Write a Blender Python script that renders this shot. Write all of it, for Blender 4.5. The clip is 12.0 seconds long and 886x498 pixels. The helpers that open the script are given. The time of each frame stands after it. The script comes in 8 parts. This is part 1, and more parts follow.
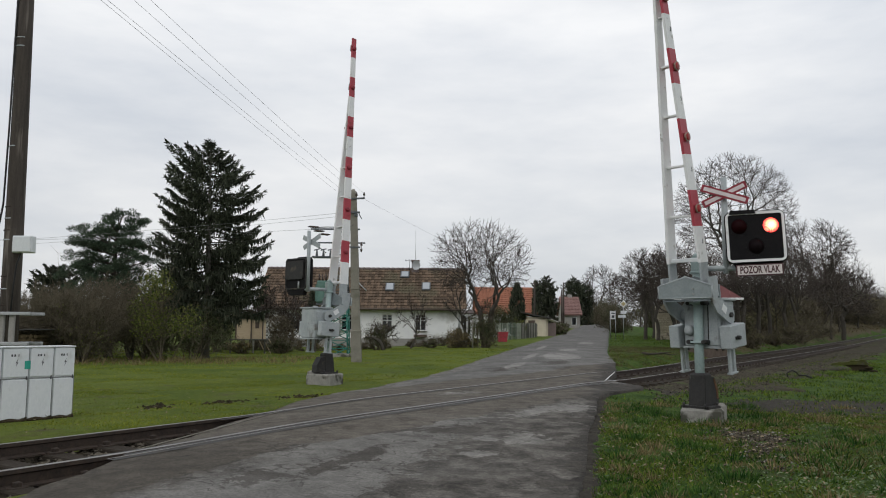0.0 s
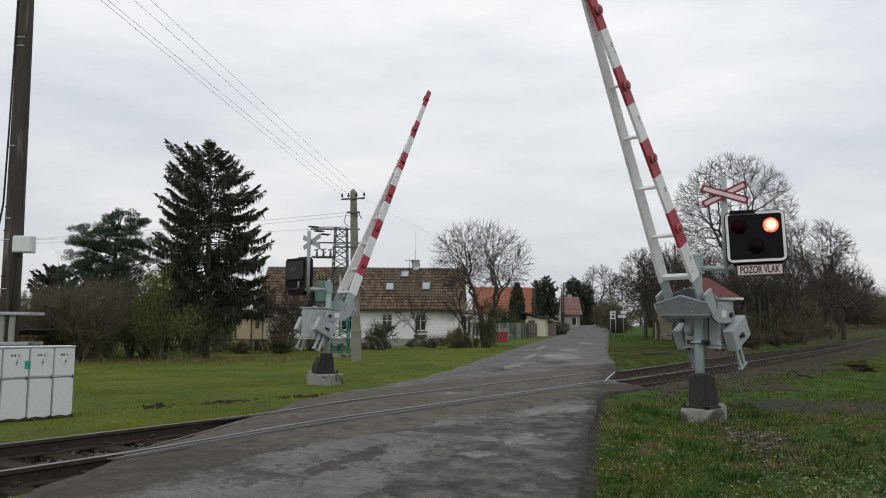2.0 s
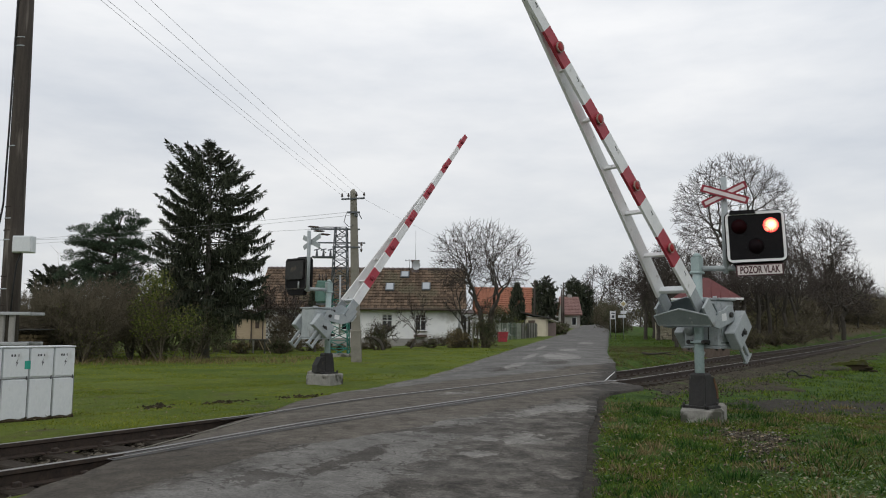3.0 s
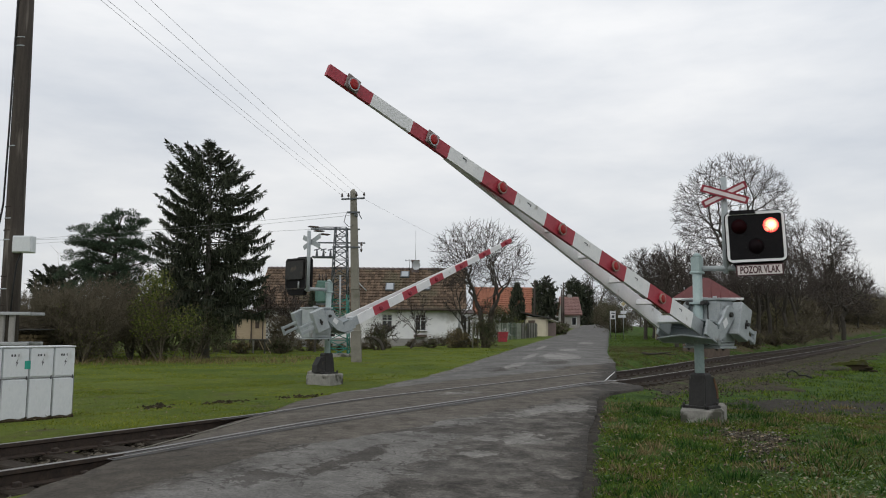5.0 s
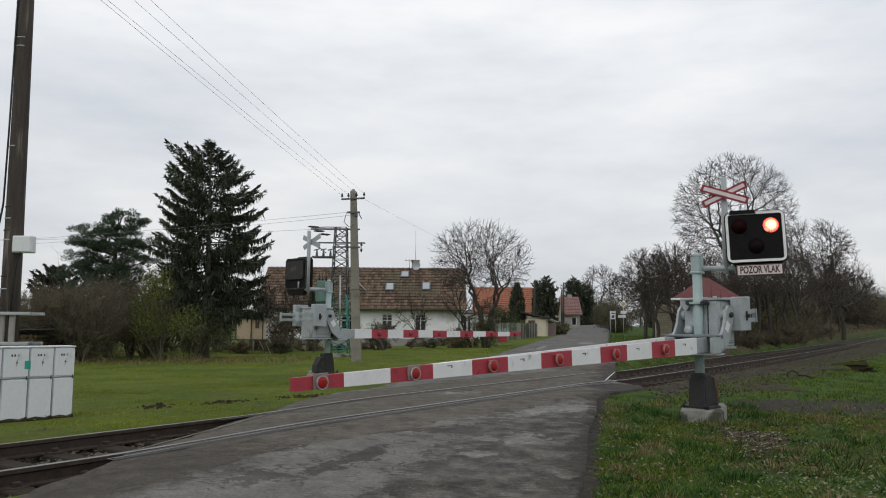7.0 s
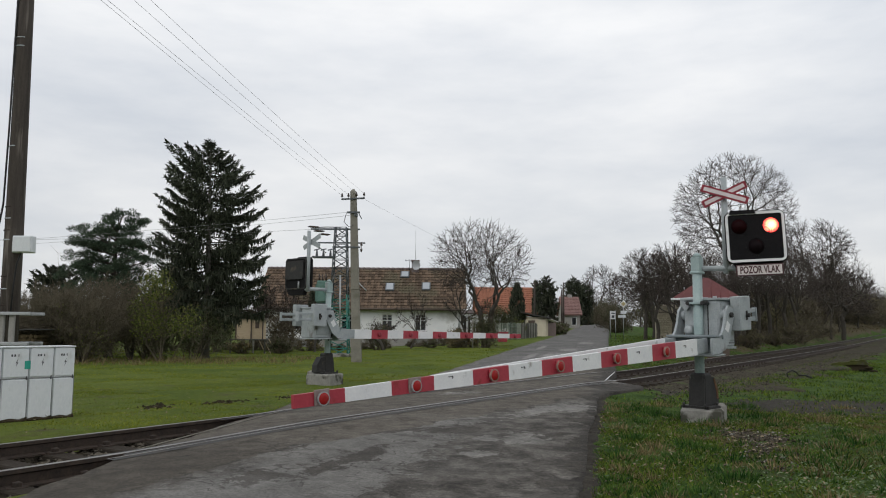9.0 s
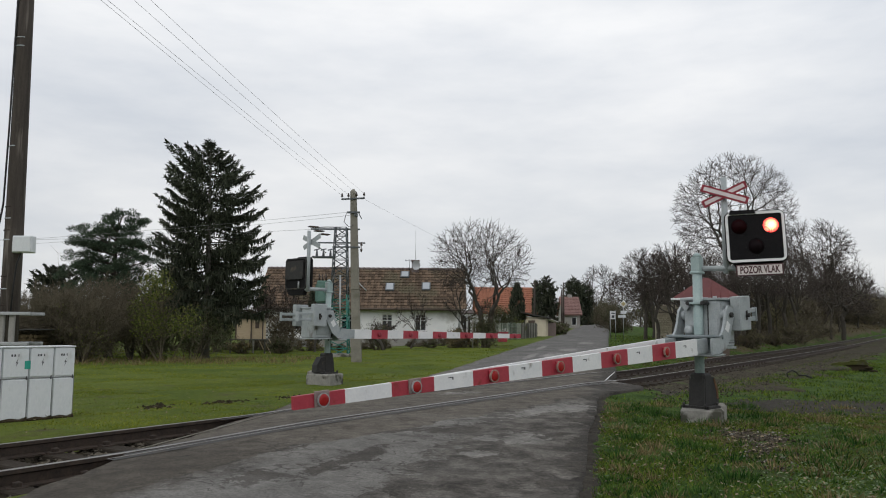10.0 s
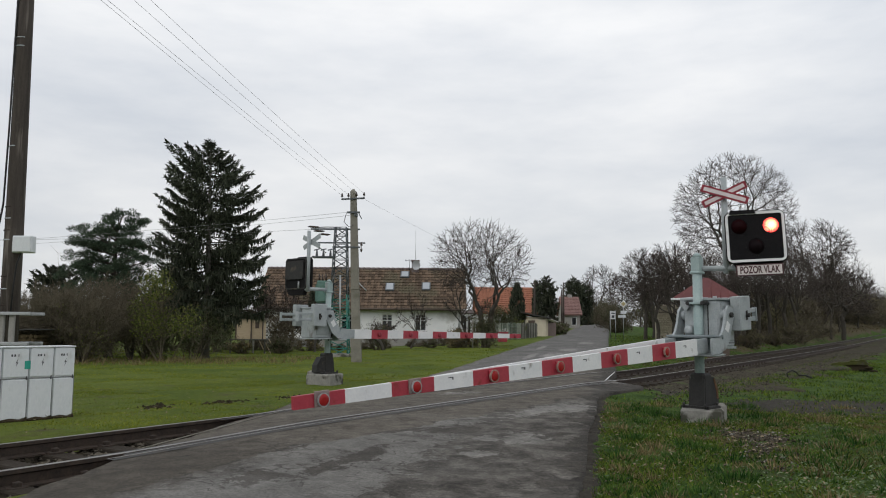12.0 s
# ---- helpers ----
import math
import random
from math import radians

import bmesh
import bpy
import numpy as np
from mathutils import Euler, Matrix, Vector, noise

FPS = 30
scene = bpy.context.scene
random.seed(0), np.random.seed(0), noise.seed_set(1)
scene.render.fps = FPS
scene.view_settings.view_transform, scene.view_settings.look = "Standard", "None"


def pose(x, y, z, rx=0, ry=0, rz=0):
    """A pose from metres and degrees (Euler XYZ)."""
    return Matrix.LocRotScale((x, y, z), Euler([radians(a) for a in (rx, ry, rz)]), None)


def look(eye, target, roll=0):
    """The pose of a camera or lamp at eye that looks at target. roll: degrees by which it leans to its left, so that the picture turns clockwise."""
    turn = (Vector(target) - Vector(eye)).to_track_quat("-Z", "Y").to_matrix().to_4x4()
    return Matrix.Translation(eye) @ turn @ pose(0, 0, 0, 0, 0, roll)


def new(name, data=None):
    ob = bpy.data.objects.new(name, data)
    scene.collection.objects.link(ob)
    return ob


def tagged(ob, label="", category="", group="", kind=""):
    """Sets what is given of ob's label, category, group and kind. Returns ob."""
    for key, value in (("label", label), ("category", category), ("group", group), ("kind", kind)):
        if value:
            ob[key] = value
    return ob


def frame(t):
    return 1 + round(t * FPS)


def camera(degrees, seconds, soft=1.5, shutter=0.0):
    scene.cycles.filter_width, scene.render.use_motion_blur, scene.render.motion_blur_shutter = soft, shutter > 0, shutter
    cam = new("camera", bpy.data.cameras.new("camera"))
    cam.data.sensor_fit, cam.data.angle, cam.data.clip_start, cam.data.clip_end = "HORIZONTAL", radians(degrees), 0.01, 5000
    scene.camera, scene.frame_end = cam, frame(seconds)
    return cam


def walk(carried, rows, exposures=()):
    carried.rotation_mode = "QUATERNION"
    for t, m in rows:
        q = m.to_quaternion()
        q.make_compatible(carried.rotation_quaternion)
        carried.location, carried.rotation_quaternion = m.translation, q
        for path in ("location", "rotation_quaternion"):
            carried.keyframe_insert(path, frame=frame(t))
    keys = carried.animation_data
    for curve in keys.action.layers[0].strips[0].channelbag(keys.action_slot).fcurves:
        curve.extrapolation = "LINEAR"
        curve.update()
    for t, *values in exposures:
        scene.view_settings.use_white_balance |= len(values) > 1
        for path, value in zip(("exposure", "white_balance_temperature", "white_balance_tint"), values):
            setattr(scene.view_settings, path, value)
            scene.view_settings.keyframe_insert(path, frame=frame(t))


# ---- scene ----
# ---------------------------------------------------------------- camera
cam = camera(59.35, 12.0, soft=1.05)
EYE = (0.0, 0.0, 1.206)
VIEW = look(EYE, (0.0, math.cos(radians(5.91)), 1.206 + math.sin(radians(5.91))), 0.45)
walk(cam, [(0.0, VIEW), (12.0, VIEW)], [(0.0, 0.0, 6500, 10), (12.0, 0.0, 6500, 10)])

# ---------------------------------------------------------------- sky and light
world = bpy.data.worlds.new("overcast")
scene.world = world
world.use_nodes = True
wn, wl = world.node_tree.nodes, world.node_tree.links
wn.clear()
w_out, w_bg = wn.new("ShaderNodeOutputWorld"), wn.new("ShaderNodeBackground")
w_sky = wn.new("ShaderNodeTexSky")
w_sky.sky_type, w_sky.sun_disc = "NISHITA", False
w_sky.sun_elevation, w_sky.sun_rotation = radians(38), radians(205)
w_co, w_map = wn.new("ShaderNodeTexCoord"), wn.new("ShaderNodeMapping")
w_map.inputs["Scale"].default_value = (1.0, 1.0, 3.4)
w_no = wn.new("ShaderNodeTexNoise")
w_no.inputs["Scale"].default_value, w_no.inputs["Detail"].default_value, w_no.inputs["Roughness"].default_value = 2.1, 6.0, 0.55
w_ramp = wn.new("ShaderNodeValToRGB")
w_ramp.color_ramp.elements[0].position, w_ramp.color_ramp.elements[0].color = 0.34, (7.0, 7.35, 7.85, 1)
w_ramp.color_ramp.elements[1].position, w_ramp.color_ramp.elements[1].color = 0.62, (9.6, 9.65, 9.70, 1)
w_mix = wn.new("ShaderNodeMix")
w_mix.data_type, w_mix.inputs["Factor"].default_value = "RGBA", 0.92
wl.new(w_co.outputs["Generated"], w_map.inputs["Vector"])
wl.new(w_map.outputs["Vector"], w_no.inputs["Vector"])
wl.new(w_no.outputs["Fac"], w_ramp.inputs["Fac"])
wl.new(w_sky.outputs["Color"], w_mix.inputs["A"])
wl.new(w_ramp.outputs["Color"], w_mix.inputs["B"])
w_sep, w_grad, w_mul = wn.new("ShaderNodeSeparateXYZ"), wn.new("ShaderNodeMapRange"), wn.new("ShaderNodeVectorMath")
w_grad.inputs["From Min"].default_value, w_grad.inputs["From Max"].default_value = 0.0, 0.36
w_grad.inputs["To Min"].default_value, w_grad.inputs["To Max"].default_value = 0.80, 1.04
w_mul.operation = "SCALE"
wl.new(w_co.outputs["Generated"], w_sep.inputs["Vector"])
wl.new(w_sep.outputs["Z"], w_grad.inputs["Value"])
wl.new(w_mix.outputs["Result"], w_mul.inputs[0])
wl.new(w_grad.outputs["Result"], w_mul.inputs["Scale"])
wl.new(w_mul.outputs["Vector"], w_bg.inputs["Color"])
w_bg.inputs["Strength"].default_value = 0.1
wl.new(w_bg.outputs["Background"], w_out.inputs["Surface"])

sun = new("sun", bpy.data.lights.new("sun", "SUN"))
sun.data.energy, sun.data.angle, sun.data.color = 0.5, radians(25), (1.0, 0.97, 0.93)
sun.matrix_world = look((-20, -40, 38), (0, 0, 0))


# ---------------------------------------------------------------- materials
def surf(name, a, b, scale=6.0, rough=0.75, bump=0.15, metal=0.0, fine=45.0, dirt=None, dirt_scale=1.3, dirt_cut=0.58, stretch=None, island=0.0, spec=0.4, depth=0.01, each=0.0):
    """Two colours mixed by coarse and fine noise, stains of a third one, fine relief."""
    m = bpy.data.materials.new(name)
    m.use_nodes = True
    n, l = m.node_tree.nodes, m.node_tree.links
    p = n["Principled BSDF"]
    co, mp = n.new("ShaderNodeTexCoord"), n.new("ShaderNodeMapping")
    l.new(co.outputs["Object"], mp.inputs["Vector"])
    if stretch:
        mp.inputs["Scale"].default_value = stretch
    t1, t2 = n.new("ShaderNodeTexNoise"), n.new("ShaderNodeTexNoise")
    for t, sc, det in ((t1, scale, 5), (t2, fine, 3)):
        t.inputs["Scale"].default_value, t.inputs["Detail"].default_value, t.inputs["Roughness"].default_value = sc, det, 0.6
        l.new(mp.outputs["Vector"], t.inputs["Vector"])
    add = n.new("ShaderNodeMath")
    add.operation = "MULTIPLY_ADD"
    add.inputs[1].default_value, add.inputs[2].default_value = 0.45, 0.0
    l.new(t2.outputs["Fac"], add.inputs[0])
    half = n.new("ShaderNodeMath")
    half.operation = "MULTIPLY_ADD"
    half.inputs[1].default_value = 0.55
    l.new(t1.outputs["Fac"], half.inputs[0])
    l.new(add.outputs[0], half.inputs[2])
    fac = half.outputs[0]
    if island or each:
        gi, mu = n.new("ShaderNodeObjectInfo" if each else "ShaderNodeNewGeometry"), n.new("ShaderNodeMath")
        mu.operation = "MULTIPLY_ADD"
        mu.inputs[1].default_value = island or each
        sub = n.new("ShaderNodeMath")
        sub.operation = "SUBTRACT"
        sub.inputs[1].default_value = 0.5
        l.new(gi.outputs["Random" if each else "Random Per Island"], sub.inputs[0])
        l.new(sub.outputs[0], mu.inputs[0])
        l.new(fac, mu.inputs[2])
        fac = mu.outputs[0]
    ramp = n.new("ShaderNodeValToRGB")
    ramp.color_ramp.elements[0].position, ramp.color_ramp.elements[0].color = 0.34, (*a, 1)
    ramp.color_ramp.elements[1].position, ramp.color_ramp.elements[1].color = 0.66, (*b, 1)
    l.new(fac, ramp.inputs["Fac"])
    colour = ramp.outputs["Color"]
    if dirt:
        t3, r3, mx = n.new("ShaderNodeTexNoise"), n.new("ShaderNodeValToRGB"), n.new("ShaderNodeMix")
        t3.inputs["Scale"].default_value, t3.inputs["Detail"].default_value = dirt_scale, 7
        l.new(mp.outputs["Vector"], t3.inputs["Vector"])
        r3.color_ramp.elements[0].position, r3.color_ramp.elements[1].position = dirt_cut, dirt_cut + 0.1
        l.new(t3.outputs["Fac"], r3.inputs["Fac"])
        mx.data_type = "RGBA"
        mx.inputs["B"].default_value = (*dirt, 1)
        l.new(r3.outputs["Color"], mx.inputs["Factor"])
        l.new(colour, mx.inputs["A"])
        colour = mx.outputs["Result"]
    l.new(colour, p.inputs["Base Color"])
    p.inputs["Roughness"].default_value, p.inputs["Metallic"].default_value = rough, metal
    p.inputs["Specular IOR Level"].default_value = min(spec, 0.12) if rough > 0.88 else spec
    if bump:
        bu = n.new("ShaderNodeBump")
        bu.inputs["Strength"].default_value, bu.inputs["Distance"].default_value = bump, depth
        l.new(fac, bu.inputs["Height"])
        l.new(bu.outputs["Normal"], p.inputs["Normal"])
    return m


M = dict(
    grey_paint=surf("grey_paint", (0.27, 0.30, 0.31), (0.40, 0.43, 0.44), 5, 0.5, 0.08, dirt=(0.13, 0.12, 0.10), dirt_scale=3.0, dirt_cut=0.62),
    green_paint=surf("pale_green_paint", (0.25, 0.33, 0.33), (0.36, 0.44, 0.43), 5, 0.5, 0.08, dirt=(0.15, 0.14, 0.11), dirt_scale=3.5, dirt_cut=0.62),
    dark_hood=surf("slate_paint", (0.14, 0.17, 0.18), (0.22, 0.25, 0.26), 5, 0.5, 0.08),
    # grey paint toned down to include the plate's shade, with pale worn spots
    shaded_hood_paint=surf("worn_shaded_grey_paint", (0.20, 0.235, 0.245), (0.30, 0.335, 0.34), 5, 0.5, 0.08, dirt=(0.40, 0.42, 0.42), dirt_scale=9.0, dirt_cut=0.66),
    white_paint=surf("white_paint", (0.66, 0.67, 0.68), (0.80, 0.80, 0.79), 4, 0.45, 0.05, dirt=(0.36, 0.35, 0.32), dirt_scale=7.0, dirt_cut=0.635),
    red_paint=surf("red_paint", (0.31, 0.030, 0.048), (0.42, 0.050, 0.070), 5, 0.45, 0.05, dirt=(0.24, 0.03, 0.03), dirt_scale=6.0, dirt_cut=0.62),
    cross_red=surf("cross_red", (0.20, 0.015, 0.03), (0.30, 0.03, 0.045), 8, 0.5, 0.03),
    cross_white=surf("cross_white", (0.58, 0.50, 0.51), (0.72, 0.66, 0.66), 8, 0.5, 0.03),
    black=surf("black_board", (0.006, 0.006, 0.007), (0.013, 0.012, 0.013), 6, 0.7, 0.05, spec=0.12),
    black_rubber=surf("black_rubber", (0.012, 0.012, 0.012), (0.03, 0.028, 0.026), 9, 0.65, 0.2, dirt=(0.07, 0.055, 0.04), dirt_scale=4, dirt_cut=0.6),
    steel=surf("galvanised_steel", (0.30, 0.31, 0.32), (0.46, 0.47, 0.48), 9, 0.45, 0.05, metal=0.6),
    rust=surf("rusty_steel", (0.020, 0.015, 0.012), (0.058, 0.040, 0.029), 8, 0.8, 0.25),
    rust_bright=surf("orange_rust", (0.07, 0.035, 0.018), (0.17, 0.085, 0.040), 12, 0.85, 0.3),
    rail_top=surf("worn_rail_head", (0.145, 0.136, 0.128), (0.255, 0.246, 0.234), 3, 0.45, 0.04, metal=0.7, stretch=(1, 1, 1)),
    concrete=surf("concrete", (0.18, 0.178, 0.16), (0.31, 0.30, 0.275), 6, 0.9, 0.5, dirt=(0.075, 0.075, 0.06), dirt_scale=4, dirt_cut=0.53),
    pole_concrete=surf("pole_concrete", (0.17, 0.162, 0.138), (0.27, 0.255, 0.215), 3, 0.9, 0.2, dirt=(0.13, 0.125, 0.095), dirt_scale=1.5, dirt_cut=0.56),
    cabinet=surf("cabinet_plastic", (0.60, 0.63, 0.65), (0.71, 0.73, 0.74), 3, 0.5, 0.03, dirt=(0.42, 0.43, 0.40), dirt_scale=3.0, dirt_cut=0.57, stretch=(1, 1, 0.5)),
    tag_green=surf("green_sticker", (0.02, 0.30, 0.22), (0.03, 0.36, 0.27), 5, 0.5, 0.0),
    seam_grey=surf("grey_joint", (0.16, 0.165, 0.165), (0.24, 0.245, 0.245), 6, 0.7, 0.0),
    mark_dark=surf("dark_print", (0.05, 0.055, 0.06), (0.09, 0.09, 0.10), 5, 0.6, 0.0),
    print_red=surf("dark_red_print", (0.060, 0.026, 0.028), (0.09, 0.038, 0.040), 9, 0.6, 0.0),
    plate_pink=surf("worn_sign_white", (0.55, 0.50, 0.49), (0.68, 0.63, 0.61), 6, 0.5, 0.02),
    creosote=surf("creosoted_wood", (0.030, 0.024, 0.020), (0.085, 0.070, 0.058), 3, 0.85, 0.5, stretch=(6, 6, 0.5), dirt=(0.16, 0.14, 0.12), dirt_scale=1.5, dirt_cut=0.6),
    sleeper=surf("old_sleeper", (0.018, 0.015, 0.012), (0.056, 0.046, 0.036), 6, 0.9, 0.5, stretch=(1, 6, 6)),
    ballast=surf("ballast", (0.019, 0.016, 0.010), (0.066, 0.056, 0.037), 9, 0.95, 1.0, fine=30, dirt=(0.055, 0.07, 0.025), dirt_scale=1.1, dirt_cut=0.56, depth=0.03),
    stone=surf("gravel_stone", (0.08, 0.076, 0.066), (0.28, 0.265, 0.235), 12, 0.9, 0.4, island=1.1),
    ballast_stone=surf("ballast_stone", (0.024, 0.020, 0.015), (0.112, 0.098, 0.078), 12, 0.9, 0.4, island=1.0),
    clod=surf("soil_clods", (0.018, 0.015, 0.009), (0.046, 0.037, 0.022), 12, 0.95, 0.5, island=0.6),
    plaster=surf("white_plaster", (0.72, 0.73, 0.74), (0.84, 0.84, 0.83), 1.5, 0.9, 0.15, dirt=(0.50, 0.49, 0.46), dirt_scale=0.5, dirt_cut=0.58),
    plinth=surf("grey_plinth", (0.24, 0.23, 0.215), (0.34, 0.33, 0.31), 2, 0.9, 0.3),
    wood_pale=surf("pale_boards", (0.42, 0.33, 0.21), (0.55, 0.45, 0.31), 3, 0.8, 0.2, stretch=(1, 1, 6)),
    wood_dark=surf("dark_boards", (0.06, 0.045, 0.035), (0.13, 0.10, 0.08), 3, 0.85, 0.3, stretch=(4, 4, 0.7)),
    wood_grey=surf("weathered_boards", (0.10, 0.10, 0.085), (0.27, 0.265, 0.235), 3, 0.9, 0.3, stretch=(4, 4, 0.6), each=0.9),
    fence_green=surf("green_boards", (0.10, 0.13, 0.10), (0.30, 0.33, 0.27), 3, 0.8, 0.2, each=0.9),
    lattice_green=surf("green_steel", (0.02, 0.14, 0.11), (0.04, 0.21, 0.17), 5, 0.6, 0.1),
    lattice_grey=surf("dark_steel", (0.06, 0.07, 0.075), (0.13, 0.14, 0.15), 5, 0.6, 0.1),
    insulator=surf("brown_porcelain", (0.03, 0.02, 0.018), (0.06, 0.04, 0.03), 5, 0.25, 0.0),
    bark=surf("bark", (0.032, 0.029, 0.024), (0.100, 0.090, 0.076), 6, 0.95, 0.7, fine=30, stretch=(3, 3, 0.8)),
    grey_bark=surf("grey_spruce_bark", (0.085, 0.080, 0.072), (0.19, 0.18, 0.165), 6, 0.95, 0.5, fine=30, stretch=(3, 3, 0.8)),
    twig=surf("twigs", (0.039, 0.033, 0.029), (0.094, 0.079, 0.069), 2, 0.95, 0.0, island=0.35),
    twig_brown=surf("brown_twigs", (0.070, 0.060, 0.043), (0.158, 0.137, 0.098), 1.5, 0.95, 0.0, island=0.5),
    needle=surf("spruce_needles", (0.031, 0.037, 0.027), (0.088, 0.100, 0.069), 1.2, 0.85, 0.0, island=0.6, spec=0.1),
    pine=surf("pine_needles", (0.031, 0.050, 0.034), (0.096, 0.132, 0.084), 1.2, 0.85, 0.0, island=0.6, spec=0.1),
    leaf_yellow=surf("yellow_green_leaves", (0.045, 0.068, 0.014), (0.165, 0.185, 0.04), 1.0, 0.8, 0.0, island=0.9, spec=0.15),
    leaf_olive=surf("olive_undergrowth", (0.070, 0.068, 0.036), (0.180, 0.170, 0.088), 0.8, 0.9, 0.0, island=0.8, spec=0.1),
    leaf_dark=surf("evergreen_leaves", (0.038, 0.048, 0.024), (0.102, 0.114, 0.055), 1.0, 0.8, 0.0, island=0.8, spec=0.15),
    dull_grass=surf("dull_dead_grass", (0.060, 0.052, 0.026), (0.155, 0.130, 0.072), 1.0, 0.95, 0.0, island=0.7, spec=0.1),
    dry=surf("dry_grass", (0.10, 0.08, 0.035), (0.24, 0.19, 0.10), 1.0, 0.95, 0.0, island=0.7, spec=0.1),
    grass=surf("grass_blades", (0.022, 0.050, 0.006), (0.125, 0.180, 0.020), 1.1, 0.8, 0.0, fine=4, island=0.7, spec=0.15, dirt=(0.115, 0.100, 0.045), dirt_scale=1.6, dirt_cut=0.575),
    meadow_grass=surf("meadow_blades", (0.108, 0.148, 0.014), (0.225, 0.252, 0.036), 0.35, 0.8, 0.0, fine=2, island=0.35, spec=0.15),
    weed=surf("weed_leaves", (0.05, 0.085, 0.028), (0.135, 0.175, 0.085), 1.0, 0.7, 0.0, island=0.8, spec=0.3),
    leaf_litter=surf("fallen_leaves", (0.07, 0.05, 0.026), (0.24, 0.19, 0.12), 1.0, 0.85, 0.0, island=0.9),
    moss=surf("mossy_concrete", (0.035, 0.040, 0.012), (0.085, 0.09, 0.028), 5, 0.95, 0.6, dirt=(0.07, 0.06, 0.05), dirt_scale=2, dirt_cut=0.55),
    cable=surf("black_cable", (0.008, 0.008, 0.008), (0.016, 0.016, 0.016), 4, 0.6, 0.0),
    wire=surf("line_wire", (0.14, 0.145, 0.15), (0.20, 0.205, 0.21), 4, 0.5, 0.0),
    orange_tile=surf("orange_tiles", (0.21, 0.080, 0.045), (0.33, 0.135, 0.080), 1.2, 0.85, 0.3, fine=9),
    red_tin=surf("red_tin_roof", (0.085, 0.018, 0.018), (0.125, 0.028, 0.026), 2, 0.6, 0.1),
    grey_roof=surf("grey_brown_roof", (0.13, 0.10, 0.095), (0.20, 0.165, 0.155), 1.2, 0.85, 0.3, fine=9),
    tarpaper=surf("tar_paper", (0.05, 0.048, 0.046), (0.09, 0.087, 0.083), 2, 0.9, 0.2),
    cream=surf("cream_plaster", (0.55, 0.49, 0.37), (0.68, 0.62, 0.49), 2, 0.9, 0.15),
    edge_soil=surf("tarry_edge", (0.017, 0.015, 0.012), (0.056, 0.050, 0.040), 7, 0.95, 0.9, fine=40, depth=0.02),
    soil=surf("bare_soil", (0.020, 0.016, 0.010), (0.058, 0.046, 0.028), 7, 0.95, 0.8, fine=40, depth=0.02),
    litter=surf("leaf_litter_ground", (0.040, 0.031, 0.018), (0.115, 0.090, 0.052), 3, 0.95, 0.7, fine=25, depth=0.03, dirt=(0.05, 0.07, 0.018), dirt_scale=0.5, dirt_cut=0.57),
    leaf_brown=surf("bare_brown_scrub", (0.062, 0.053, 0.038), (0.160, 0.138, 0.098), 1.0, 0.9, 0.0, island=0.8, spec=0.1),
    rubble=surf("rubble_stone", (0.36, 0.32, 0.24), (0.56, 0.50, 0.39), 3, 0.9, 0.4, fine=20, dirt=(0.10, 0.09, 0.07), dirt_scale=1.5, dirt_cut=0.56),
    tank_green=surf("faded_green_tank", (0.07, 0.15, 0.125), (0.12, 0.21, 0.18), 5, 0.6, 0.1),
    tuft=surf("tuft_blades", (0.010, 0.040, 0.007), (0.060, 0.125, 0.022), 1.5, 0.8, 0.0, fine=4, island=0.8, spec=0.15),
    lamp_ring=surf("brown_lamp_ring", (0.22, 0.13, 0.10), (0.36, 0.25, 0.21), 9, 0.5, 0.05),
    pink_tile=surf("faded_red_tiles", (0.17, 0.095, 0.085), (0.25, 0.15, 0.135), 1.2, 0.85, 0.3, fine=9),
    lamp_bracket=surf("dull_grey_bracket", (0.17, 0.125, 0.115), (0.28, 0.22, 0.205), 9, 0.6, 0.05),
    sign_yellow=surf("sign_yellow", (0.42, 0.36, 0.18), (0.50, 0.44, 0.25), 5, 0.5, 0.0),
)


def glass(name, tint, rough=0.08):
    m = bpy.data.materials.new(name)
    m.use_nodes = True
    p = m.node_tree.nodes["Principled BSDF"]
    p.inputs["Base Color"].default_value, p.inputs["Roughness"].default_value = (*tint, 1), rough
    p.inputs["Specular IOR Level"].default_value = 0.8 if rough < 0.2 else 0.25 if rough < 0.5 else 0.06
    return m


M["pane"] = glass("window_glass", (0.02, 0.022, 0.025))
# pale base colour stands in for the sky mirrored in the roof windows
M["sky_pane"] = glass("roof_window_glass", (0.34, 0.37, 0.40), 0.12)
M["red_lens"] = glass("dark_red_lens", (0.012, 0.0012, 0.002), 0.55)
M["clear_lens"] = glass("dark_clear_lens", (0.007, 0.004, 0.005), 0.55)
M["reflector_red"] = glass("red_reflector", (0.30, 0.014, 0.014), 0.3)


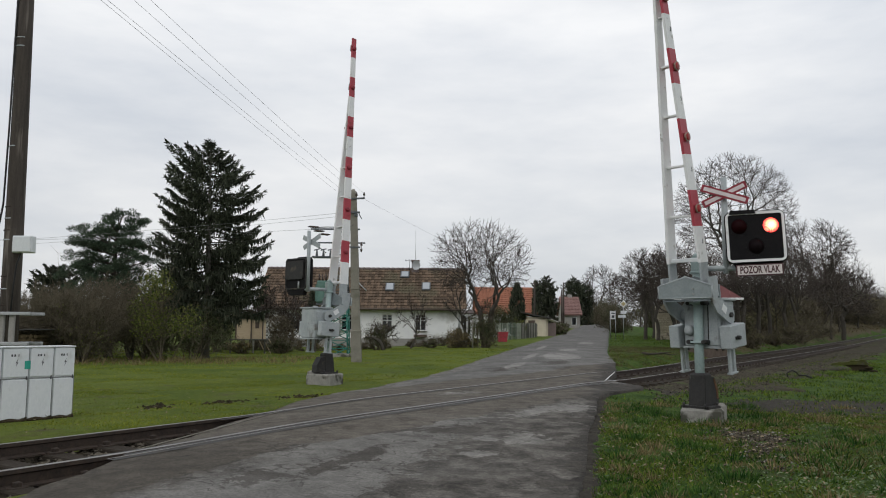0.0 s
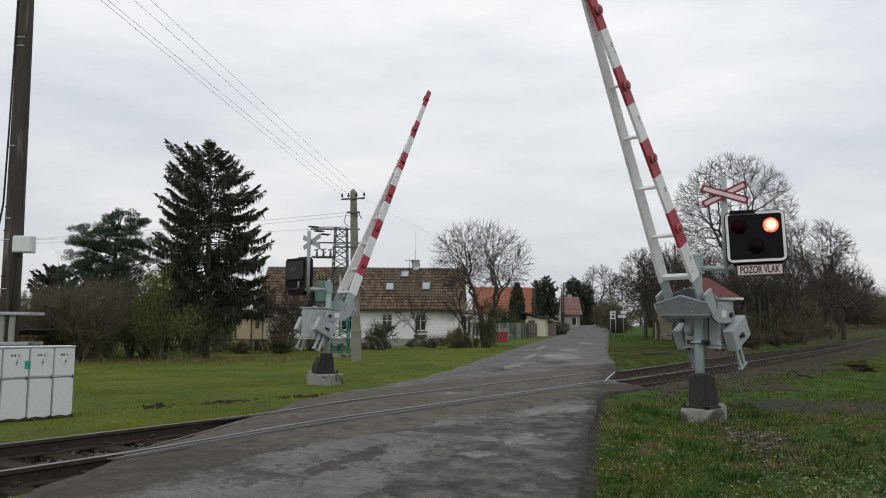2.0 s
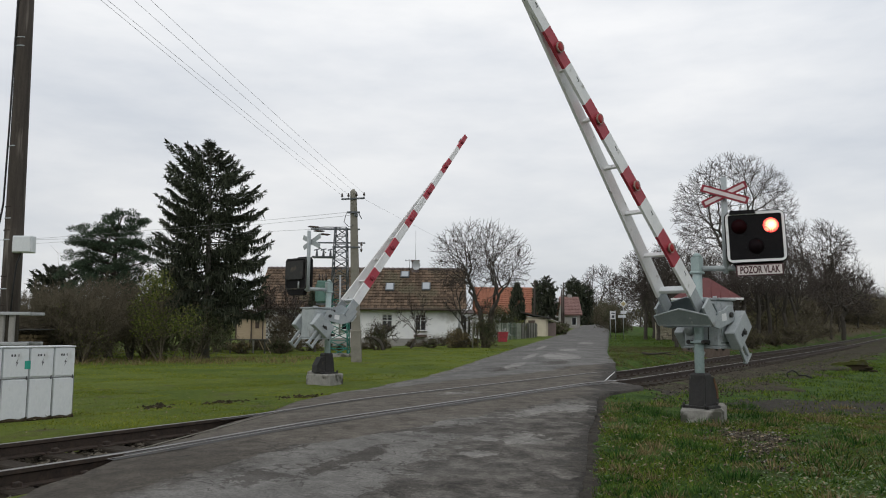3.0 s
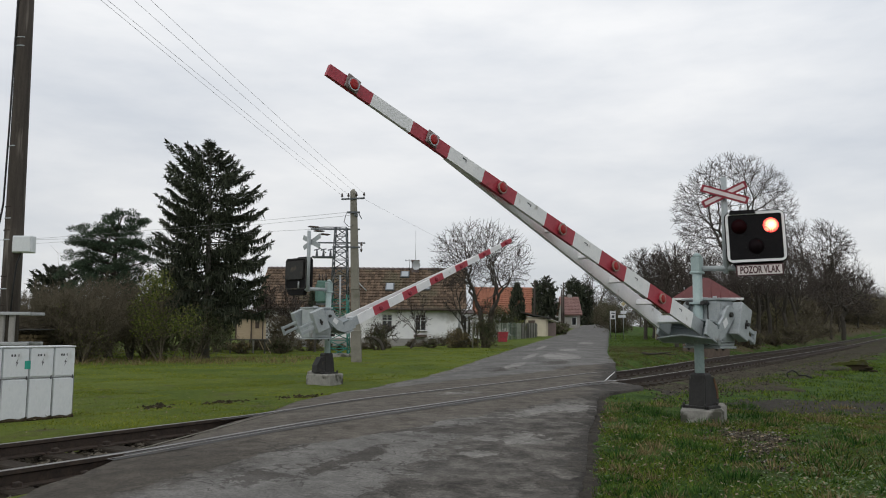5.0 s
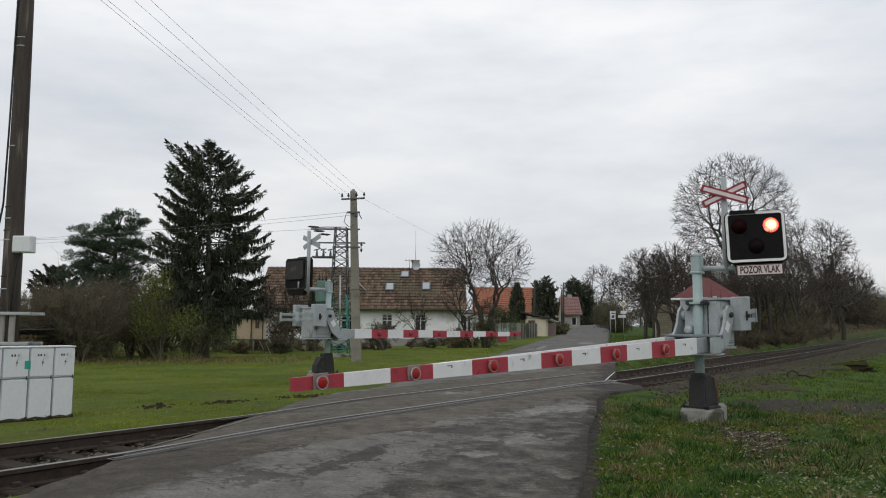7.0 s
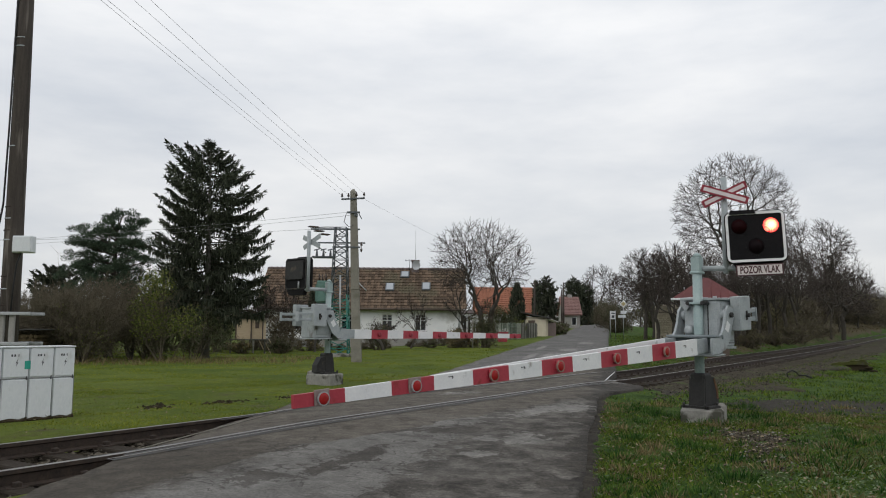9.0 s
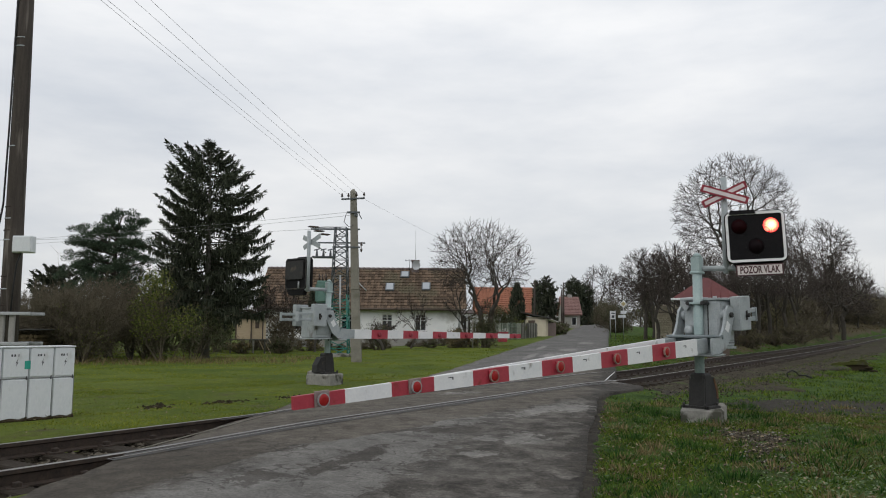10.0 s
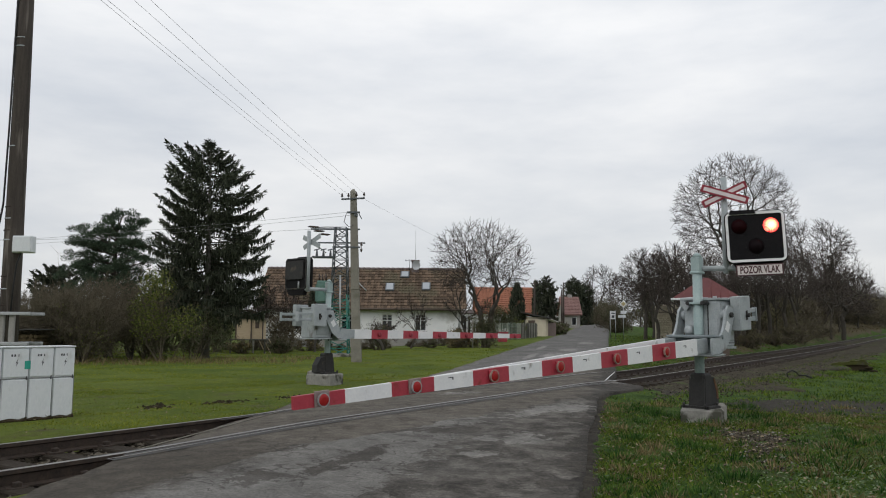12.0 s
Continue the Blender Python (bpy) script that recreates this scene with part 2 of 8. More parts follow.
def glow(name):
    """A lit lamp face: hottest in its middle, red towards the rim, with a ribbed lens."""
    m = bpy.data.materials.new(name)
    m.use_nodes = True
    n, l = m.node_tree.nodes, m.node_tree.links
    n.clear()
    out, em, co = n.new("ShaderNodeOutputMaterial"), n.new("ShaderNodeEmission"), n.new("ShaderNodeTexCoord")
    ln, ramp = n.new("ShaderNodeVectorMath"), n.new("ShaderNodeValToRGB")
    ln.operation = "LENGTH"
    flat = n.new("ShaderNodeVectorMath")
    flat.operation = "MULTIPLY"
    flat.inputs[1].default_value = (1, 0, 1)
    l.new(co.outputs["Object"], flat.inputs[0])
    l.new(flat.outputs["Vector"], ln.inputs[0])
    mul = n.new("ShaderNodeMath")
    mul.operation = "MULTIPLY"
    mul.inputs[1].default_value = 1 / 0.125
    l.new(ln.outputs["Value"], mul.inputs[0])
    wave = n.new("ShaderNodeTexWave")
    wave.bands_direction = "DIAGONAL"
    wave.inputs["Scale"].default_value, wave.inputs["Distortion"].default_value, wave.inputs["Detail"].default_value = 26.0, 3.0, 1.0
    l.new(co.outputs["Object"], wave.inputs["Vector"])
    mix = n.new("ShaderNodeMath")
    mix.operation = "MULTIPLY_ADD"
    mix.inputs[1].default_value = 0.30
    l.new(wave.outputs["Fac"], mix.inputs[0])
    l.new(mul.outputs[0], mix.inputs[2])
    e = ramp.color_ramp.elements
    e[0].position, e[0].color = 0.40, (3.0, 2.0, 0.8, 1)
    e[1].position, e[1].color = 1.0, (1.1, 0.02, 0.035, 1)
    mid = ramp.color_ramp.elements.new(0.68)
    mid.color = (2.2, 0.42, 0.28, 1)
    l.new(mix.outputs[0], ramp.inputs["Fac"])
    l.new(ramp.outputs["Color"], em.inputs["Color"])
    em.inputs["Strength"].default_value = 1.35
    l.new(em.outputs["Emission"], out.inputs["Surface"])
    return m


M["lit"] = glow("lit_red_lamp")


# ---------------------------------------------------------------- mesh tools
class Geo:
    """Collects vertices, faces, a material slot and a smooth flag for each face."""

    def __init__(self):
        self.v, self.f, self.m, self.s = [], [], [], []

    def add(self, verts, faces, mi=0, smooth=False):
        o = len(self.v)
        self.v.extend(tuple(p) for p in verts)
        for fc in faces:
            self.f.append([o + i for i in fc])
            self.m.append(mi)
            self.s.append(smooth)
        return self

    def box(self, c, size, turn=None, mi=0, bevel=None):
        """A box with chamfered edges. turn: a matrix about its centre."""
        h = [d / 2 for d in size]
        b = min(size) * 0.12 if bevel is None else bevel
        b = min(b, min(h) * 0.9)
        pts, idx = [], {}
        for sx in (-1, 1):
            for sy in (-1, 1):
                for sz in (-1, 1):
                    for ax in range(3):
                        q = [sx * (h[0] - b), sy * (h[1] - b), sz * (h[2] - b)]
                        q[ax] += (sx, sy, sz)[ax] * b
                        idx[sx, sy, sz, ax] = len(pts)
                        pts.append(Vector(q))
        faces = []
        for ax in range(3):
            o1, o2 = [a for a in range(3) if a != ax]
            for s in (-1, 1):
                ring = []
                for a, d in ((-1, -1), (1, -1), (1, 1), (-1, 1)):
                    key = [0, 0, 0]
                    key[ax], key[o1], key[o2] = s, a, d
                    ring.append(idx[(*key, ax)])
                flip = (s > 0) != (ax != 1)
                faces.append(ring[::-1] if flip else ring)
            for a in (-1, 1):
                for d in (-1, 1):
                    k0, k1 = [0, 0, 0], [0, 0, 0]
                    k0[ax], k1[ax] = -1, 1
                    k0[o1] = k1[o1] = a
                    k0[o2] = k1[o2] = d
                    ring = [idx[(*k0, o1)], idx[(*k1, o1)], idx[(*k1, o2)], idx[(*k0, o2)]]
                    faces.append(ring)
        for sx in (-1, 1):
            for sy in (-1, 1):
                for sz in (-1, 1):
                    faces.append([idx[sx, sy, sz, a] for a in range(3)])
        good = []
        for fc in faces:
            p = [pts[i] for i in fc]
            nrm = (p[1] - p[0]).cross(p[2] - p[0])
            mid = sum(p, Vector()) / len(p)
            good.append(fc if nrm.dot(mid) > 0 else fc[::-1])
        if turn is not None:
            pts = [turn @ p for p in pts]
        c = Vector(c)
        return self.add([p + c for p in pts], good, mi)

    def tube(self, path, radii, n=10, mi=0, caps=True, smooth=True):
        """A round bar along a list of points."""
        path = [Vector(p) for p in path]
        if not isinstance(radii, (list, tuple)):
            radii = [radii] * len(path)
        verts, faces, ref = [], [], None
        for i, p in enumerate(path):
            d = (path[min(i + 1, len(path) - 1)] - path[max(i - 1, 0)]).normalized()
            if ref is None:
                ref = d.orthogonal().normalized()
            ref = (ref - d * ref.dot(d)).normalized()
            up = d.cross(ref)
            for k in range(n):
                a = 2 * math.pi * k / n
                verts.append(p + (ref * math.cos(a) + up * math.sin(a)) * radii[i])
        for i in range(len(path) - 1):
            for k in range(n):
                k2 = (k + 1) % n
                faces.append([i * n + k, i * n + k2, (i + 1) * n + k2, (i + 1) * n + k])
        self.add(verts, faces, mi, smooth)
        if caps:
            o = len(self.v) - len(verts)
            for ring in (list(range(n))[::-1], [(len(path) - 1) * n + k for k in range(n)]):
                self.f.append([o + i for i in ring])
                self.m.append(mi)
                self.s.append(False)
        return self

    def prism(self, outline, depth, frame_m=None, mi=0):
        """An outline in x and z, given thickness along y about zero."""
        n = len(outline)
        area = sum(outline[i][0] * outline[(i + 1) % n][1] - outline[(i + 1) % n][0] * outline[i][1] for i in range(n))
        pts = outline if area > 0 else outline[::-1]
        v = [Vector((x, -depth / 2, z)) for x, z in pts] + [Vector((x, depth / 2, z)) for x, z in pts]
        fcs = [list(range(n)), list(range(2 * n - 1, n - 1, -1))]
        fcs += [[i, i + n, (i + 1) % n + n, (i + 1) % n] for i in range(n)]
        if frame_m is not None:
            v = [frame_m @ p for p in v]
        return self.add(v, fcs, mi)

    def ball(self, c, r, n=10, k=6, squash=(1, 1, 1), mi=0):
        c = Vector(c)
        verts = [c + Vector((0, 0, -r * squash[2]))]
        for j in range(1, k):
            a = math.pi * j / k
            for i in range(n):
                b = 2 * math.pi * i / n
                verts.append(c + Vector((math.sin(a) * math.cos(b) * r * squash[0], math.sin(a) * math.sin(b) * r * squash[1], -math.cos(a) * r * squash[2])))
        verts.append(c + Vector((0, 0, r * squash[2])))
        top, faces = len(verts) - 1, []
        for i in range(n):
            i2 = (i + 1) % n
            faces.append([0, 1 + i2, 1 + i])
            faces.append([top, 1 + (k - 2) * n + i, 1 + (k - 2) * n + i2])
            for j in range(k - 2):
                faces.append([1 + j * n + i, 1 + j * n + i2, 1 + (j + 1) * n + i2, 1 + (j + 1) * n + i])
        return self.add(verts, faces, mi, True)


def mesh_of(name, geo, mats):
    me = bpy.data.meshes.new(name)
    me.from_pydata([tuple(p) for p in geo.v], [], geo.f)
    me.polygons.foreach_set("material_index", geo.m)
    me.polygons.foreach_set("use_smooth", geo.s)
    for mt in mats if isinstance(mats, (list, tuple)) else [mats]:
        me.materials.append(mt)
    me.update()
    return me


def part(name, geo, mats, parent=None, label="", at=None):
    ob = new(name, mesh_of(name, geo, mats))
    if at is not None:
        ob.matrix_basis = at
    if parent is not None:
        ob.parent = parent
    return tagged(ob, label)


def thing(name, at, label, category, group=""):
    ob = new(name)
    ob.empty_display_size = 0.2
    ob.matrix_basis = at
    return tagged(ob, label, category, group)


def fast_mesh(name, verts, faces, mat, smooth=False):
    """A mesh from arrays: verts (n, 3), faces (m, 3 or 4)."""
    me = bpy.data.meshes.new(name)
    faces = np.asarray(faces, dtype=np.int32)
    k = faces.shape[1]
    me.vertices.add(len(verts))
    me.vertices.foreach_set("co", np.asarray(verts, dtype=np.float32).ravel())
    me.loops.add(faces.size)
    me.loops.foreach_set("vertex_index", faces.ravel())
    me.polygons.add(len(faces))
    me.polygons.foreach_set("loop_start", np.arange(0, faces.size, k, dtype=np.int32))
    me.polygons.foreach_set("use_smooth", np.full(len(faces), smooth))
    me.materials.append(mat)
    me.update(calc_edges=True)
    return me


# ---------------------------------------------------------------- the plan
RAIL_DIR = Vector((math.sin(radians(32.57)), math.cos(radians(32.57)), 0))
RAIL_SIDE = Vector((-RAIL_DIR.y, RAIL_DIR.x, 0))
NEAR_RAIL, GAUGE = 6.696, 1.505
ROAD_W = 4.6


def road_right(y):
    return 0.215 * y - 0.2


def road_z(y):
    return float(np.interp(y, [-60, 22, 35, 75, 120, 170, 260], [0, 0, 0.25, 0.82, 1.9, 2.6, 2.8]))


def rail_z(s):
    """Height of the track along its length; it climbs a little on its way out."""
    return 0.0 if s < 25 else 0.000055 * (s - 25) ** 2 if s < 130 else 0.606 + 0.01155 * (min(s, 200) - 130)


def cant(s):
    """How far the far rail lies above the near one, where the track enters its bend."""
    return 0.11 * float(smooth_step(22, 38, s)) + 0.0015 * min(max(s - 55, 0.0), 60.0)


def smooth_step(a, b, x):
    t = np.clip((x - a) / (b - a), 0, 1)
    return t * t * (3 - 2 * t)


def ground_z(x, y):
    """Height of the ground beside road and track."""
    x, y = np.asarray(x, float), np.asarray(y, float)
    rz = np.interp(y, [-60, 22, 35, 75, 120, 170, 260], [0, 0, 0.25, 0.82, 1.9, 2.6, 2.8])
    right = 0.215 * y - 0.2
    off = np.where(x > right, x - right, np.where(x < right - ROAD_W, right - ROAD_W - x, 0.0))
    left_base = -0.13 + 2.4 * smooth_step(75, 190, y)
    side = x * RAIL_SIDE.x + y * RAIL_SIDE.y - NEAR_RAIL - GAUGE / 2
    s = x * RAIL_DIR.x + y * RAIL_DIR.y
    tz = np.where(s < 25, 0, np.where(s < 130, 0.000055 * (s - 25) ** 2, 0.606 + 0.01155 * (np.minimum(s, 200) - 130)))
    on_right = x > right - ROAD_W / 2
    near_base = -0.08 - 0.10 * smooth_step(3, 9, x - right) + tz * 0.9
    base = np.where(on_right, np.where(side < 0, near_base, -0.10 + rz * 0.85), left_base)
    z = (rz - 0.035) + (base - rz + 0.035) * smooth_step(0.3, np.where(on_right, 9.0, 14.0), off)
    bed = 1 - np.where(on_right | (side < 0), smooth_step(1.35, 3.4, np.abs(side)), smooth_step(0.85, 1.1, np.abs(side)))
    z = z * (1 - bed) + (tz - 0.34) * bed
    flare = 0.85 * np.exp(-((y - 17.2) / 1.5) ** 2)
    shelf = (1 - smooth_step(0.15, 1.3, np.where(on_right, x - right - flare, off))) * smooth_step(1.0, 1.5, np.abs(side))
    z = np.maximum(z, z + (rz - 0.055 - z) * shelf)
    bank = smooth_step(2.6, 7.0, side) * smooth_step(24, 40, s) * smooth_step(8, 16, x - right)
    z = z + 1.1 * bank
    return z


def gz(x, y):
    return float(ground_z(x, y))


# ---------------------------------------------------------------- ground, road, track
def ground_material():
    m = bpy.data.materials.new("meadow")
    m.use_nodes = True
    n, l = m.node_tree.nodes, m.node_tree.links
    p = n["Principled BSDF"]
    co = n.new("ShaderNodeTexCoord")

    def noise_at(scale, detail=6, rough=0.6):
        t = n.new("ShaderNodeTexNoise")
        t.inputs["Scale"].default_value, t.inputs["Detail"].default_value, t.inputs["Roughness"].default_value = scale, detail, rough
        l.new(co.outputs["Object"], t.inputs["Vector"])
        return t.outputs["Fac"]

    def ramp_of(fac, stops):
        r = n.new("ShaderNodeValToRGB")
        e = r.color_ramp.elements
        e[0].position, e[0].color = stops[0][0], (*stops[0][1], 1)
        e[1].position, e[1].color = stops[1][0], (*stops[1][1], 1)
        for pos, c in stops[2:]:
            e.new(pos).color = (*c, 1)
        l.new(fac, r.inputs["Fac"])
        return r.outputs["Color"]

    def mixed(fac, a, b):
        x = n.new("ShaderNodeMix")
        x.data_type = "RGBA"
        l.new(fac, x.inputs["Factor"])
        l.new(a, x.inputs["A"])
        l.new(b, x.inputs["B"])
        return x.outputs["Result"]

    green = ramp_of(noise_at(0.35, 8), [(0.35, (0.065, 0.100, 0.012)), (0.65, (0.17, 0.200, 0.035))])
    fine = ramp_of(noise_at(14, 5, 0.7), [(0.3, (0.018, 0.035, 0.006)), (0.7, (0.12, 0.165, 0.035))])
    half = n.new("ShaderNodeValue")
    half.outputs[0].default_value = 0.5
    both = mixed(half.outputs[0], green, fine)
    verge = ramp_of(noise_at(1.6, 8, 0.7), [(0.36, (0.020, 0.046, 0.008)), (0.56, (0.055, 0.098, 0.016)), (0.72, (0.095, 0.090, 0.036))])
    dot = n.new("ShaderNodeVectorMath")
    dot.operation = "DOT_PRODUCT"
    dot.inputs[1].default_value = (1.0, -0.215, 0.0)
    l.new(co.outputs["Object"], dot.inputs[0])
    edge = n.new("ShaderNodeMath")
    edge.operation, edge.use_clamp = "MULTIPLY_ADD", True
    edge.inputs[1].default_value, edge.inputs[2].default_value = 1.0, 1.5
    l.new(dot.outputs["Value"], edge.inputs[0])
    both = mixed(edge.outputs[0], both, verge)
    soil = ramp_of(noise_at(22, 5), [(0.35, (0.035, 0.028, 0.018)), (0.68, (0.13, 0.105, 0.07))])
    where = ramp_of(noise_at(0.9, 9, 0.68), [(0.57, (0, 0, 0)), (0.70, (0.8, 0.8, 0.8))])
    l.new(mixed(where, both, soil), p.inputs["Base Color"])
    p.inputs["Roughness"].default_value = 0.95
    p.inputs["Specular IOR Level"].default_value = 0.1
    bu = n.new("ShaderNodeBump")
    bu.inputs["Strength"].default_value, bu.inputs["Distance"].default_value = 0.9, 0.05
    l.new(noise_at(18, 6, 0.75), bu.inputs["Height"])
    l.new(bu.outputs["Normal"], p.inputs["Normal"])
    return m


def asphalt_material():
    m = bpy.data.materials.new("old_asphalt")
    m.use_nodes = True
    n, l = m.node_tree.nodes, m.node_tree.links
    p = n["Principled BSDF"]
    co, mp = n.new("ShaderNodeTexCoord"), n.new("ShaderNodeMapping")
    mp.inputs["Rotation"].default_value = (0, 0, radians(12))
    mp.inputs["Scale"].default_value = (1.0, 0.9, 1.0)
    l.new(co.outputs["Object"], mp.inputs["Vector"])

    def noise_at(scale, detail=6, rough=0.6, raw=False, bend=0.0):
        t = n.new("ShaderNodeTexNoise")
        t.inputs["Scale"].default_value, t.inputs["Detail"].default_value, t.inputs["Roughness"].default_value = scale, detail, rough
        t.inputs["Distortion"].default_value = bend
        l.new((co.outputs["Object"] if raw else mp.outputs["Vector"]), t.inputs["Vector"])
        return t.outputs["Fac"]

    def ramp_of(fac, stops):
        r = n.new("ShaderNodeValToRGB")
        e = r.color_ramp.elements
        e[0].position, e[0].color = stops[0][0], (*stops[0][1], 1)
        e[1].position, e[1].color = stops[1][0], (*stops[1][1], 1)
        for pos, c in stops[2:]:
            e.new(pos).color = (*c, 1)
        l.new(fac, r.inputs["Fac"])
        return r.outputs["Color"]

    def mixed(fac, a, b, kind="MIX"):
        x = n.new("ShaderNodeMix")
        x.data_type, x.blend_type = "RGBA", kind
        if fac is None:
            x.inputs["Factor"].default_value = 1.0
        else:
            l.new(fac, x.inputs["Factor"])
        l.new(a, x.inputs["A"])
        l.new(b, x.inputs["B"])
        return x.outputs["Result"]

    def calc(op, a, b):
        x = n.new("ShaderNodeMath")
        x.operation = op
        for k, q in enumerate((a, b)):
            if isinstance(q, (int, float)):
                x.inputs[k].default_value = q
            else:
                l.new(q, x.inputs[k])
        return x.outputs[0]

    def along_axis(axis):
        d = n.new("ShaderNodeVectorMath")
        d.operation = "DOT_PRODUCT"
        d.inputs[1].default_value = axis
        l.new(co.outputs["Object"], d.inputs[0])
        return d.outputs["Value"]

    def sheet(height, sharp):
        x = n.new("ShaderNodeMath")
        x.operation, x.use_clamp = "MULTIPLY_ADD", True
        l.new(height, x.inputs[0])
        x.inputs[1].default_value, x.inputs[2].default_value = sharp, 0.5
        return x.outputs[0]

    # three asphalts: the crossing's brown one, a worn smooth grey sheet before it, a dark mottled one beside that
    ragged = calc("SUBTRACT", noise_at(1.6, 10, 0.66, bend=0.2), 0.5)
    frayed = calc("SUBTRACT", noise_at(5.5, 10, 0.74, bend=0.5), 0.5)

    def blot(cx, cy, rx, ry, turn, rag=4.2, sharp=14):
        """A mended or worn spot with frayed edges at its place on the road."""
        q, d = n.new("ShaderNodeMapping"), n.new("ShaderNodeVectorMath")
        q.vector_type, d.operation = "TEXTURE", "LENGTH"
        q.inputs["Location"].default_value, q.inputs["Rotation"].default_value = (cx, cy, 0), (0, 0, turn)
        q.inputs["Scale"].default_value = (rx, ry, 1000)
        l.new(co.outputs["Object"], q.inputs["Vector"])
        l.new(q.outputs["Vector"], d.inputs[0])
        return sheet(calc("ADD", calc("SUBTRACT", 0.8, d.outputs["Value"]), calc("MULTIPLY", frayed, rag)), sharp)

    deck = calc("MAXIMUM", calc("SUBTRACT", along_axis(tuple(RAIL_SIDE)), 5.42), calc("SUBTRACT", along_axis((-0.923, 0.383, 0.0)), 4.32))
    over = sheet(calc("ADD", deck, calc("MULTIPLY", ragged, 0.9)), 40)
    grey = sheet(calc("ADD", calc("SUBTRACT", along_axis((-1.0, 0.229, 0.0)), 1.84), calc("MULTIPLY", frayed, 2.2)), 30)
    mottle = noise_at(3.2, 8, 0.72)
    brown = ramp_of(mottle, [(0.38, (0.074, 0.066, 0.056)), (0.62, (0.120, 0.108, 0.093))])
    smooth = ramp_of(noise_at(2.0, 6, 0.6), [(0.38, (0.118, 0.115, 0.110)), (0.62, (0.160, 0.156, 0.150))])
    dark = ramp_of(noise_at(2.6, 10, 0.76), [(0.41, (0.045, 0.042, 0.038)), (0.50, (0.084, 0.078, 0.071)), (0.59, (0.132, 0.125, 0.115))])
    base = mixed(over, mixed(grey, dark, smooth), brown)
    village = ramp_of(noise_at(0.9, 9, 0.68), [(0.38, (0.090, 0.089, 0.087)), (0.60, (0.145, 0.143, 0.141))])
    beyond = sheet(calc("ADD", calc("SUBTRACT", along_axis(tuple(RAIL_SIDE)), 9.6), calc("MULTIPLY", ragged, 1.6)), 12)
    base = mixed(beyond, base, village)
    rim = sheet(calc("ADD", calc("SUBTRACT", along_axis((-1.0, 0.215, 0.0)), 4.55), calc("MULTIPLY", ragged, 2.6)), 6)
    pale = ramp_of(mottle, [(0.40, (0.085, 0.080, 0.070)), (0.60, (0.17, 0.165, 0.155))])
    base = mixed(calc("MULTIPLY", rim, beyond), base, pale)
    crumble = sheet(calc("ADD", calc("ADD", along_axis((1.0, -0.215, 0.0)), 0.42), calc("MULTIPLY", ragged, 2.4)), 9)
    tar = ramp_of(mottle, [(0.40, (0.028, 0.026, 0.023)), (0.62, (0.060, 0.054, 0.047))])
    base = mixed(calc("MULTIPLY", crumble, calc("SUBTRACT", 1.0, beyond)), base, tar)
    seam = ramp_of(noise_at(2.0, 8, 0.7), [(0.40, (0.050, 0.046, 0.041)), (0.60, (0.070, 0.065, 0.059))])
    for spot in ((-0.74, 7.50, 0.20, 0.72, -0.22), (-1.46, 6.42, 0.20, 0.42, -0.35), (-1.02, 6.80, 0.13, 0.62, -0.30), (-1.97, 6.82, 0.09, 0.30, -0.45), (-0.30, 6.05, 0.16, 0.30, -0.2), (0.12, 9.35, 0.35, 0.55, -0.6),
                 (-0.40, 9.25, 0.08, 0.60, -0.75), (-1.62, 7.6, 0.05, 0.55, -0.58), (3.9, 26.6, 0.5, 1.5, -0.25), (1.9, 23.6, 0.30, 1.6, -0.35)):
        base = mixed(blot(*spot), base, seam)
    worn = ramp_of(noise_at(3.0, 8, 0.7), [(0.40, (0.140, 0.136, 0.130)), (0.60, (0.205, 0.200, 0.190))])
    for spot in ((1.48, 11.75, 0.24, 1.45, -0.50), (2.02, 12.1, 0.30, 0.75, -0.4), (0.92, 8.85, 0.30, 0.52, -0.3), (0.48, 8.75, 0.16, 0.25, 0.2), (0.36, 7.75, 0.20, 0.22, 0.0), (4.35, 18.9, 0.45, 1.0, -0.5), (0.35, 14.6, 0.30, 0.6, -0.6)):
        base = mixed(blot(*spot), base, worn)
    bleached = ramp_of(noise_at(3.0, 8, 0.7), [(0.40, (0.175, 0.172, 0.168)), (0.60, (0.250, 0.246, 0.240))])
    for spot in ((4.7, 31.0, 0.95, 3.0, -0.16), (5.9, 36.8, 0.55, 1.6, -0.2), (2.35, 25.2, 0.30, 1.9, -0.26), (3.5, 31.0, 0.22, 2.6, -0.22), (5.0, 39.5, 0.22, 3.4, -0.2), (8.7, 47.5, 0.55, 2.4, -0.2), (7.3, 33.4, 0.16, 1.2, -0.2)):
        base = mixed(blot(*spot, 1.9, 9), base, bleached)
    grime = ramp_of(noise_at(3.0, 8, 0.7), [(0.40, (0.048, 0.042, 0.035)), (0.60, (0.075, 0.067, 0.056))])
    base = mixed(blot(-2.75, 6.4, 0.95, 2.3, -0.45, 1.6, 2.2), base, grime)
    broken = ramp_of(noise_at(2.2, 6, 0.6), [(0.46, (0, 0, 0)), (0.52, (0.9, 0.9, 0.9))])
    for height, slack in ((calc("ADD", deck, calc("MULTIPLY", ragged, 0.9)), 26.0), (calc("ADD", calc("SUBTRACT", along_axis((-1.0, 0.229, 0.0)), 1.84), calc("MULTIPLY", frayed, 2.2)), 18.0),
                          (calc("SUBTRACT", noise_at(0.75, 5, 0.55, bend=0.8), 0.5), 110.0), (calc("SUBTRACT", noise_at(1.3, 4, 0.5, bend=0.6), 0.53), 130.0)):
        line = n.new("ShaderNodeMath")
        line.operation, line.use_clamp = "SUBTRACT", True
        line.inputs[0].default_value = 1.0
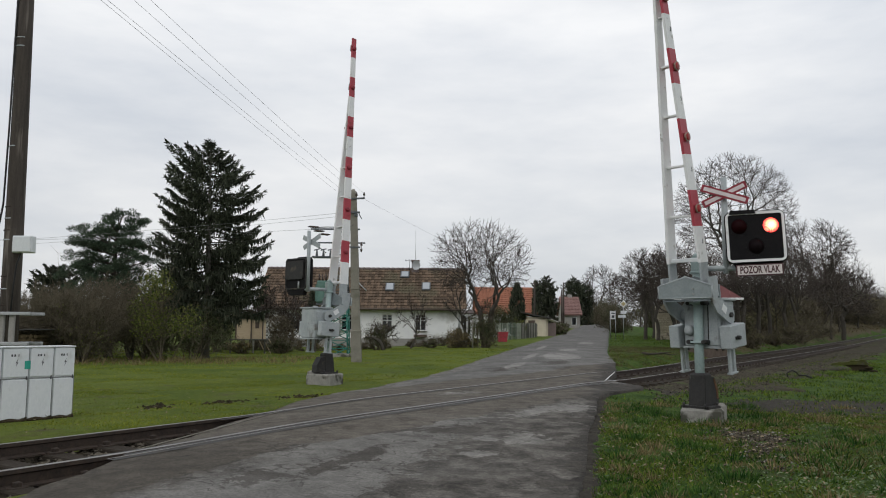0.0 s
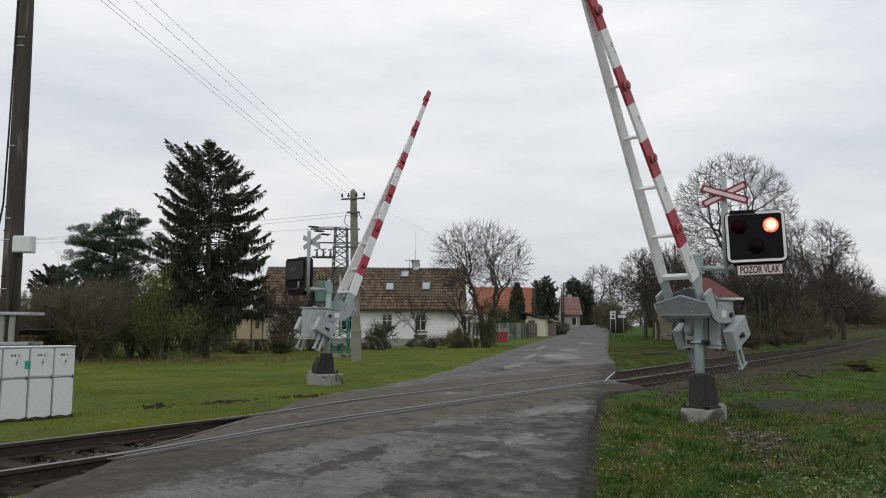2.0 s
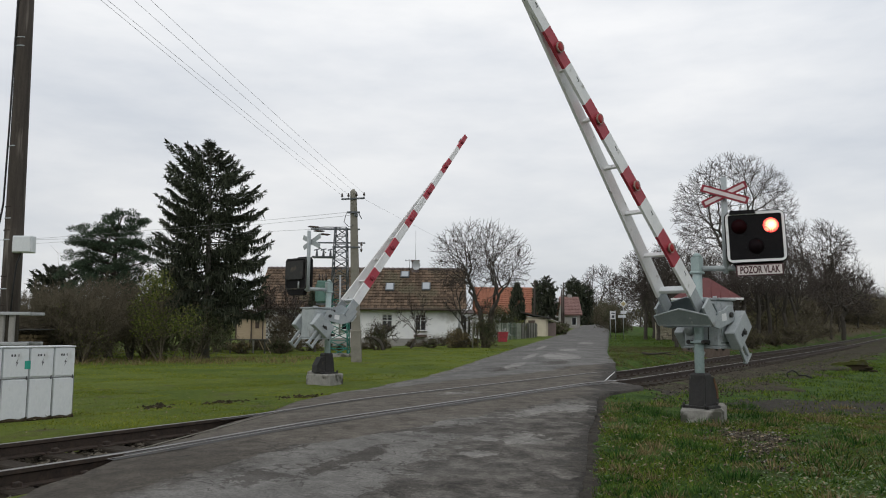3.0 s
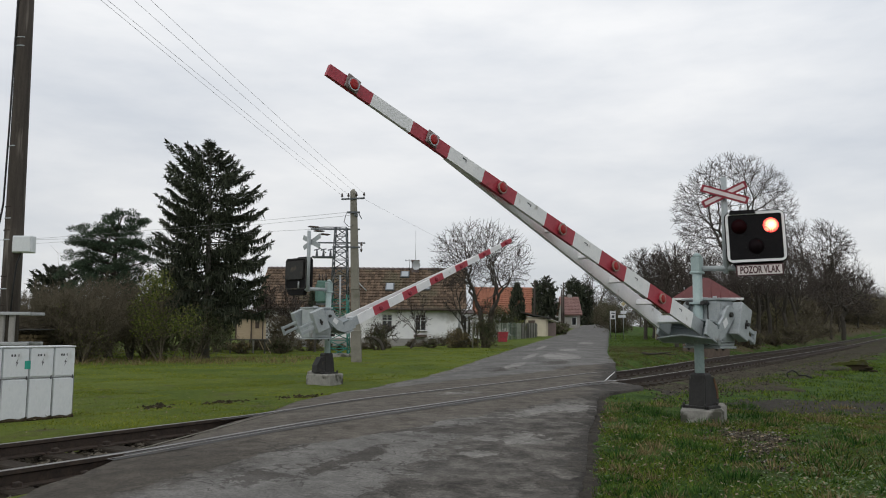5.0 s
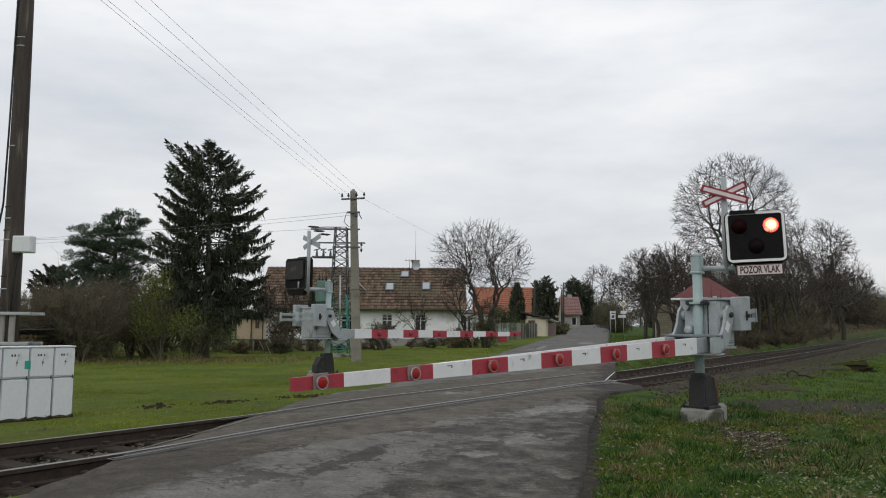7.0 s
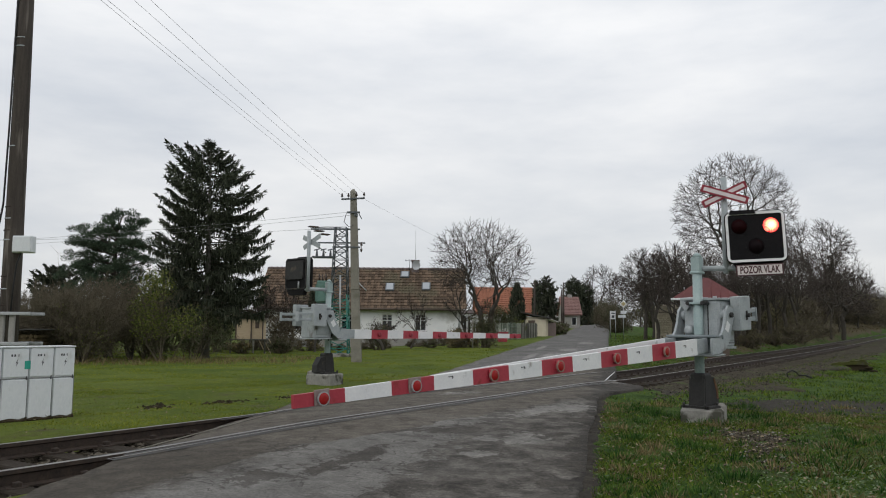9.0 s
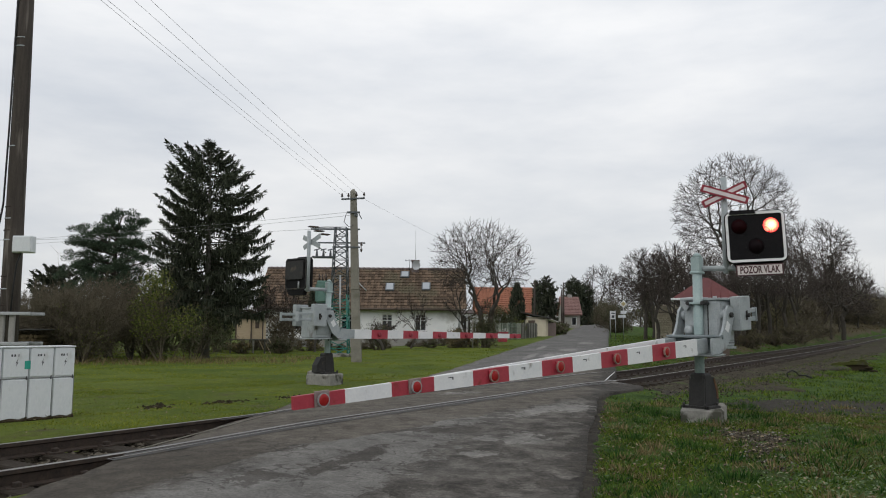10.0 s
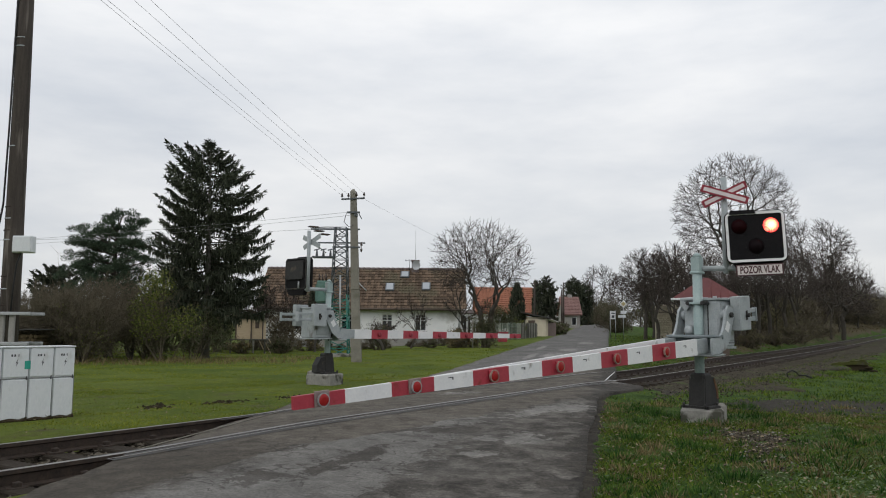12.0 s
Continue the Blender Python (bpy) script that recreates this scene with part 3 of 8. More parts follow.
        l.new(calc("MULTIPLY", calc("ABSOLUTE", height, 0.0), slack), line.inputs[1])
        base = mixed(calc("MULTIPLY", line.outputs[0], calc("MULTIPLY", broken, calc("SUBTRACT", 1.0, beyond))), base, tar)
    fleck = ramp_of(noise_at(34, 4, 0.85, True), [(0.655, (0, 0, 0)), (0.685, (0.75, 0.75, 0.75))])
    chips = ramp_of(noise_at(9, 3, 0.6), [(0.3, (0.16, 0.15, 0.135)), (0.7, (0.25, 0.235, 0.21))])
    base = mixed(fleck, base, chips)
    grain = ramp_of(noise_at(42, 5, 0.8, True), [(0.36, (0.62, 0.62, 0.62)), (0.64, (1.36, 1.35, 1.32))])
    patches = ramp_of(noise_at(1.5, 9, 0.60, bend=0.25), [(0.600, (1, 1, 1)), (0.607, (0.70, 0.69, 0.68)), (0.66, (0.72, 0.71, 0.70)), (0.67, (0.98, 0.98, 0.98))])
    stain = ramp_of(noise_at(5.0, 8, 0.75), [(0.40, (1.14, 1.13, 1.11)), (0.60, (0.84, 0.83, 0.81))])
    c = mixed(None, base, grain, "MULTIPLY")
    c = mixed(None, c, patches, "MULTIPLY")
    c = mixed(None, c, stain, "MULTIPLY")
    l.new(c, p.inputs["Base Color"])
    wet = ramp_of(noise_at(0.65, 7, 0.62, bend=0.6), [(0.50, (0.95, 0.95, 0.95)), (0.66, (0.74, 0.74, 0.74))])
    l.new(wet, p.inputs["Roughness"])
    p.inputs["Specular IOR Level"].default_value = 0.22
    bu = n.new("ShaderNodeBump")
    bu.inputs["Strength"].default_value, bu.inputs["Distance"].default_value = 0.45, 0.008
    l.new(noise_at(70, 4, 0.75, True), bu.inputs["Height"])
    l.new(bu.outputs["Normal"], p.inputs["Normal"])
    return m


def graded(lo, hi, step, far_lo, far_hi, grow=1.14):
    mid = list(np.arange(lo, hi + 1e-6, step))
    d, a = step, lo
    low = []
    while a > far_lo:
        d *= grow
        a -= d
        low.append(a)
    d, a = step, hi
    high = []
    while a < far_hi:
        d *= grow
        a += d
        high.append(a)
    return np.array(low[::-1] + mid + high)


def build_ground():
    xs, ys = graded(-14, 56, 0.4, -900, 900), graded(3, 92, 0.4, -300, 1500)
    gx, gy = np.meshgrid(xs, ys)
    z = ground_z(gx, gy)
    rnd = np.random.RandomState(3)
    rough = rnd.rand(*gx.shape) * 0.03
    right = 0.215 * gy - 0.2
    left = np.interp(gy, [-50, 0, 5.6, 8.0, 11.5, 13.4, 15.0, 17.0, 21.4, 26.0, 58.0, 300.0], [-14.8, -3.95, -3.0, -2.98, -2.52, -2.42, -1.98, -1.2, -0.25, 0.82, 7.75, 59.4])
    inside = (gx < right - 0.35) & (gx > left + 0.35)
    z = np.where(inside, z - 0.10, z + rough - 0.012)
    v = np.stack([gx, gy, z], -1).reshape(-1, 3)
    nx = len(xs)
    i = (np.arange(len(ys) - 1)[:, None] * nx + np.arange(nx - 1)[None, :]).ravel()
    f = np.stack([i, i + 1, i + nx + 1, i + nx], -1)
    ob = new("ground", fast_mesh("ground", v, f, ground_material(), True))
    return tagged(ob, "green late-autumn meadow with patches of bare soil", "ground", kind="structure")


def road_left(y):
    return float(np.interp(y, [-50, 0, 5.6, 8.0, 11.5, 13.4, 15.0, 17.0, 21.4, 26.0, 58.0, 300.0], [-14.8, -3.95, -3.0, -2.98, -2.52, -2.42, -1.98, -1.2, -0.25, 0.82, 7.75, 59.4]))


def hump(x, y):
    """How far the crossing's deck and the rails in it stand above the ends of the track."""
    side = x * RAIL_SIDE.x + y * RAIL_SIDE.y - NEAR_RAIL - GAUGE / 2
    across = 1 - smooth_step(1.3, 4.8, abs(side))
    inside = smooth_step(-0.25, 1.3, x - road_left(y)) * smooth_step(-0.75, 0.6, road_right(y) - x)
    return 0.055 * float(across * inside)


def build_road():
    rnd = np.random.RandomState(5)
    ys = np.concatenate([np.arange(-50, 4, 1.0), np.arange(4, 30, 0.2), np.arange(30, 80, 0.7), np.arange(80, 262, 3.0)])
    cols = 26
    edge_l = np.convolve(rnd.randn(len(ys) + 8), np.ones(5) / 5, "same")[4:-4] * 0.09
    edge_r = np.convolve(rnd.randn(len(ys) + 8), np.ones(5) / 5, "same")[4:-4] * 0.07
    rows = []
    for k, y in enumerate(ys):
        r, z = road_right(y), road_z(y)
        flare = 0.85 * math.exp(-((y - 17.2) / 1.5) ** 2)
        a = road_left(y) + edge_l[k]
        b = r + 0.05 - 0.10 * (1 - smooth_step(14, 16, y)) + 0.6 * edge_r[k] + flare + 0.3 * smooth_step(18, 24, y) * (1 - smooth_step(26, 36, y))
        for j in range(cols + 1):
            u = min(max((j - 1) / (cols - 2), -0.008), 1.008)
            lip = -0.30 if j in (0, cols) else 0.0
            crown = 0.035 * (1 - (2 * u - 1) ** 2) * (0 if 5 < y < 24 else 1)
            x = a + (b - a) * u
            rows.append((x, y, z - 0.012 + crown + lip + hump(x, y) + rnd.randn() * 0.0015))
    i = (np.arange(len(ys) - 1)[:, None] * (cols + 1) + np.arange(cols)[None, :]).ravel()
    f = np.stack([i, i + 1, i + cols + 2, i + cols + 1], -1)
    ob = new("road", fast_mesh("road", np.array(rows), f, asphalt_material(), True))
    return tagged(ob, "worn patched grey asphalt village road", "road", kind="structure")


def along(s, side, z=0.0):
    """A point beside the track: metres along it, metres from the near rail towards the far one."""
    p = RAIL_DIR * s + RAIL_SIDE * (NEAR_RAIL + side)
    return Vector((p.x, p.y, rail_z(s) + cant(s) * side / GAUGE + hump(p.x, p.y) + z))


def in_road(p, margin=0.0):
    return road_left(p.y) - margin < p.x < road_right(p.y) + margin


def build_track():
    track = tagged(new("railway_track"), "single railway track of rusty rails on dark sleepers", "railway track", kind="structure")
    prof = [(-0.035, 0.0, 1), (0.035, 0.0, 0), (0.036, -0.035, 0), (0.010, -0.05, 0), (0.010, -0.13, 0), (0.07, -0.145, 0), (0.07, -0.16, 0),
            (-0.07, -0.16, 0), (-0.07, -0.145, 0), (-0.010, -0.13, 0), (-0.010, -0.05, 0), (-0.036, -0.035, 0)]
    ss = list(np.arange(-40, 2, 2.0)) + list(np.arange(2, 28, 0.4)) + list(np.arange(28, 80, 2.0)) + list(np.arange(80, 260, 6.0))
    for side in (0.0, GAUGE):
        g = Geo()
        for s in ss:
            c = along(s, side)
            for y, z, _ in prof:
                g.v.append(tuple(c + RAIL_SIDE * y + Vector((0, 0, z))))
        n = len(prof)
        for i in range(len(ss) - 1):
            for k in range(n):
                k2 = (k + 1) % n
                g.f.append([i * n + k, (i + 1) * n + k, (i + 1) * n + k2, i * n + k2])
                g.m.append(1 if k == 0 else 0)
                g.s.append(False)
        part("rail", g, [M["rust"], M["rail_top"]], track, "rusty rail with a worn bright head")
    # flangeway strips in the road
    for side in (0.085, GAUGE - 0.085):
        g = Geo()
        run = [s for s in np.arange(0, 30, 0.25) if in_road(along(s, side), 0.35)]
        for s in run:
            c = along(s, side, -0.007)
            for w in (-0.03, 0.03):
                g.v.append(tuple(c + RAIL_SIDE * w))
        for i in range(len(run) - 1):
            g.f.append([2 * i, 2 * i + 2, 2 * i + 3, 2 * i + 1])
            g.m.append(0)
            g.s.append(False)
        part("flangeway", g, M["black_rubber"], track, "dark flange groove in the asphalt")
    # worn guard strip along the outside of the near rail, with a dark joint before it
    for name, side, half, lift, mat, words in (("guard_strip", -0.185, 0.013, 0.000, "rail_top", "worn steel guard strip beside the rail"), ("deck_joint", -0.250, 0.045, -0.006, "black_rubber", "dark joint along the guard strip"),
                                               ("deck_joint", -0.095, 0.045, -0.006, "black_rubber", "dark joint along the guard strip"), ("deck_joint", GAUGE - 0.065, 0.022, -0.006, "black_rubber", "dark joint along the rail")):
        g = Geo()
        run = [s for s in np.arange(0, 30, 0.25) if in_road(along(s, side), 0.1)]
        for s in run:
            c = along(s, side, lift)
            wob = 0.25 * half * math.sin(s * 3.1) * math.sin(s * 1.7 + side)
            for w in (-half + wob, half):
                g.v.append(tuple(c + RAIL_SIDE * w))
        for i in range(len(run) - 1):
            g.f.append([2 * i, 2 * i + 2, 2 * i + 3, 2 * i + 1])
            g.m.append(0)
            g.s.append(False)
        part(name, g, M[mat], track, words)
    # angle irons that close the crossing deck at its ends
    for s0, s1 in ((5.0, 8.3),):
        g = Geo()
        g.tube([along(s0, 0.12, -0.014), along(s1, GAUGE - 0.12, 0.0)], 0.007, 6)
        part("deck_edge", g, M["pole_concrete"], track, "pale worn edge bar of the crossing deck")
    g = Geo()
    g.tube([along(17.9, 0.12, 0.0), along(21.9, GAUGE - 0.15, 0.0)], 0.012, 6)
    part("deck_edge", g, M["white_paint"], track, "pale steel edge bar of the crossing deck")
    # bed
    rnd = np.random.RandomState(8)
    ss2, cs = np.arange(-20, 120, 0.4), np.arange(-4.3, GAUGE + 1.15, 0.2)
    v = []
    for s in ss2:
        end = -3.5 + 0.5 * math.sin(s * 0.9) + 0.3 * math.sin(s * 2.3)
        for c in cs:
            p = along(s, c)
            edge = max(0.0, abs(c - GAUGE / 2) - 1.25)
            z = p.z - (0.172 if s > 14 else 0.206) - 0.12 * edge
            if c < -0.9:
                z = gz(p.x, p.y) + (0.022 if s > 17 and c > end and p.x > road_right(p.y) + 0.6 else -0.08)
            v.append((p.x, p.y, z + rnd.randn() * 0.012))
    n = len(cs)
    i = (np.arange(len(ss2) - 1)[:, None] * n + np.arange(n - 1)[None, :]).ravel()
    bed = new("ballast", fast_mesh("ballast", v, np.stack([i, i + n, i + n + 1, i + 1], -1), M["ballast"], False))
    tagged(bed, "dirty grown-over ballast under the track", "ballast", kind="structure")
    # sleepers
    base = Geo().box((0, 0, 0), (0.24, 2.5, 0.16), bevel=0.015)
    me = mesh_of("sleeper", base, M["sleeper"])
    turn = math.atan2(RAIL_DIR.y, RAIL_DIR.x)
    for k in range(-16, 130):
        s = k * 0.62
        p = along(s, GAUGE / 2, -0.225)
        if in_road(p, -0.4):
            continue
        o = new("sleeper", me)
        o.matrix_basis = Matrix.Translation(p + Vector((0, 0, rnd.randn() * 0.004))) @ Matrix.Rotation(turn + rnd.randn() * 0.012, 4, "Z") @ Matrix.Rotation(math.atan(cant(s) / GAUGE), 4, "X")
        o.parent = track
    # chairs that hold the rails
    fast = mesh_of("rail_fastening", Geo().box((0, 0, 0), (0.16, 0.30, 0.03), bevel=0.006).box((0, 0.1, 0.03), (0.07, 0.06, 0.05), bevel=0.008).box((0, -0.1, 0.03), (0.07, 0.06, 0.05), bevel=0.008), M["rust"])
    for k in range(-6, 60):
        for side in (0.0, GAUGE):
            p = along(k * 0.62, side, -0.148)
            if in_road(p, 0.1):
                continue
            o = new("rail_fastening", fast)
            o.matrix_basis = Matrix.Translation(p) @ Matrix.Rotation(turn, 4, "Z")
            o.parent = track
    return track


build_ground()
build_road()
build_track()


# ---------------------------------------------------------------- barriers
PIVOT_BACK, BOOM_ROOT, BOOM_DROP, STRIPE, HALF = 0.20, 0.76, 0.388, 0.50, 0.235
ARM = [(-0.13, 0.02), (-0.09, 0.11), (0.03, 0.13), (0.11, 0.07), (0.17, -0.10), (0.25, -0.23), (0.34, -0.285), (0.56, -0.29), (0.56, -0.50),
       (0.38, -0.505), (0.21, -0.47), (0.07, -0.36), (-0.04, -0.16)]
ARM_Y = 0.355


def plank(y0, slope, length, striped, sides=(0, 1, 2, 3)):
    """A tapering hollow board; stripes of half a metre counted from the tip, red first, on the sides named."""
    g = Geo()
    n = 12
    step = 6.0 / n
    segs = int(round(length / step))
    for k in range(segs + 1):
        a = BOOM_ROOT + k * step
        u = (a - BOOM_ROOT) / 6.0
        h, y = 0.108 - 0.052 * u, y0 + slope * (a - BOOM_ROOT)
        g.v += [(a, y - 0.02, -BOOM_DROP - h), (a, y + 0.02, -BOOM_DROP - h), (a, y + 0.02, -BOOM_DROP + h), (a, y - 0.02, -BOOM_DROP + h)]
    for k in range(segs):
        red = striped and (n - 1 - k) % 2 == 0
        faces = [[k * 4 + i for i in fc] for fc in ([0, 4, 5, 1], [1, 5, 6, 2], [2, 6, 7, 3], [3, 7, 4, 0])]
        if k == 0:
            faces.append([0, 1, 2, 3])
        if k == segs - 1:
            faces.append([k * 4 + i for i in (7, 6, 5, 4)])
        for i, fc in enumerate(faces):
            g.f.append(fc)
            g.m.append(1 if red and (i in sides or i > 3) else 0)
            g.s.append(False)
    return g


def barrier(where, heading, pivot_z, side, label, block):
    """A half barrier. side: +1 or -1, the flank (local y) whose board runs through to the tip. Lamps face +y."""
    x, y = where
    low = gz(x, y)
    th = thing("level_crossing_barrier", Matrix.Translation((x, y, low)) @ Matrix.Rotation(radians(heading), 4, "Z"), label, "barrier", "barriers of the crossing")
    z = lambda v: v - low
    foot, top = block
    lift = top - 0.128
    square = Matrix.Rotation(radians(-heading - 20), 3, "Z")
    part("plinth", Geo().box((-0.05, 0, z(top - 0.25)), (foot, foot, 0.5), square, bevel=0.03), M["concrete"], th, "chipped concrete base block")
    part("base_flange", Geo().box((-0.06, 0, z(0.145 + lift)), (0.44, 0.42, 0.035)).tube([(0.17, 0.16, z(0.13 + lift)), (0.17, 0.16, z(0.20 + lift))], 0.02, 6).tube([(-0.17, 0.16, z(0.13 + lift)), (-0.17, 0.16, z(0.20 + lift))], 0.02, 6)
         .tube([(0.17, -0.16, z(0.13 + lift)), (0.17, -0.16, z(0.20 + lift))], 0.02, 6).tube([(-0.17, -0.16, z(0.13 + lift)), (-0.17, -0.16, z(0.20 + lift))], 0.02, 6), M["black_rubber"], th)
    part("cable_shroud", Geo().box((-0.02, 0, z(0.385 + lift * 0.5)), (0.23, 0.23, 0.47), bevel=0.03)
         .prism([(-0.1, z(0.16 + lift)), (-0.335, z(0.16 + lift)), (-0.325, z(0.40)), (-0.22, z(0.575)), (-0.1, z(0.585))], 0.20)
         .prism([(0.02, z(0.16 + lift)), (0.02, z(0.56)), (0.090, z(0.56)), (0.125, z(0.16 + lift))], 0.22), M["black_rubber"], th, "black grimy rubber shroud")
    if side > 0:
        part("rust_stain", Geo().prism([(-0.322, z(0.27)), (-0.318, z(0.395)), (-0.225, z(0.555)), (-0.19, z(0.55)), (-0.235, z(0.44)), (-0.27, z(0.36)), (-0.275, z(0.27))], 0.006, Matrix.Translation((0, 0.102, 0))), M["rust_bright"], th, "orange rust where the paint has gone")
    part("broken_corner", Geo().box((-0.05 - foot * 0.36, foot * 0.30, z(top - 0.17)), (foot * 0.26, foot * 0.34, 0.46), Matrix.Rotation(radians(-heading - 12), 3, "Z"), bevel=0.035), M["concrete"], th, "cracked-off corner of the block")
    part("post", Geo().tube([(0, 0, z(0.15)), (0, 0, z(2.16))], 0.066, 16), M["green_paint"], th, "pale grey-green steel post")
    part("post_head", Geo().box((0, 0, z(2.13)), (0.136, 0.136, 0.24), bevel=0.015).tube([(0, 0, z(2.25)), (0, 0, z(2.31))], [0.075, 0.025], 12).box((0, 0, z(2.03)), (0.158, 0.158, 0.04), bevel=0.01), M["green_paint"], th)
    g = Geo().box((-0.31, 0, z(1.32)), (0.46, 0.54, 0.66), bevel=0.03).box((-0.31, 0, z(1.66)), (0.50, 0.58, 0.03)).box((-0.31, 0.275, z(1.33)), (0.34, 0.02, 0.5), bevel=0.008)
    g.box((-0.31, -0.275, z(1.33)), (0.34, 0.02, 0.5), bevel=0.008).box((-0.31, 0, z(0.985)), (0.48, 0.56, 0.03))
    g.tube([(-0.09, -0.17, z(1.22)), (-0.02, -0.17, z(1.22)), (0.01, -0.17, z(1.22))], [0.075, 0.07, 0.03], 12).tube([(-0.09, -0.2, z(1.56)), (-0.01, -0.2, z(1.56))], 0.05, 12)
    box = part("drive_box", g, M["grey_paint"], th, "weathered grey drive housing")
    part("lid_joint", Geo().box((-0.079, 0.105, z(1.32)), (0.010, 0.016, 0.60), bevel=0.002).box((-0.31, 0.272, z(1.05)), (0.40, 0.012, 0.012), bevel=0.002), M["black_rubber"], box, "dark joint of the housing")
    for yy in (-0.22, 0.20):
        for xx in (-0.31, -0.12):
            part("lid_bolt", Geo().tube([(xx, yy, z(0.975)), (xx, yy, z(0.942))], 0.020, 6), M["black_rubber"], box)
    for e in (-1, 1):
        part("shaft_cap", Geo().tube([(-0.18, e * 0.26, z(pivot_z)), (-0.18, e * 0.335, z(pivot_z))], [0.085, 0.07], 14), M["grey_paint"], box)
    part("breather", Geo().tube([(-0.30, 0.10, z(1.67)), (-0.30, 0.10, z(1.71))], 0.03, 8), M["steel"], box)
    part("lifting_eye", Geo().box((-0.42, -0.12, z(1.685)), (0.10, 0.07, 0.03)), M["steel"], box)
    for zz in (1.06, 1.60):
        g = Geo().box((0.085, 0, z(zz)), (0.014, 0.26, 0.03), bevel=0.003).tube([(0, 0, z(zz) - 0.02), (0, 0, z(zz) + 0.02)], 0.078, 14)
        for s in (-1, 1):
            g.tube([(-0.06, s * 0.11, z(zz)), (0.10, s * 0.11, z(zz))], 0.030, 8, 1)
        part("clamp", g, [M["green_paint"], M["black_rubber"]], th, "pipe clamp with black bolts")
    part("shaft", Geo().tube([(-PIVOT_BACK, -ARM_Y, z(pivot_z)), (-PIVOT_BACK, ARM_Y, z(pivot_z))], 0.045, 12), M["steel"], th)
    boom = part("boom", plank(side * HALF, -side * 0.073, 6.0, True), [M["white_paint"], M["red_paint"]], th, "red and white striped boom board")
    boom.matrix_basis = pose(-PIVOT_BACK, 0, z(pivot_z))
    part("rear_board", plank(-side * HALF, side * 0.027, 4.5, True, (3,) if side > 0 else (1,)), [M["white_paint"], M["red_paint"]], boom, "rear board, white inside and striped outside")
    for k, a in enumerate((0.80, 1.41, 2.11, 2.82, 3.52, 4.22)):
        d = a - BOOM_ROOT
        ya, yb = side * (HALF - 0.073 * d), -side * (HALF - 0.027 * d)
        part("rung", Geo().box((a, (ya + yb) / 2, -BOOM_DROP), (0.055 if k == 0 else 0.032, abs(ya - yb), 0.10 if k == 0 else 0.075), bevel=0.006), M["cabinet" if k == 0 else "white_paint"], boom)
    # clips and closed joints on the white fields
    for k in range(5):
        a = BOOM_ROOT + 0.13 + k
        for da, dz, size in ((0.16, 0.040, (0.060, 0.008, 0.008)), (0.135, 0.030, (0.010, 0.008, 0.026))):
            u = a + da - BOOM_ROOT
            part("clip", Geo().box((a + da, HALF - (0.073 if side > 0 else 0.027) * u + 0.0215, -BOOM_DROP + dz), size, bevel=0.001), M["mark_dark"], boom, "small dark clip")
    for s in (-1, 1):
        part("crank_arm", Geo().prism(ARM, 0.035, Matrix.Translation((0, s * ARM_Y, 0))), M["grey_paint"], boom)
        part("pivot_bolt", Geo().tube([(0, s * (ARM_Y - 0.02), 0), (0, s * (ARM_Y + 0.05), 0)], 0.038, 6), M["black_rubber"], boom)
        part("board_bracket", Geo().box((0.62, s * HALF, -BOOM_DROP), (0.34, 0.03, 0.20), bevel=0.006), M["grey_paint"], boom)
        g = Geo().box((-0.29, s * (ARM_Y + 0.03), 0.01), (0.32, 0.15, 0.48), bevel=0.012).box((-0.31, s * (ARM_Y + 0.11), -0.02), (0.04, 0.015, 0.13), mi=1)
        g.tube([(-0.31, s * (ARM_Y + 0.10), -0.02), (-0.31, s * (ARM_Y + 0.15), -0.02)], 0.03, 6, 1)
        part("counterweight", g, [M["grey_paint"], M["black_rubber"]], boom, "grey counterweight with a black bolt")
        part("weight_rail", Geo().box((-0.58, s * ARM_Y, 0.03), (0.46, 0.035, 0.06), bevel=0.006).box((-0.58, s * ARM_Y, -0.09), (0.46, 0.035, 0.06), bevel=0.006).box((-0.80, s * ARM_Y, -0.03), (0.03, 0.07, 0.2), bevel=0.006), M["grey_paint"], boom)
        part("warning_patch", Geo().box((0.10, s * (ARM_Y + 0.019), -0.16), (0.10, 0.004, 0.13), Matrix.Rotation(radians(-35), 3, "Y")), M["white_paint"], boom, "white reflective patch")
    hood = [(-0.385, 0.27), (0.385, 0.27), (0.385, 0.44), (0.03, 0.57), (-0.385, 0.44)]
    lay = Matrix(((0, 0, 1, 0), (1, 0, 0, 0), (0, 1, 0, -0.268), (0, 0, 0, 1)))
    part("hood", Geo().prism(hood, 0.02, lay).box((0.28, 0, -0.29), (0.02, 0.78, 0.05), bevel=0.004), M["dark_hood"], boom, "slate-grey cross plate between the crank arms")
    front = [(-0.40, 0.285), (0.40, 0.285), (0.40, 0.45), (0.03, 0.575), (-0.40, 0.45)]
    low_lay = Matrix(((0, 0, 1, 0), (1, 0, 0, 0), (0, 1, 0, -0.522), (0, 0, 0, 1)))
    plate = part("front_plate", Geo().prism(front, 0.014, low_lay), M["shaded_hood_paint"], boom, "gabled front plate of the yoke, grey paint with its shade in the colour")
    rim = Geo()
    for (xa, za), (xb, zb) in zip(front, front[1:] + front[:1]):
        rim.tube([(za, xa, -0.522), (zb, xb, -0.522)], 0.013, 6)
    part("rolled_edge", rim, M["grey_paint"], plate)
    for a in (0.34, 0.41):
        part("bolt_head", Geo().tube([(a, 0.13, -0.528), (a, 0.13, -0.546)], 0.016, 6), M["steel"], plate)
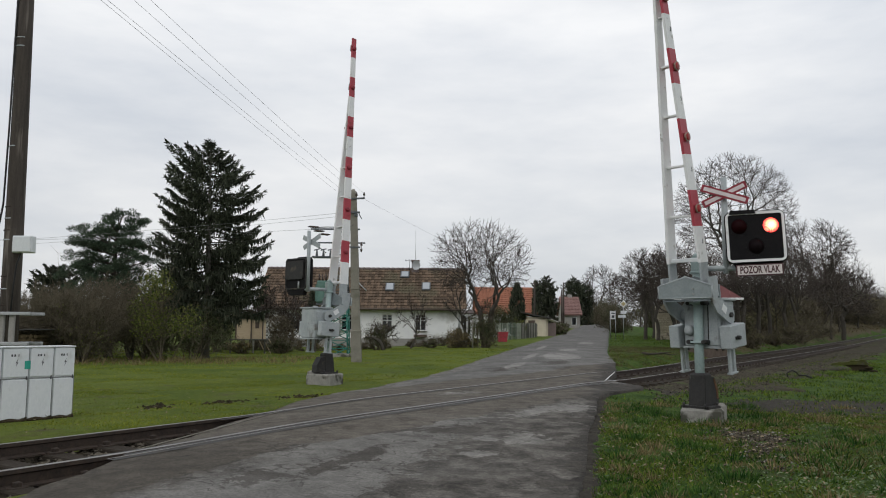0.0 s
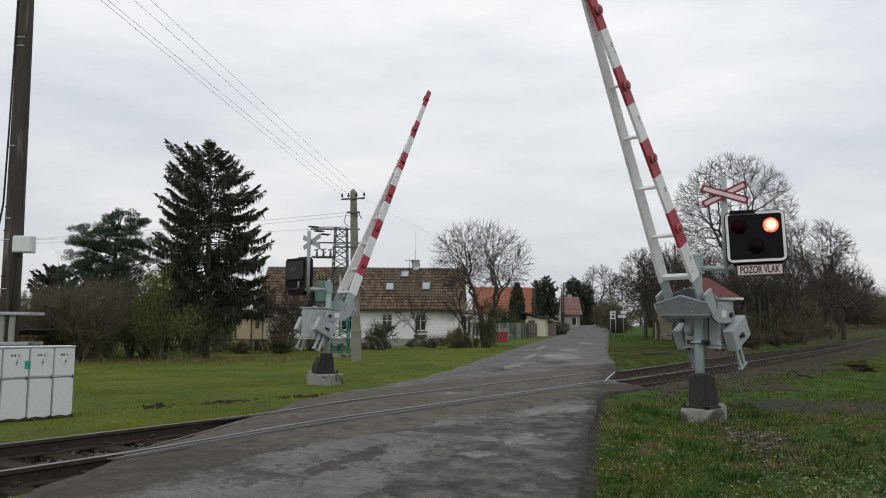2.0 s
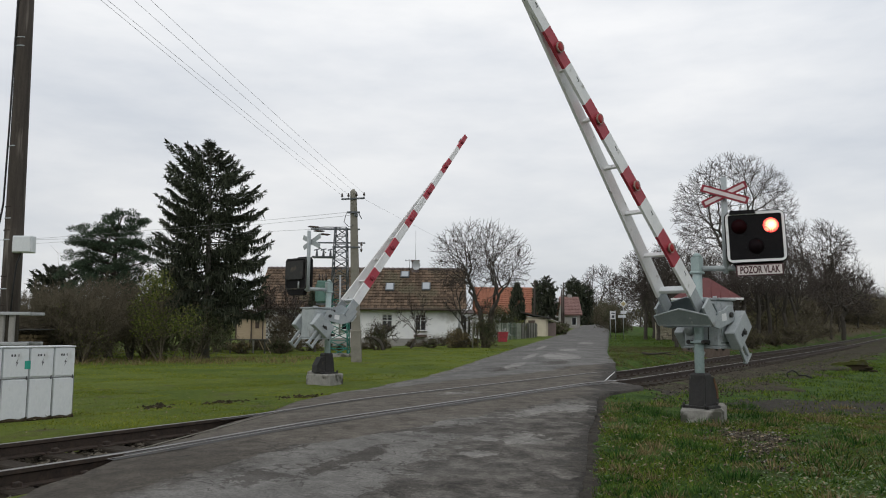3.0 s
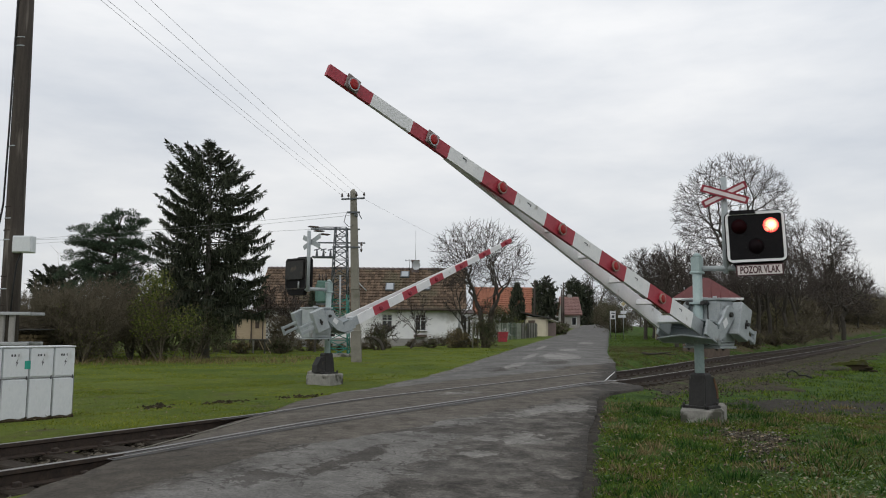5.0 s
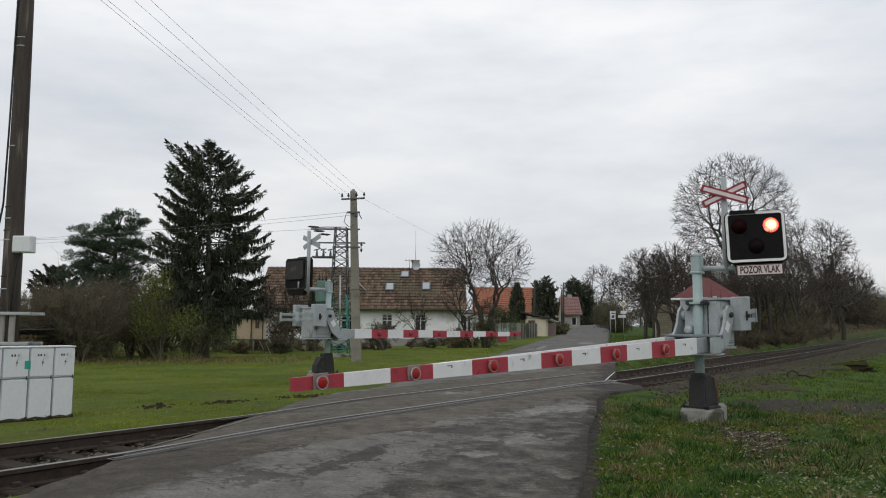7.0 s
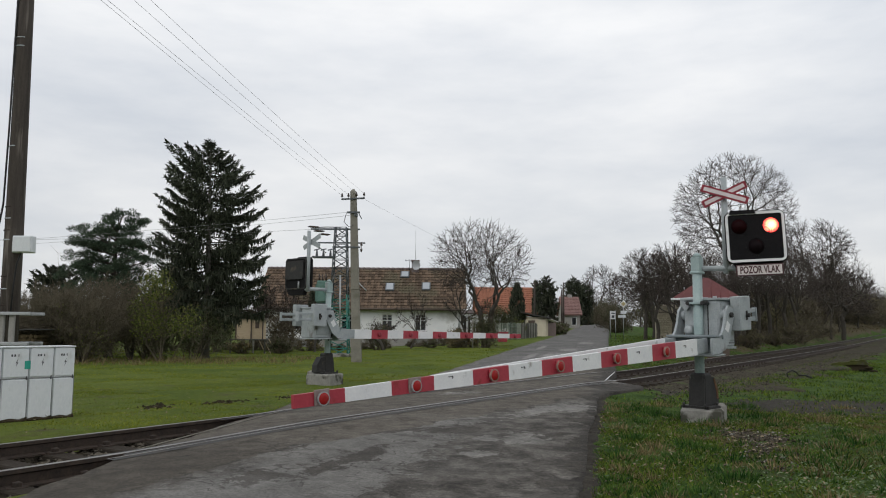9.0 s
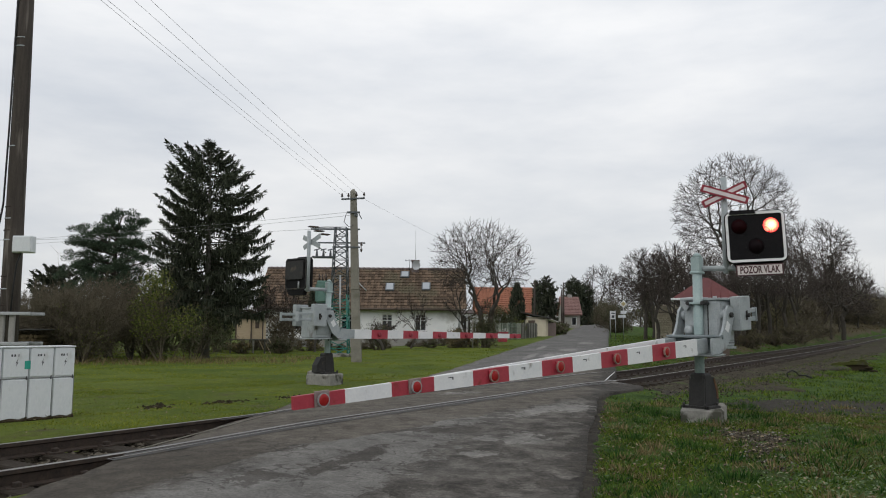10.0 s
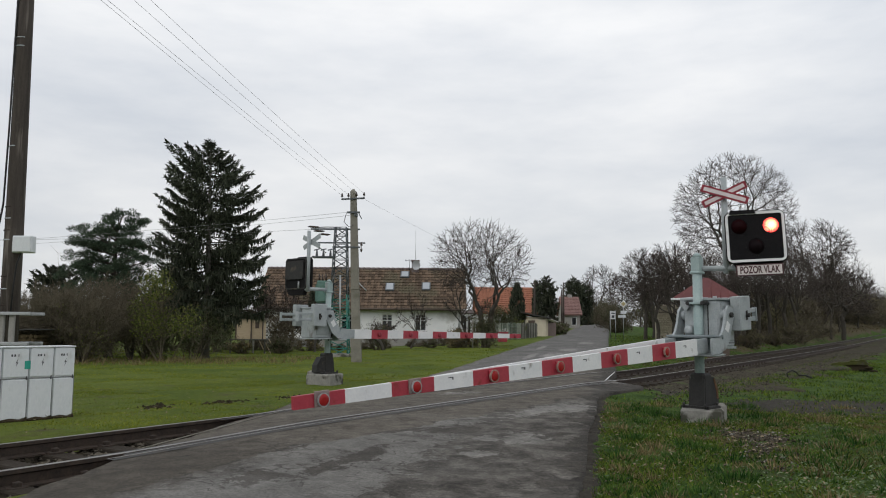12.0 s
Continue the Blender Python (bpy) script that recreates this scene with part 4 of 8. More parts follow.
    part("yoke_floor", Geo().box((0.242, 0, -0.395), (0.012, 0.70, 0.25), bevel=0.003), M["dark_hood"], boom)
    for k in range(6):
        a = BOOM_ROOT + 6.0 - (2 * k + 0.52) * STRIPE
        on = side > 0 or a > 5.2
        y = (side * (HALF - 0.073 * (a - BOOM_ROOT)) if on else -side * (HALF - 0.027 * (a - BOOM_ROOT))) + 0.022
        tip = k < 2
        w = 0.15 if tip else 0.11
        g = Geo().box((a, y + 0.008, -BOOM_DROP + 0.01), (w, 0.02, w * 0.9), bevel=0.004).tube([(a, y + 0.01, -BOOM_DROP), (a, y + 0.040, -BOOM_DROP)], [0.055, 0.061] if tip else [0.060, 0.066], 18, 2)
        g.tube([(a, y + 0.038, -BOOM_DROP), (a, y + 0.045, -BOOM_DROP), (a, y + 0.049, -BOOM_DROP)], [0.053 if tip else 0.056, 0.047, 0.02], 18, 1)
        part("boom_lamp", g, [M["lamp_bracket" if tip else "red_paint"], M["reflector_red"], M["steel" if tip else "lamp_ring"]], boom, "round red lens on a grey bracket" if tip else "round red lens in a brown ring")
        if side < 0:
            yb = -(HALF - 0.073 * (a - BOOM_ROOT)) - 0.012
            part("lamp_back", Geo().tube([(a, yb, -BOOM_DROP), (a, yb - 0.03, -BOOM_DROP), (a, yb - 0.045, -BOOM_DROP)], [0.062, 0.058, 0.03], 12), M["cross_red"], boom, "dark red back of a boom lamp")
    return th, boom, z(pivot_z)


BAR_R, BOOM_R, PZ_R = barrier((3.59, 10.947), 223.98, 1.438, 1, "lowering half barrier with red and white boom on grey post", (0.56, 0.155))
BAR_L, BOOM_L, PZ_L = barrier((-2.578, 17.60), 41.43, 1.482, -1, "half barrier across the track with a red and white striped boom", (0.62, 0.21))


# ---------------------------------------------------------------- crossing signals
def text_mesh(words, size, mat, parent, at):
    cu = bpy.data.curves.new("lettering", "FONT")
    cu.offset = 0.0042
    cu.body, cu.size, cu.align_x, cu.align_y, cu.extrude = words, size, "CENTER", "CENTER", 0.002
    tmp = bpy.data.objects.new("lettering", cu)
    scene.collection.objects.link(tmp)
    dg = bpy.context.evaluated_depsgraph_get()
    me = bpy.data.meshes.new_from_object(tmp.evaluated_get(dg))
    bpy.data.objects.remove(tmp)
    me.materials.clear()
    me.materials.append(mat)
    ob = new("lettering", me)
    ob.matrix_basis = at
    ob.parent = parent
    return ob


def rounded(w, h, r, n=5):
    pts = []
    for cx, cz, a0 in ((w / 2 - r, h / 2 - r, 0), (-w / 2 + r, h / 2 - r, 90), (-w / 2 + r, -h / 2 + r, 180), (w / 2 - r, -h / 2 + r, 270)):
        for k in range(n + 1):
            a = radians(a0 + 90 * k / n)
            pts.append((cx + r * math.cos(a), cz + r * math.sin(a)))
    return pts


def ring_plate(outer, inner, depth, at):
    """A flat frame between two outlines of equal count, in x and z."""
    g, n = Geo(), len(outer)
    v = [at @ Vector((x, yy, zz)) for yy in (-depth / 2, depth / 2) for o in (outer, inner) for x, zz in o]
    f = []
    for i in range(n):
        j = (i + 1) % n
        f += [[i, j, n + j, n + i], [2 * n + j, 2 * n + i, 3 * n + i, 3 * n + j], [j, i, 2 * n + i, 2 * n + j], [n + i, n + j, 3 * n + j, 3 * n + i]]
    return g.add(v, f)


def crossing_signal(mast, turn, lean, board_z, cross_z, top_z, low_z, post, label, reading):
    """Mast with crossbuck and lamp board; local x to its viewer's right, local -y towards him."""
    x, y = mast
    th = thing("crossing_signal", Matrix.Translation((x, y, low_z)) @ Matrix.Rotation(radians(turn), 4, "Z"), label, "signal", "signals of the crossing")
    z = lambda v: v - low_z
    inv = th.matrix_basis.inverted()
    part("mast", Geo().tube([(0, 0.10, 0), (0, 0.10, z(top_z))], 0.042, 12), M["grey_paint"], th)
    p = inv @ Vector((post[0], post[1], post[2]))
    part("bracket_arm", Geo().tube([p, (0, 0.10, p.z), (0.45, 0.10, p.z)], 0.038, 10), M["grey_paint"], th, "grey tubular bracket to the barrier post")
    for k, a in enumerate((22.0, -22.0)):
        spin = Matrix.Translation((0, 0.03 - 0.014 * k, z(cross_z))) @ Matrix.Rotation(radians(-a - lean), 4, "Y")
        end = 0.325
        out = [(-end, 0.046), (-end + 0.015, 0.053), (end - 0.015, 0.053), (end, 0.046), (end, -0.046), (end - 0.015, -0.053), (-end + 0.015, -0.053), (-end, -0.046)]
        inn = [(-end + 0.035, 0.026), (end - 0.035, 0.026), (end - 0.035, -0.026), (-end + 0.035, -0.026)]
        bar = part("cross_bar", Geo().prism(out, 0.012, spin), M["cross_red"] if reading else M["grey_paint"], th, "red-edged crossbuck bar" if reading else "grey back of a crossbuck bar")
        if reading:
            part("white_face", Geo().prism(inn, 0.003, spin @ Matrix.Translation((0, -0.0085, 0))), M["cross_white"], bar)
    bx = 0.385
    tilt = Matrix.Translation((bx, 0, z(board_z))) @ Matrix.Rotation(radians(-lean * 0.6), 4, "Y")
    W, H = 0.785, 0.715
    shell = rounded(W + 0.03, H + 0.03, 0.09)
    board = part("lamp_board", Geo().prism(rounded(W, H, 0.08), 0.05, Matrix.Translation((0, 0.0, 0))), M["black"], th, "black lamp board", at=tilt)
    part("shell", Geo().prism(rounded(W * 0.98, H * 0.98, 0.09), 0.12, Matrix.Translation((0, 0.086, 0))).prism([(-0.32, -0.30), (0.37, -0.30), (0.27, -0.48), (-0.25, -0.48)], 0.10, Matrix.Translation((0, 0.09, 0)))
         .prism([(-0.33, 0.32), (0.02, 0.32), (0.0, 0.375), (-0.31, 0.375)], 0.16, Matrix.Translation((0, 0.03, 0))), M["black"], board)
    if reading:
        part("white_border", ring_plate(rounded(W - 0.02, H - 0.02, 0.075), rounded(W - 0.09, H - 0.09, 0.03), 0.012, Matrix.Translation((0, -0.031, 0))), M["white_paint"], board, "white reflective border")
        plate = part("name_plate", Geo().box((0.02, -0.04, -0.462), (0.61, 0.012, 0.155), bevel=0.004).box((0.02, -0.0475, -0.462), (0.572, 0.004, 0.126), mi=1, bevel=0.001), [M["print_red"], M["plate_pink"]], board, "pale plate with dark red lettering")
        text_mesh("POZOR VLAK", 0.136, M["print_red"], plate, Matrix.Translation((0.02, -0.051, -0.463)) @ Matrix.Rotation(radians(90), 4, "X") @ Matrix.Diagonal((0.615, 1.0, 1.0, 1.0)))
    if not reading:
        part("back_cover", Geo().prism(rounded(W - 0.16, H - 0.30, 0.05), 0.05, Matrix.Translation((0, 0.17, 0.08))), M["black_rubber"], board, "flat black rear cover")
        part("rear_rim", ring_plate(rounded(W * 0.98, H * 0.98, 0.09), rounded(W - 0.07, H - 0.07, 0.06), 0.02, Matrix.Translation((0, 0.152, 0))), M["black_rubber"], board)
        part("cable_gland", Geo().tube([(-0.14, 0.17, -0.18), (-0.14, 0.175, -0.33)], 0.02, 8), M["steel"], board)
    spots = [(-0.205, 0.150), (0.205, 0.150), (0.0, -0.135)]
    lamps = []
    for k, (lx, lz) in enumerate(spots):
        g = Geo()
        ring_o = [(0.132 * math.cos(a), 0.132 * math.sin(a)) for a in np.linspace(0, 2 * math.pi, 24, endpoint=False)]
        ring_i = [(0.112 * math.cos(a), 0.112 * math.sin(a)) for a in np.linspace(0, 2 * math.pi, 24, endpoint=False)]
        if reading:
            part("lamp_housing", Geo().box((lx, 0.19, lz), (0.26, 0.12, 0.25), bevel=0.03), M["black"], board)
        part("lamp_rim", ring_plate(ring_o, ring_i, 0.006, Matrix.Translation((lx, -0.028, lz))), M["black"], board)
        if k == 2:
            part("lamp", Geo().ball((0, 0, 0), 0.115, 20, 12), M["clear_lens"], board, "unlit clear lens", at=Matrix.Translation((lx, 0.025, lz)))
        else:
            g = Geo().ball((0, 0, 0), 0.115, 24, 12)
            g.m = [1 if sum(g.v[i][1] for i in fc) < -1e-6 else 0 for fc in g.f]
            lamps.append(part("lamp", g, [M["red_lens"], M["lit"]], board, "flashing red lamp", at=Matrix.Translation((lx, 0.025, lz))))
    return th, lamps


SIG_R, LAMPS = crossing_signal((3.945, 10.77), -15, 3.5, 2.515, 3.128, 3.38, 2.02, (3.59, 10.947, 2.09),
                               "flashing red crossing signal with crossbuck and warning plate", True)
SIG_L, LAMPS_FAR = crossing_signal((-2.93, 17.35), 137, 0, 2.43, 3.14, 3.38, 2.02, (-2.578, 17.60, 2.08),
                                   "black back of a crossing signal with grey crossbuck", False)


# ---------------------------------------------------------------- cabinets by the track
def kiosk(p, turn, width, label):
    """One distribution pillar with an upper and a lower door; local x along its front, local -y outwards."""
    x, y = p
    th = thing("distribution_cabinet", Matrix.Translation((x, y, gz(x, y) - 0.0)) @ Matrix.Rotation(turn, 4, "Z"), label, "cabinet", "cabinets by the track")
    low = gz(x, y)
    top = 0.93 - low
    part("body", Geo().box((width / 2, 0.13, top / 2), (width - 0.004, 0.25, top - 0.02), bevel=0.01), M["cabinet"], th)
    part("roof", Geo().box((width / 2, 0.12, top), (width + 0.002, 0.275, 0.022), bevel=0.006), M["cabinet"], th)
    part("seam", Geo().box((width / 2, 0.004, 0.515 - low), (width - 0.01, 0.014, 0.012), bevel=0.001).box((width - 0.004, 0.002, (0.515 - low) / 2), (0.007, 0.012, 0.515 - low), bevel=0.001), M["seam_grey"], th, "grey gap between the doors")
    part("soil_skirt", Geo().tube([(0.0, -0.012, 0.012), (width * 0.35, -0.02, 0.022), (width * 0.7, -0.015, 0.01), (width, -0.02, 0.026)], [0.02, 0.03, 0.022, 0.032], 7), M["soil"], th, "dark soil heaped along the foot")
    split = 0.515 - low
    up = part("upper_door", Geo().box((width / 2, 0.0, (top + split) / 2), (width - 0.018, 0.02, top - split - 0.04), bevel=0.005), M["cabinet"], th)
    dn = part("lower_door", Geo().box((width / 2, 0.0, split / 2 - 0.01), (width - 0.022, 0.018, split - 0.02), bevel=0.005), M["cabinet"], th)
    part("hinge", Geo().tube([(width - 0.03, -0.014, split - 0.02), (width - 0.03, -0.014, split + 0.03)], 0.008, 6), M["mark_dark"], dn)
    bolt = [(0.012, 0.05), (-0.016, -0.005), (0.0, -0.003), (-0.010, -0.05), (0.018, 0.008), (0.002, 0.006)]
    part("warning_sign", Geo().prism(bolt, 0.002, Matrix.Translation((width * 0.52, -0.012, (top + split) / 2 + 0.0))), M["mark_dark"], up, "dark lightning mark")
    for fx, fw in ((0.33, 0.022), (0.44, 0.022), (0.58, 0.012)):
        part("marking", Geo().box((width * fx, -0.012, top - 0.11), (fw, 0.002, 0.03), bevel=0.0005), M["mark_dark"], up, "dark stencilled bar")
    return th, up, top, split


FRONT = math.atan2(0.72, 0.60)
START = Vector((-5.735, 10.235, 0))
STEP = Vector((0.60, 0.72, 0)).normalized()
for k, (off, w) in enumerate(((-0.30, 0.30), (0.005, 0.335), (0.345, 0.315), (0.665, 0.285))):
    q = START + STEP * off
    th, up, top, split = kiosk((q.x, q.y), FRONT, w, "white plastic electricity cabinet with two doors standing in grass")
    if k == 1:
        part("sticker", Geo().box((w * 0.93, -0.013, (top + split) / 2 - 0.03), (0.075, 0.002, 0.11), bevel=0.0005), M["tag_green"], up, "green sticker")


# ---------------------------------------------------------------- poles, mast and lines
def wooden_pole():
    x, y = -7.22, 13.0
    low = gz(x, y)
    th = thing("utility_pole", Matrix.Translation((x, y, low)), "dark creosoted wooden pole banded to a steel footing", "pole")
    part("shaft", Geo().tube([(0.01, 0, 0.25), (0.0, 0, 2.5), (-0.04, 0, 6.0), (-0.08, 0, 9.2)], [0.158, 0.150, 0.128, 0.110], 14), M["creosote"], th, "dark weathered timber")
    for z in (1.55 - low, 1.82 - low, 2.03 - low, 2.64 - low, 2.80 - low, 3.0 - low, 3.2 - low, 4.3, 6.05, 6.2):
        r = 0.158 - 0.0055 * z
        part("band", Geo().tube([(0.008 - 0.009 * z, 0, z - 0.009), (0.008 - 0.009 * z, 0, z + 0.009)], r + 0.006, 14), M["rust" if z < 4 and int(z * 10) % 4 == 0 else "grey_paint"], th, "wire band round the timber")
    for zz in (0.92 - low, 1.41 - low):
        part("cross_beam", Geo().box((0.12, -0.24, zz), (0.72, 0.07, 0.055), bevel=0.008).box((0.12, 0.20, zz), (0.72, 0.07, 0.055), bevel=0.008), M["steel"], th, "galvanised steel channel")
    for xx in (0.0, 0.165):
        part("footing_leg", Geo().box((xx, -0.19, 0.72), (0.085, 0.06, 1.48), bevel=0.010), M["plinth"], th, "pale concrete stub")
    box = part("meter_box", Geo().box((0.265, -0.16, 2.555 - low), (0.32, 0.16, 0.28), bevel=0.012).box((0.265, -0.245, 2.555 - low), (0.29, 0.012, 0.25), bevel=0.004), M["cabinet"], th, "white plastic junction box")
    part("cable", Geo().tube([(0.20, -0.12, 2.49), (0.15, -0.14, 2.3), (0.12, -0.15, 1.9), (0.11, -0.16, 1.4)], 0.014, 6), M["cable"], box)
    part("down_cable", Geo().tube([(-0.13, -0.12, 7.5), (-0.135, -0.12, 4.6), (-0.15, -0.12, 3.3), (-0.19, -0.12, 3.0), (-0.33, -0.05, 2.5)], 0.016, 6), M["cable"], th, "black cable run")
    return th


def pin_insulator(g, p, up=True):
    x, y, z = p
    s = 1 if up else -1
    g.tube([(x, y, z), (x, y, z + s * 0.07)], 0.012, 6)
    g.tube([(x, y, z + s * 0.06), (x, y, z + s * 0.10), (x, y, z + s * 0.13), (x, y, z + s * 0.18)], [0.045, 0.04, 0.03, 0.02], 8)
    return g


def concrete_pole():
    x, y = -3.02, 27.7
    low = gz(x, y)
    th = thing("utility_pole", Matrix.Translation((x, y, low)), "square grey concrete line pole with crossarm standing in grass", "pole")
    z = lambda v: v - low
    lean = lambda h: -0.037 * h
    v, n = [], 4
    g = Geo()
    rings = [(0.0, 0.17), (1.15, 0.165), (1.16, 0.15), (3.6, 0.135), (6.12, 0.105), (6.22, 0.03)]
    for h, r in rings:
        for a, b in ((-1, -1), (1, -1), (1, 1), (-1, 1)):
            v.append((lean(h) + a * r, b * r, z(h) if h else 0))
    f = [[i * 4 + k, i * 4 + (k + 1) % 4, i * 4 + 4 + (k + 1) % 4, i * 4 + 4 + k] for i in range(len(rings) - 1) for k in range(4)]
    part("shaft", g.add(v, f + [[20, 21, 22, 23]]), M["pole_concrete"], th)
    arm = part("crossarm", Geo().box((lean(5.9), -0.13, z(5.85)), (0.84, 0.05, 0.06), Matrix.Rotation(radians(-3), 3, "Y")), M["lattice_grey"], th, "dark steel crossarm")
    for dx, dz in ((-0.40, -0.02), (-0.17, -0.01), (0.12, 0.02), (0.39, 0.03)):
        part("insulator", pin_insulator(Geo(), (lean(5.9) + dx, -0.13, z(5.88 + dz))), M["insulator"], arm)
    arm = part("lower_bracket", Geo().box((lean(5.3), -0.14, z(5.35)), (0.46, 0.06, 0.07)).box((lean(5.3) + 0.1, -0.16, z(5.25)), (0.12, 0.1, 0.1)).tube([(lean(5.3) + 0.2, -0.15, z(5.3)), (lean(5.3) + 0.30, -0.15, z(5.12))], 0.018, 6), M["lattice_grey"], th)
    part("jumper", Geo().tube([(lean(5.3) - 0.25, -0.15, z(5.33)), (lean(5.3) - 0.33, -0.15, z(5.0)), (lean(5.3) - 0.15, -0.15, z(4.82)), (lean(5.3), -0.15, z(4.9))], 0.012, 6), M["cable"], arm)
    arm = part("side_arm", Geo().box((lean(4.7) - 0.25, -0.14, z(4.1)), (1.0, 0.05, 0.05)), M["lattice_grey"], th)
    part("insulator", pin_insulator(pin_insulator(Geo(), (lean(4.1) + 0.26, -0.14, z(4.1))), (lean(4.1) + 0.26, -0.14, z(4.1)), False), M["insulator"], arm)
    part("strap", Geo().box((lean(2.6), 0, z(2.62)), (0.33, 0.33, 0.05)), M["pole_concrete"], th)
    part("strap", Geo().box((lean(1.1), 0, z(1.12)), (0.37, 0.37, 0.06)), M["pole_concrete"], th)
    part("stay_bracket", Geo().tube([(lean(2.8) + 0.12, -0.1, z(2.85)), (lean(2.8) + 0.42, -0.12, z(2.55))], 0.025, 6), M["steel"], th)
    return th


def lattice_mast():
    x, y = -4.36, 33.0
    low = gz(x, y)
    th = thing("transformer_mast", Matrix.Translation((x, y, low)), "steel lattice mast with a pole transformer, green below", "mast")
    top = 5.5 - low
    w0, w1 = 0.42, 0.24
    for a in (-1, 1):
        for b in (-1, 1):
            g = Geo()
            for z0, z1, mi in ((0, 2.6, 1), (2.6, top, 0)):
                f0, f1 = w0 + (w1 - w0) * z0 / top, w0 + (w1 - w0) * z1 / top
                g.tube([(a * f0, b * f0, z0), (a * f1, b * f1, z1)], 0.034, 4, mi)
            part("leg", g, [M["lattice_grey"], M["lattice_green"]], th)
    nb = 16
    for face in range(4):
        g = Geo()
        for k in range(nb):
            z0, z1 = top * k / nb, top * (k + 1) / nb
            f0, f1 = w0 + (w1 - w0) * z0 / top, w0 + (w1 - w0) * z1 / top
            s = 1 if k % 2 else -1
            p, q = Vector((s * f0, -f0, z0)), Vector((-s * f1, -f1, z1))
            r = Matrix.Rotation(face * math.pi / 2, 3, "Z")
            g.tube([r @ p, r @ q], 0.026, 4, 1 if z1 < 2.7 else 0)
            g.tube([r @ Vector((-f1, -f1, z1)), r @ Vector((f1, -f1, z1))], 0.018, 4, 1 if z1 < 2.7 else 0)
        part("bracing", g, [M["lattice_grey"], M["lattice_green"]], th)
    part("cable_pipe", Geo().tube([(0.08, -0.42, 0.9), (0.05, -0.34, 3.4)], 0.04, 8), M["steel"], th, "pale cable pipe")
    arm = part("top_arm", Geo().box((-0.25, 0, top - 0.06), (2.1, 0.07, 0.07)).tube([(-1.2, 0, top), (-0.6, 0, top + 0.03), (0.0, 0, top + 0.02)], 0.02, 6), M["lattice_grey"], th)
    for dx, dz in ((-1.15, 0.0), (-0.9, -0.18), (-0.66, -0.32)):
        part("strain_insulator", Geo().tube([(dx - 0.24, -0.25, top + dz), (dx - 0.12, -0.25, top + dz + 0.01), (dx + 0.12, -0.25, top + dz - 0.01), (dx + 0.24, -0.25, top + dz)], [0.015, 0.045, 0.045, 0.015], 8), M["insulator"], arm)
    part("middle_arm", Geo().box((-0.1, -0.1, top - 0.66), (2.3, 0.06, 0.06)).tube([(-1.15, -0.1, top - 0.66), (-0.6, -0.1, top - 1.1)], 0.02, 6), M["lattice_grey"], th)
    g = Geo().box((-0.72, -0.1, top - 1.28), (0.9, 0.5, 0.06))
    for dx in (-1.0, -0.72, -0.42):
        g.tube([(dx, -0.1, top - 1.25), (dx, -0.1, top - 0.98)], [0.06, 0.03], 8).tube([(dx - 0.12, -0.1, top - 0.98), (dx + 0.12, -0.1, top - 0.92)], 0.025, 6)
    part("switch_platform", g, M["lattice_grey"], th, "dark switch platform with insulators")
    tr = part("transformer", Geo().box((-0.72, -0.15, 2.7), (0.42, 0.5, 0.95), bevel=0.05), M["tank_green"], th, "green transformer tank")
    part("fins", Geo().box((-0.72, -0.42, 2.65), (0.34, 0.06, 0.7)).box((-0.96, -0.15, 2.65), (0.06, 0.36, 0.7)), M["tank_green"], tr)
    for dx in (-0.14, 0.0, 0.14):
        part("bushing", Geo().tube([(-0.72 + dx, -0.15, 3.15), (-0.72 + dx, -0.15, 3.45)], [0.04, 0.025], 8), M["insulator"], tr)
    part("bracket", Geo().box((-0.45, -0.15, 2.18), (1.0, 0.5, 0.07)), M["lattice_grey"], tr)
    part("footing", Geo().box((0, 0, -0.02), (1.3, 1.3, 0.3)), M["concrete"], th)
    return th


def wire(a, b, sag, r, label, mat="wire"):
    a, b = Vector(a), Vector(b)
    pts = [a.lerp(b, t) - Vector((0, 0, sag * 4 * t * (1 - t))) for t in np.linspace(0, 1, 25)]
    ob = part("overhead_wire", Geo().tube(pts, r, 5), M[mat])
    return tagged(ob, label, "wire", "overhead wires")


wooden_pole()
concrete_pole()
lattice_mast()
TAIL = 2.2
for a, b in (((-3.66, 27.57, 5.98), (-4.94, 11.05, 6.01)), ((-3.42, 27.57, 6.0), (-4.84, 11.04, 6.01)), ((-3.12, 27.57, 6.03), (-4.60, 11.38, 6.16)), ((-2.87, 27.57, 6.05), (-4.35, 11.38, 6.16))):
    a, b = Vector(a), Vector(b)
    wire(a, a + (b - a) * TAIL, 0.12, 0.003, "thin grey overhead line wire against the sky")
wire((-3.35, 27.55, 5.36), (-42.0, 46.0, 5.6), 0.35, 0.005, "thin grey overhead wire to the garden side")
wire((-3.35, 27.55, 5.24), (-42.0, 46.0, 5.2), 0.35, 0.005, "thin grey overhead wire to the garden side")
wire((-5.5, 32.75, 5.4), (-42.0, 40.0, 6.0), 0.5, 0.006, "thin grey overhead wire to the garden side")
wire((-2.85, 27.6, 5.85), (13.0, 85.0, 6.2), 0.6, 0.003, "thin grey overhead wire along the village road")


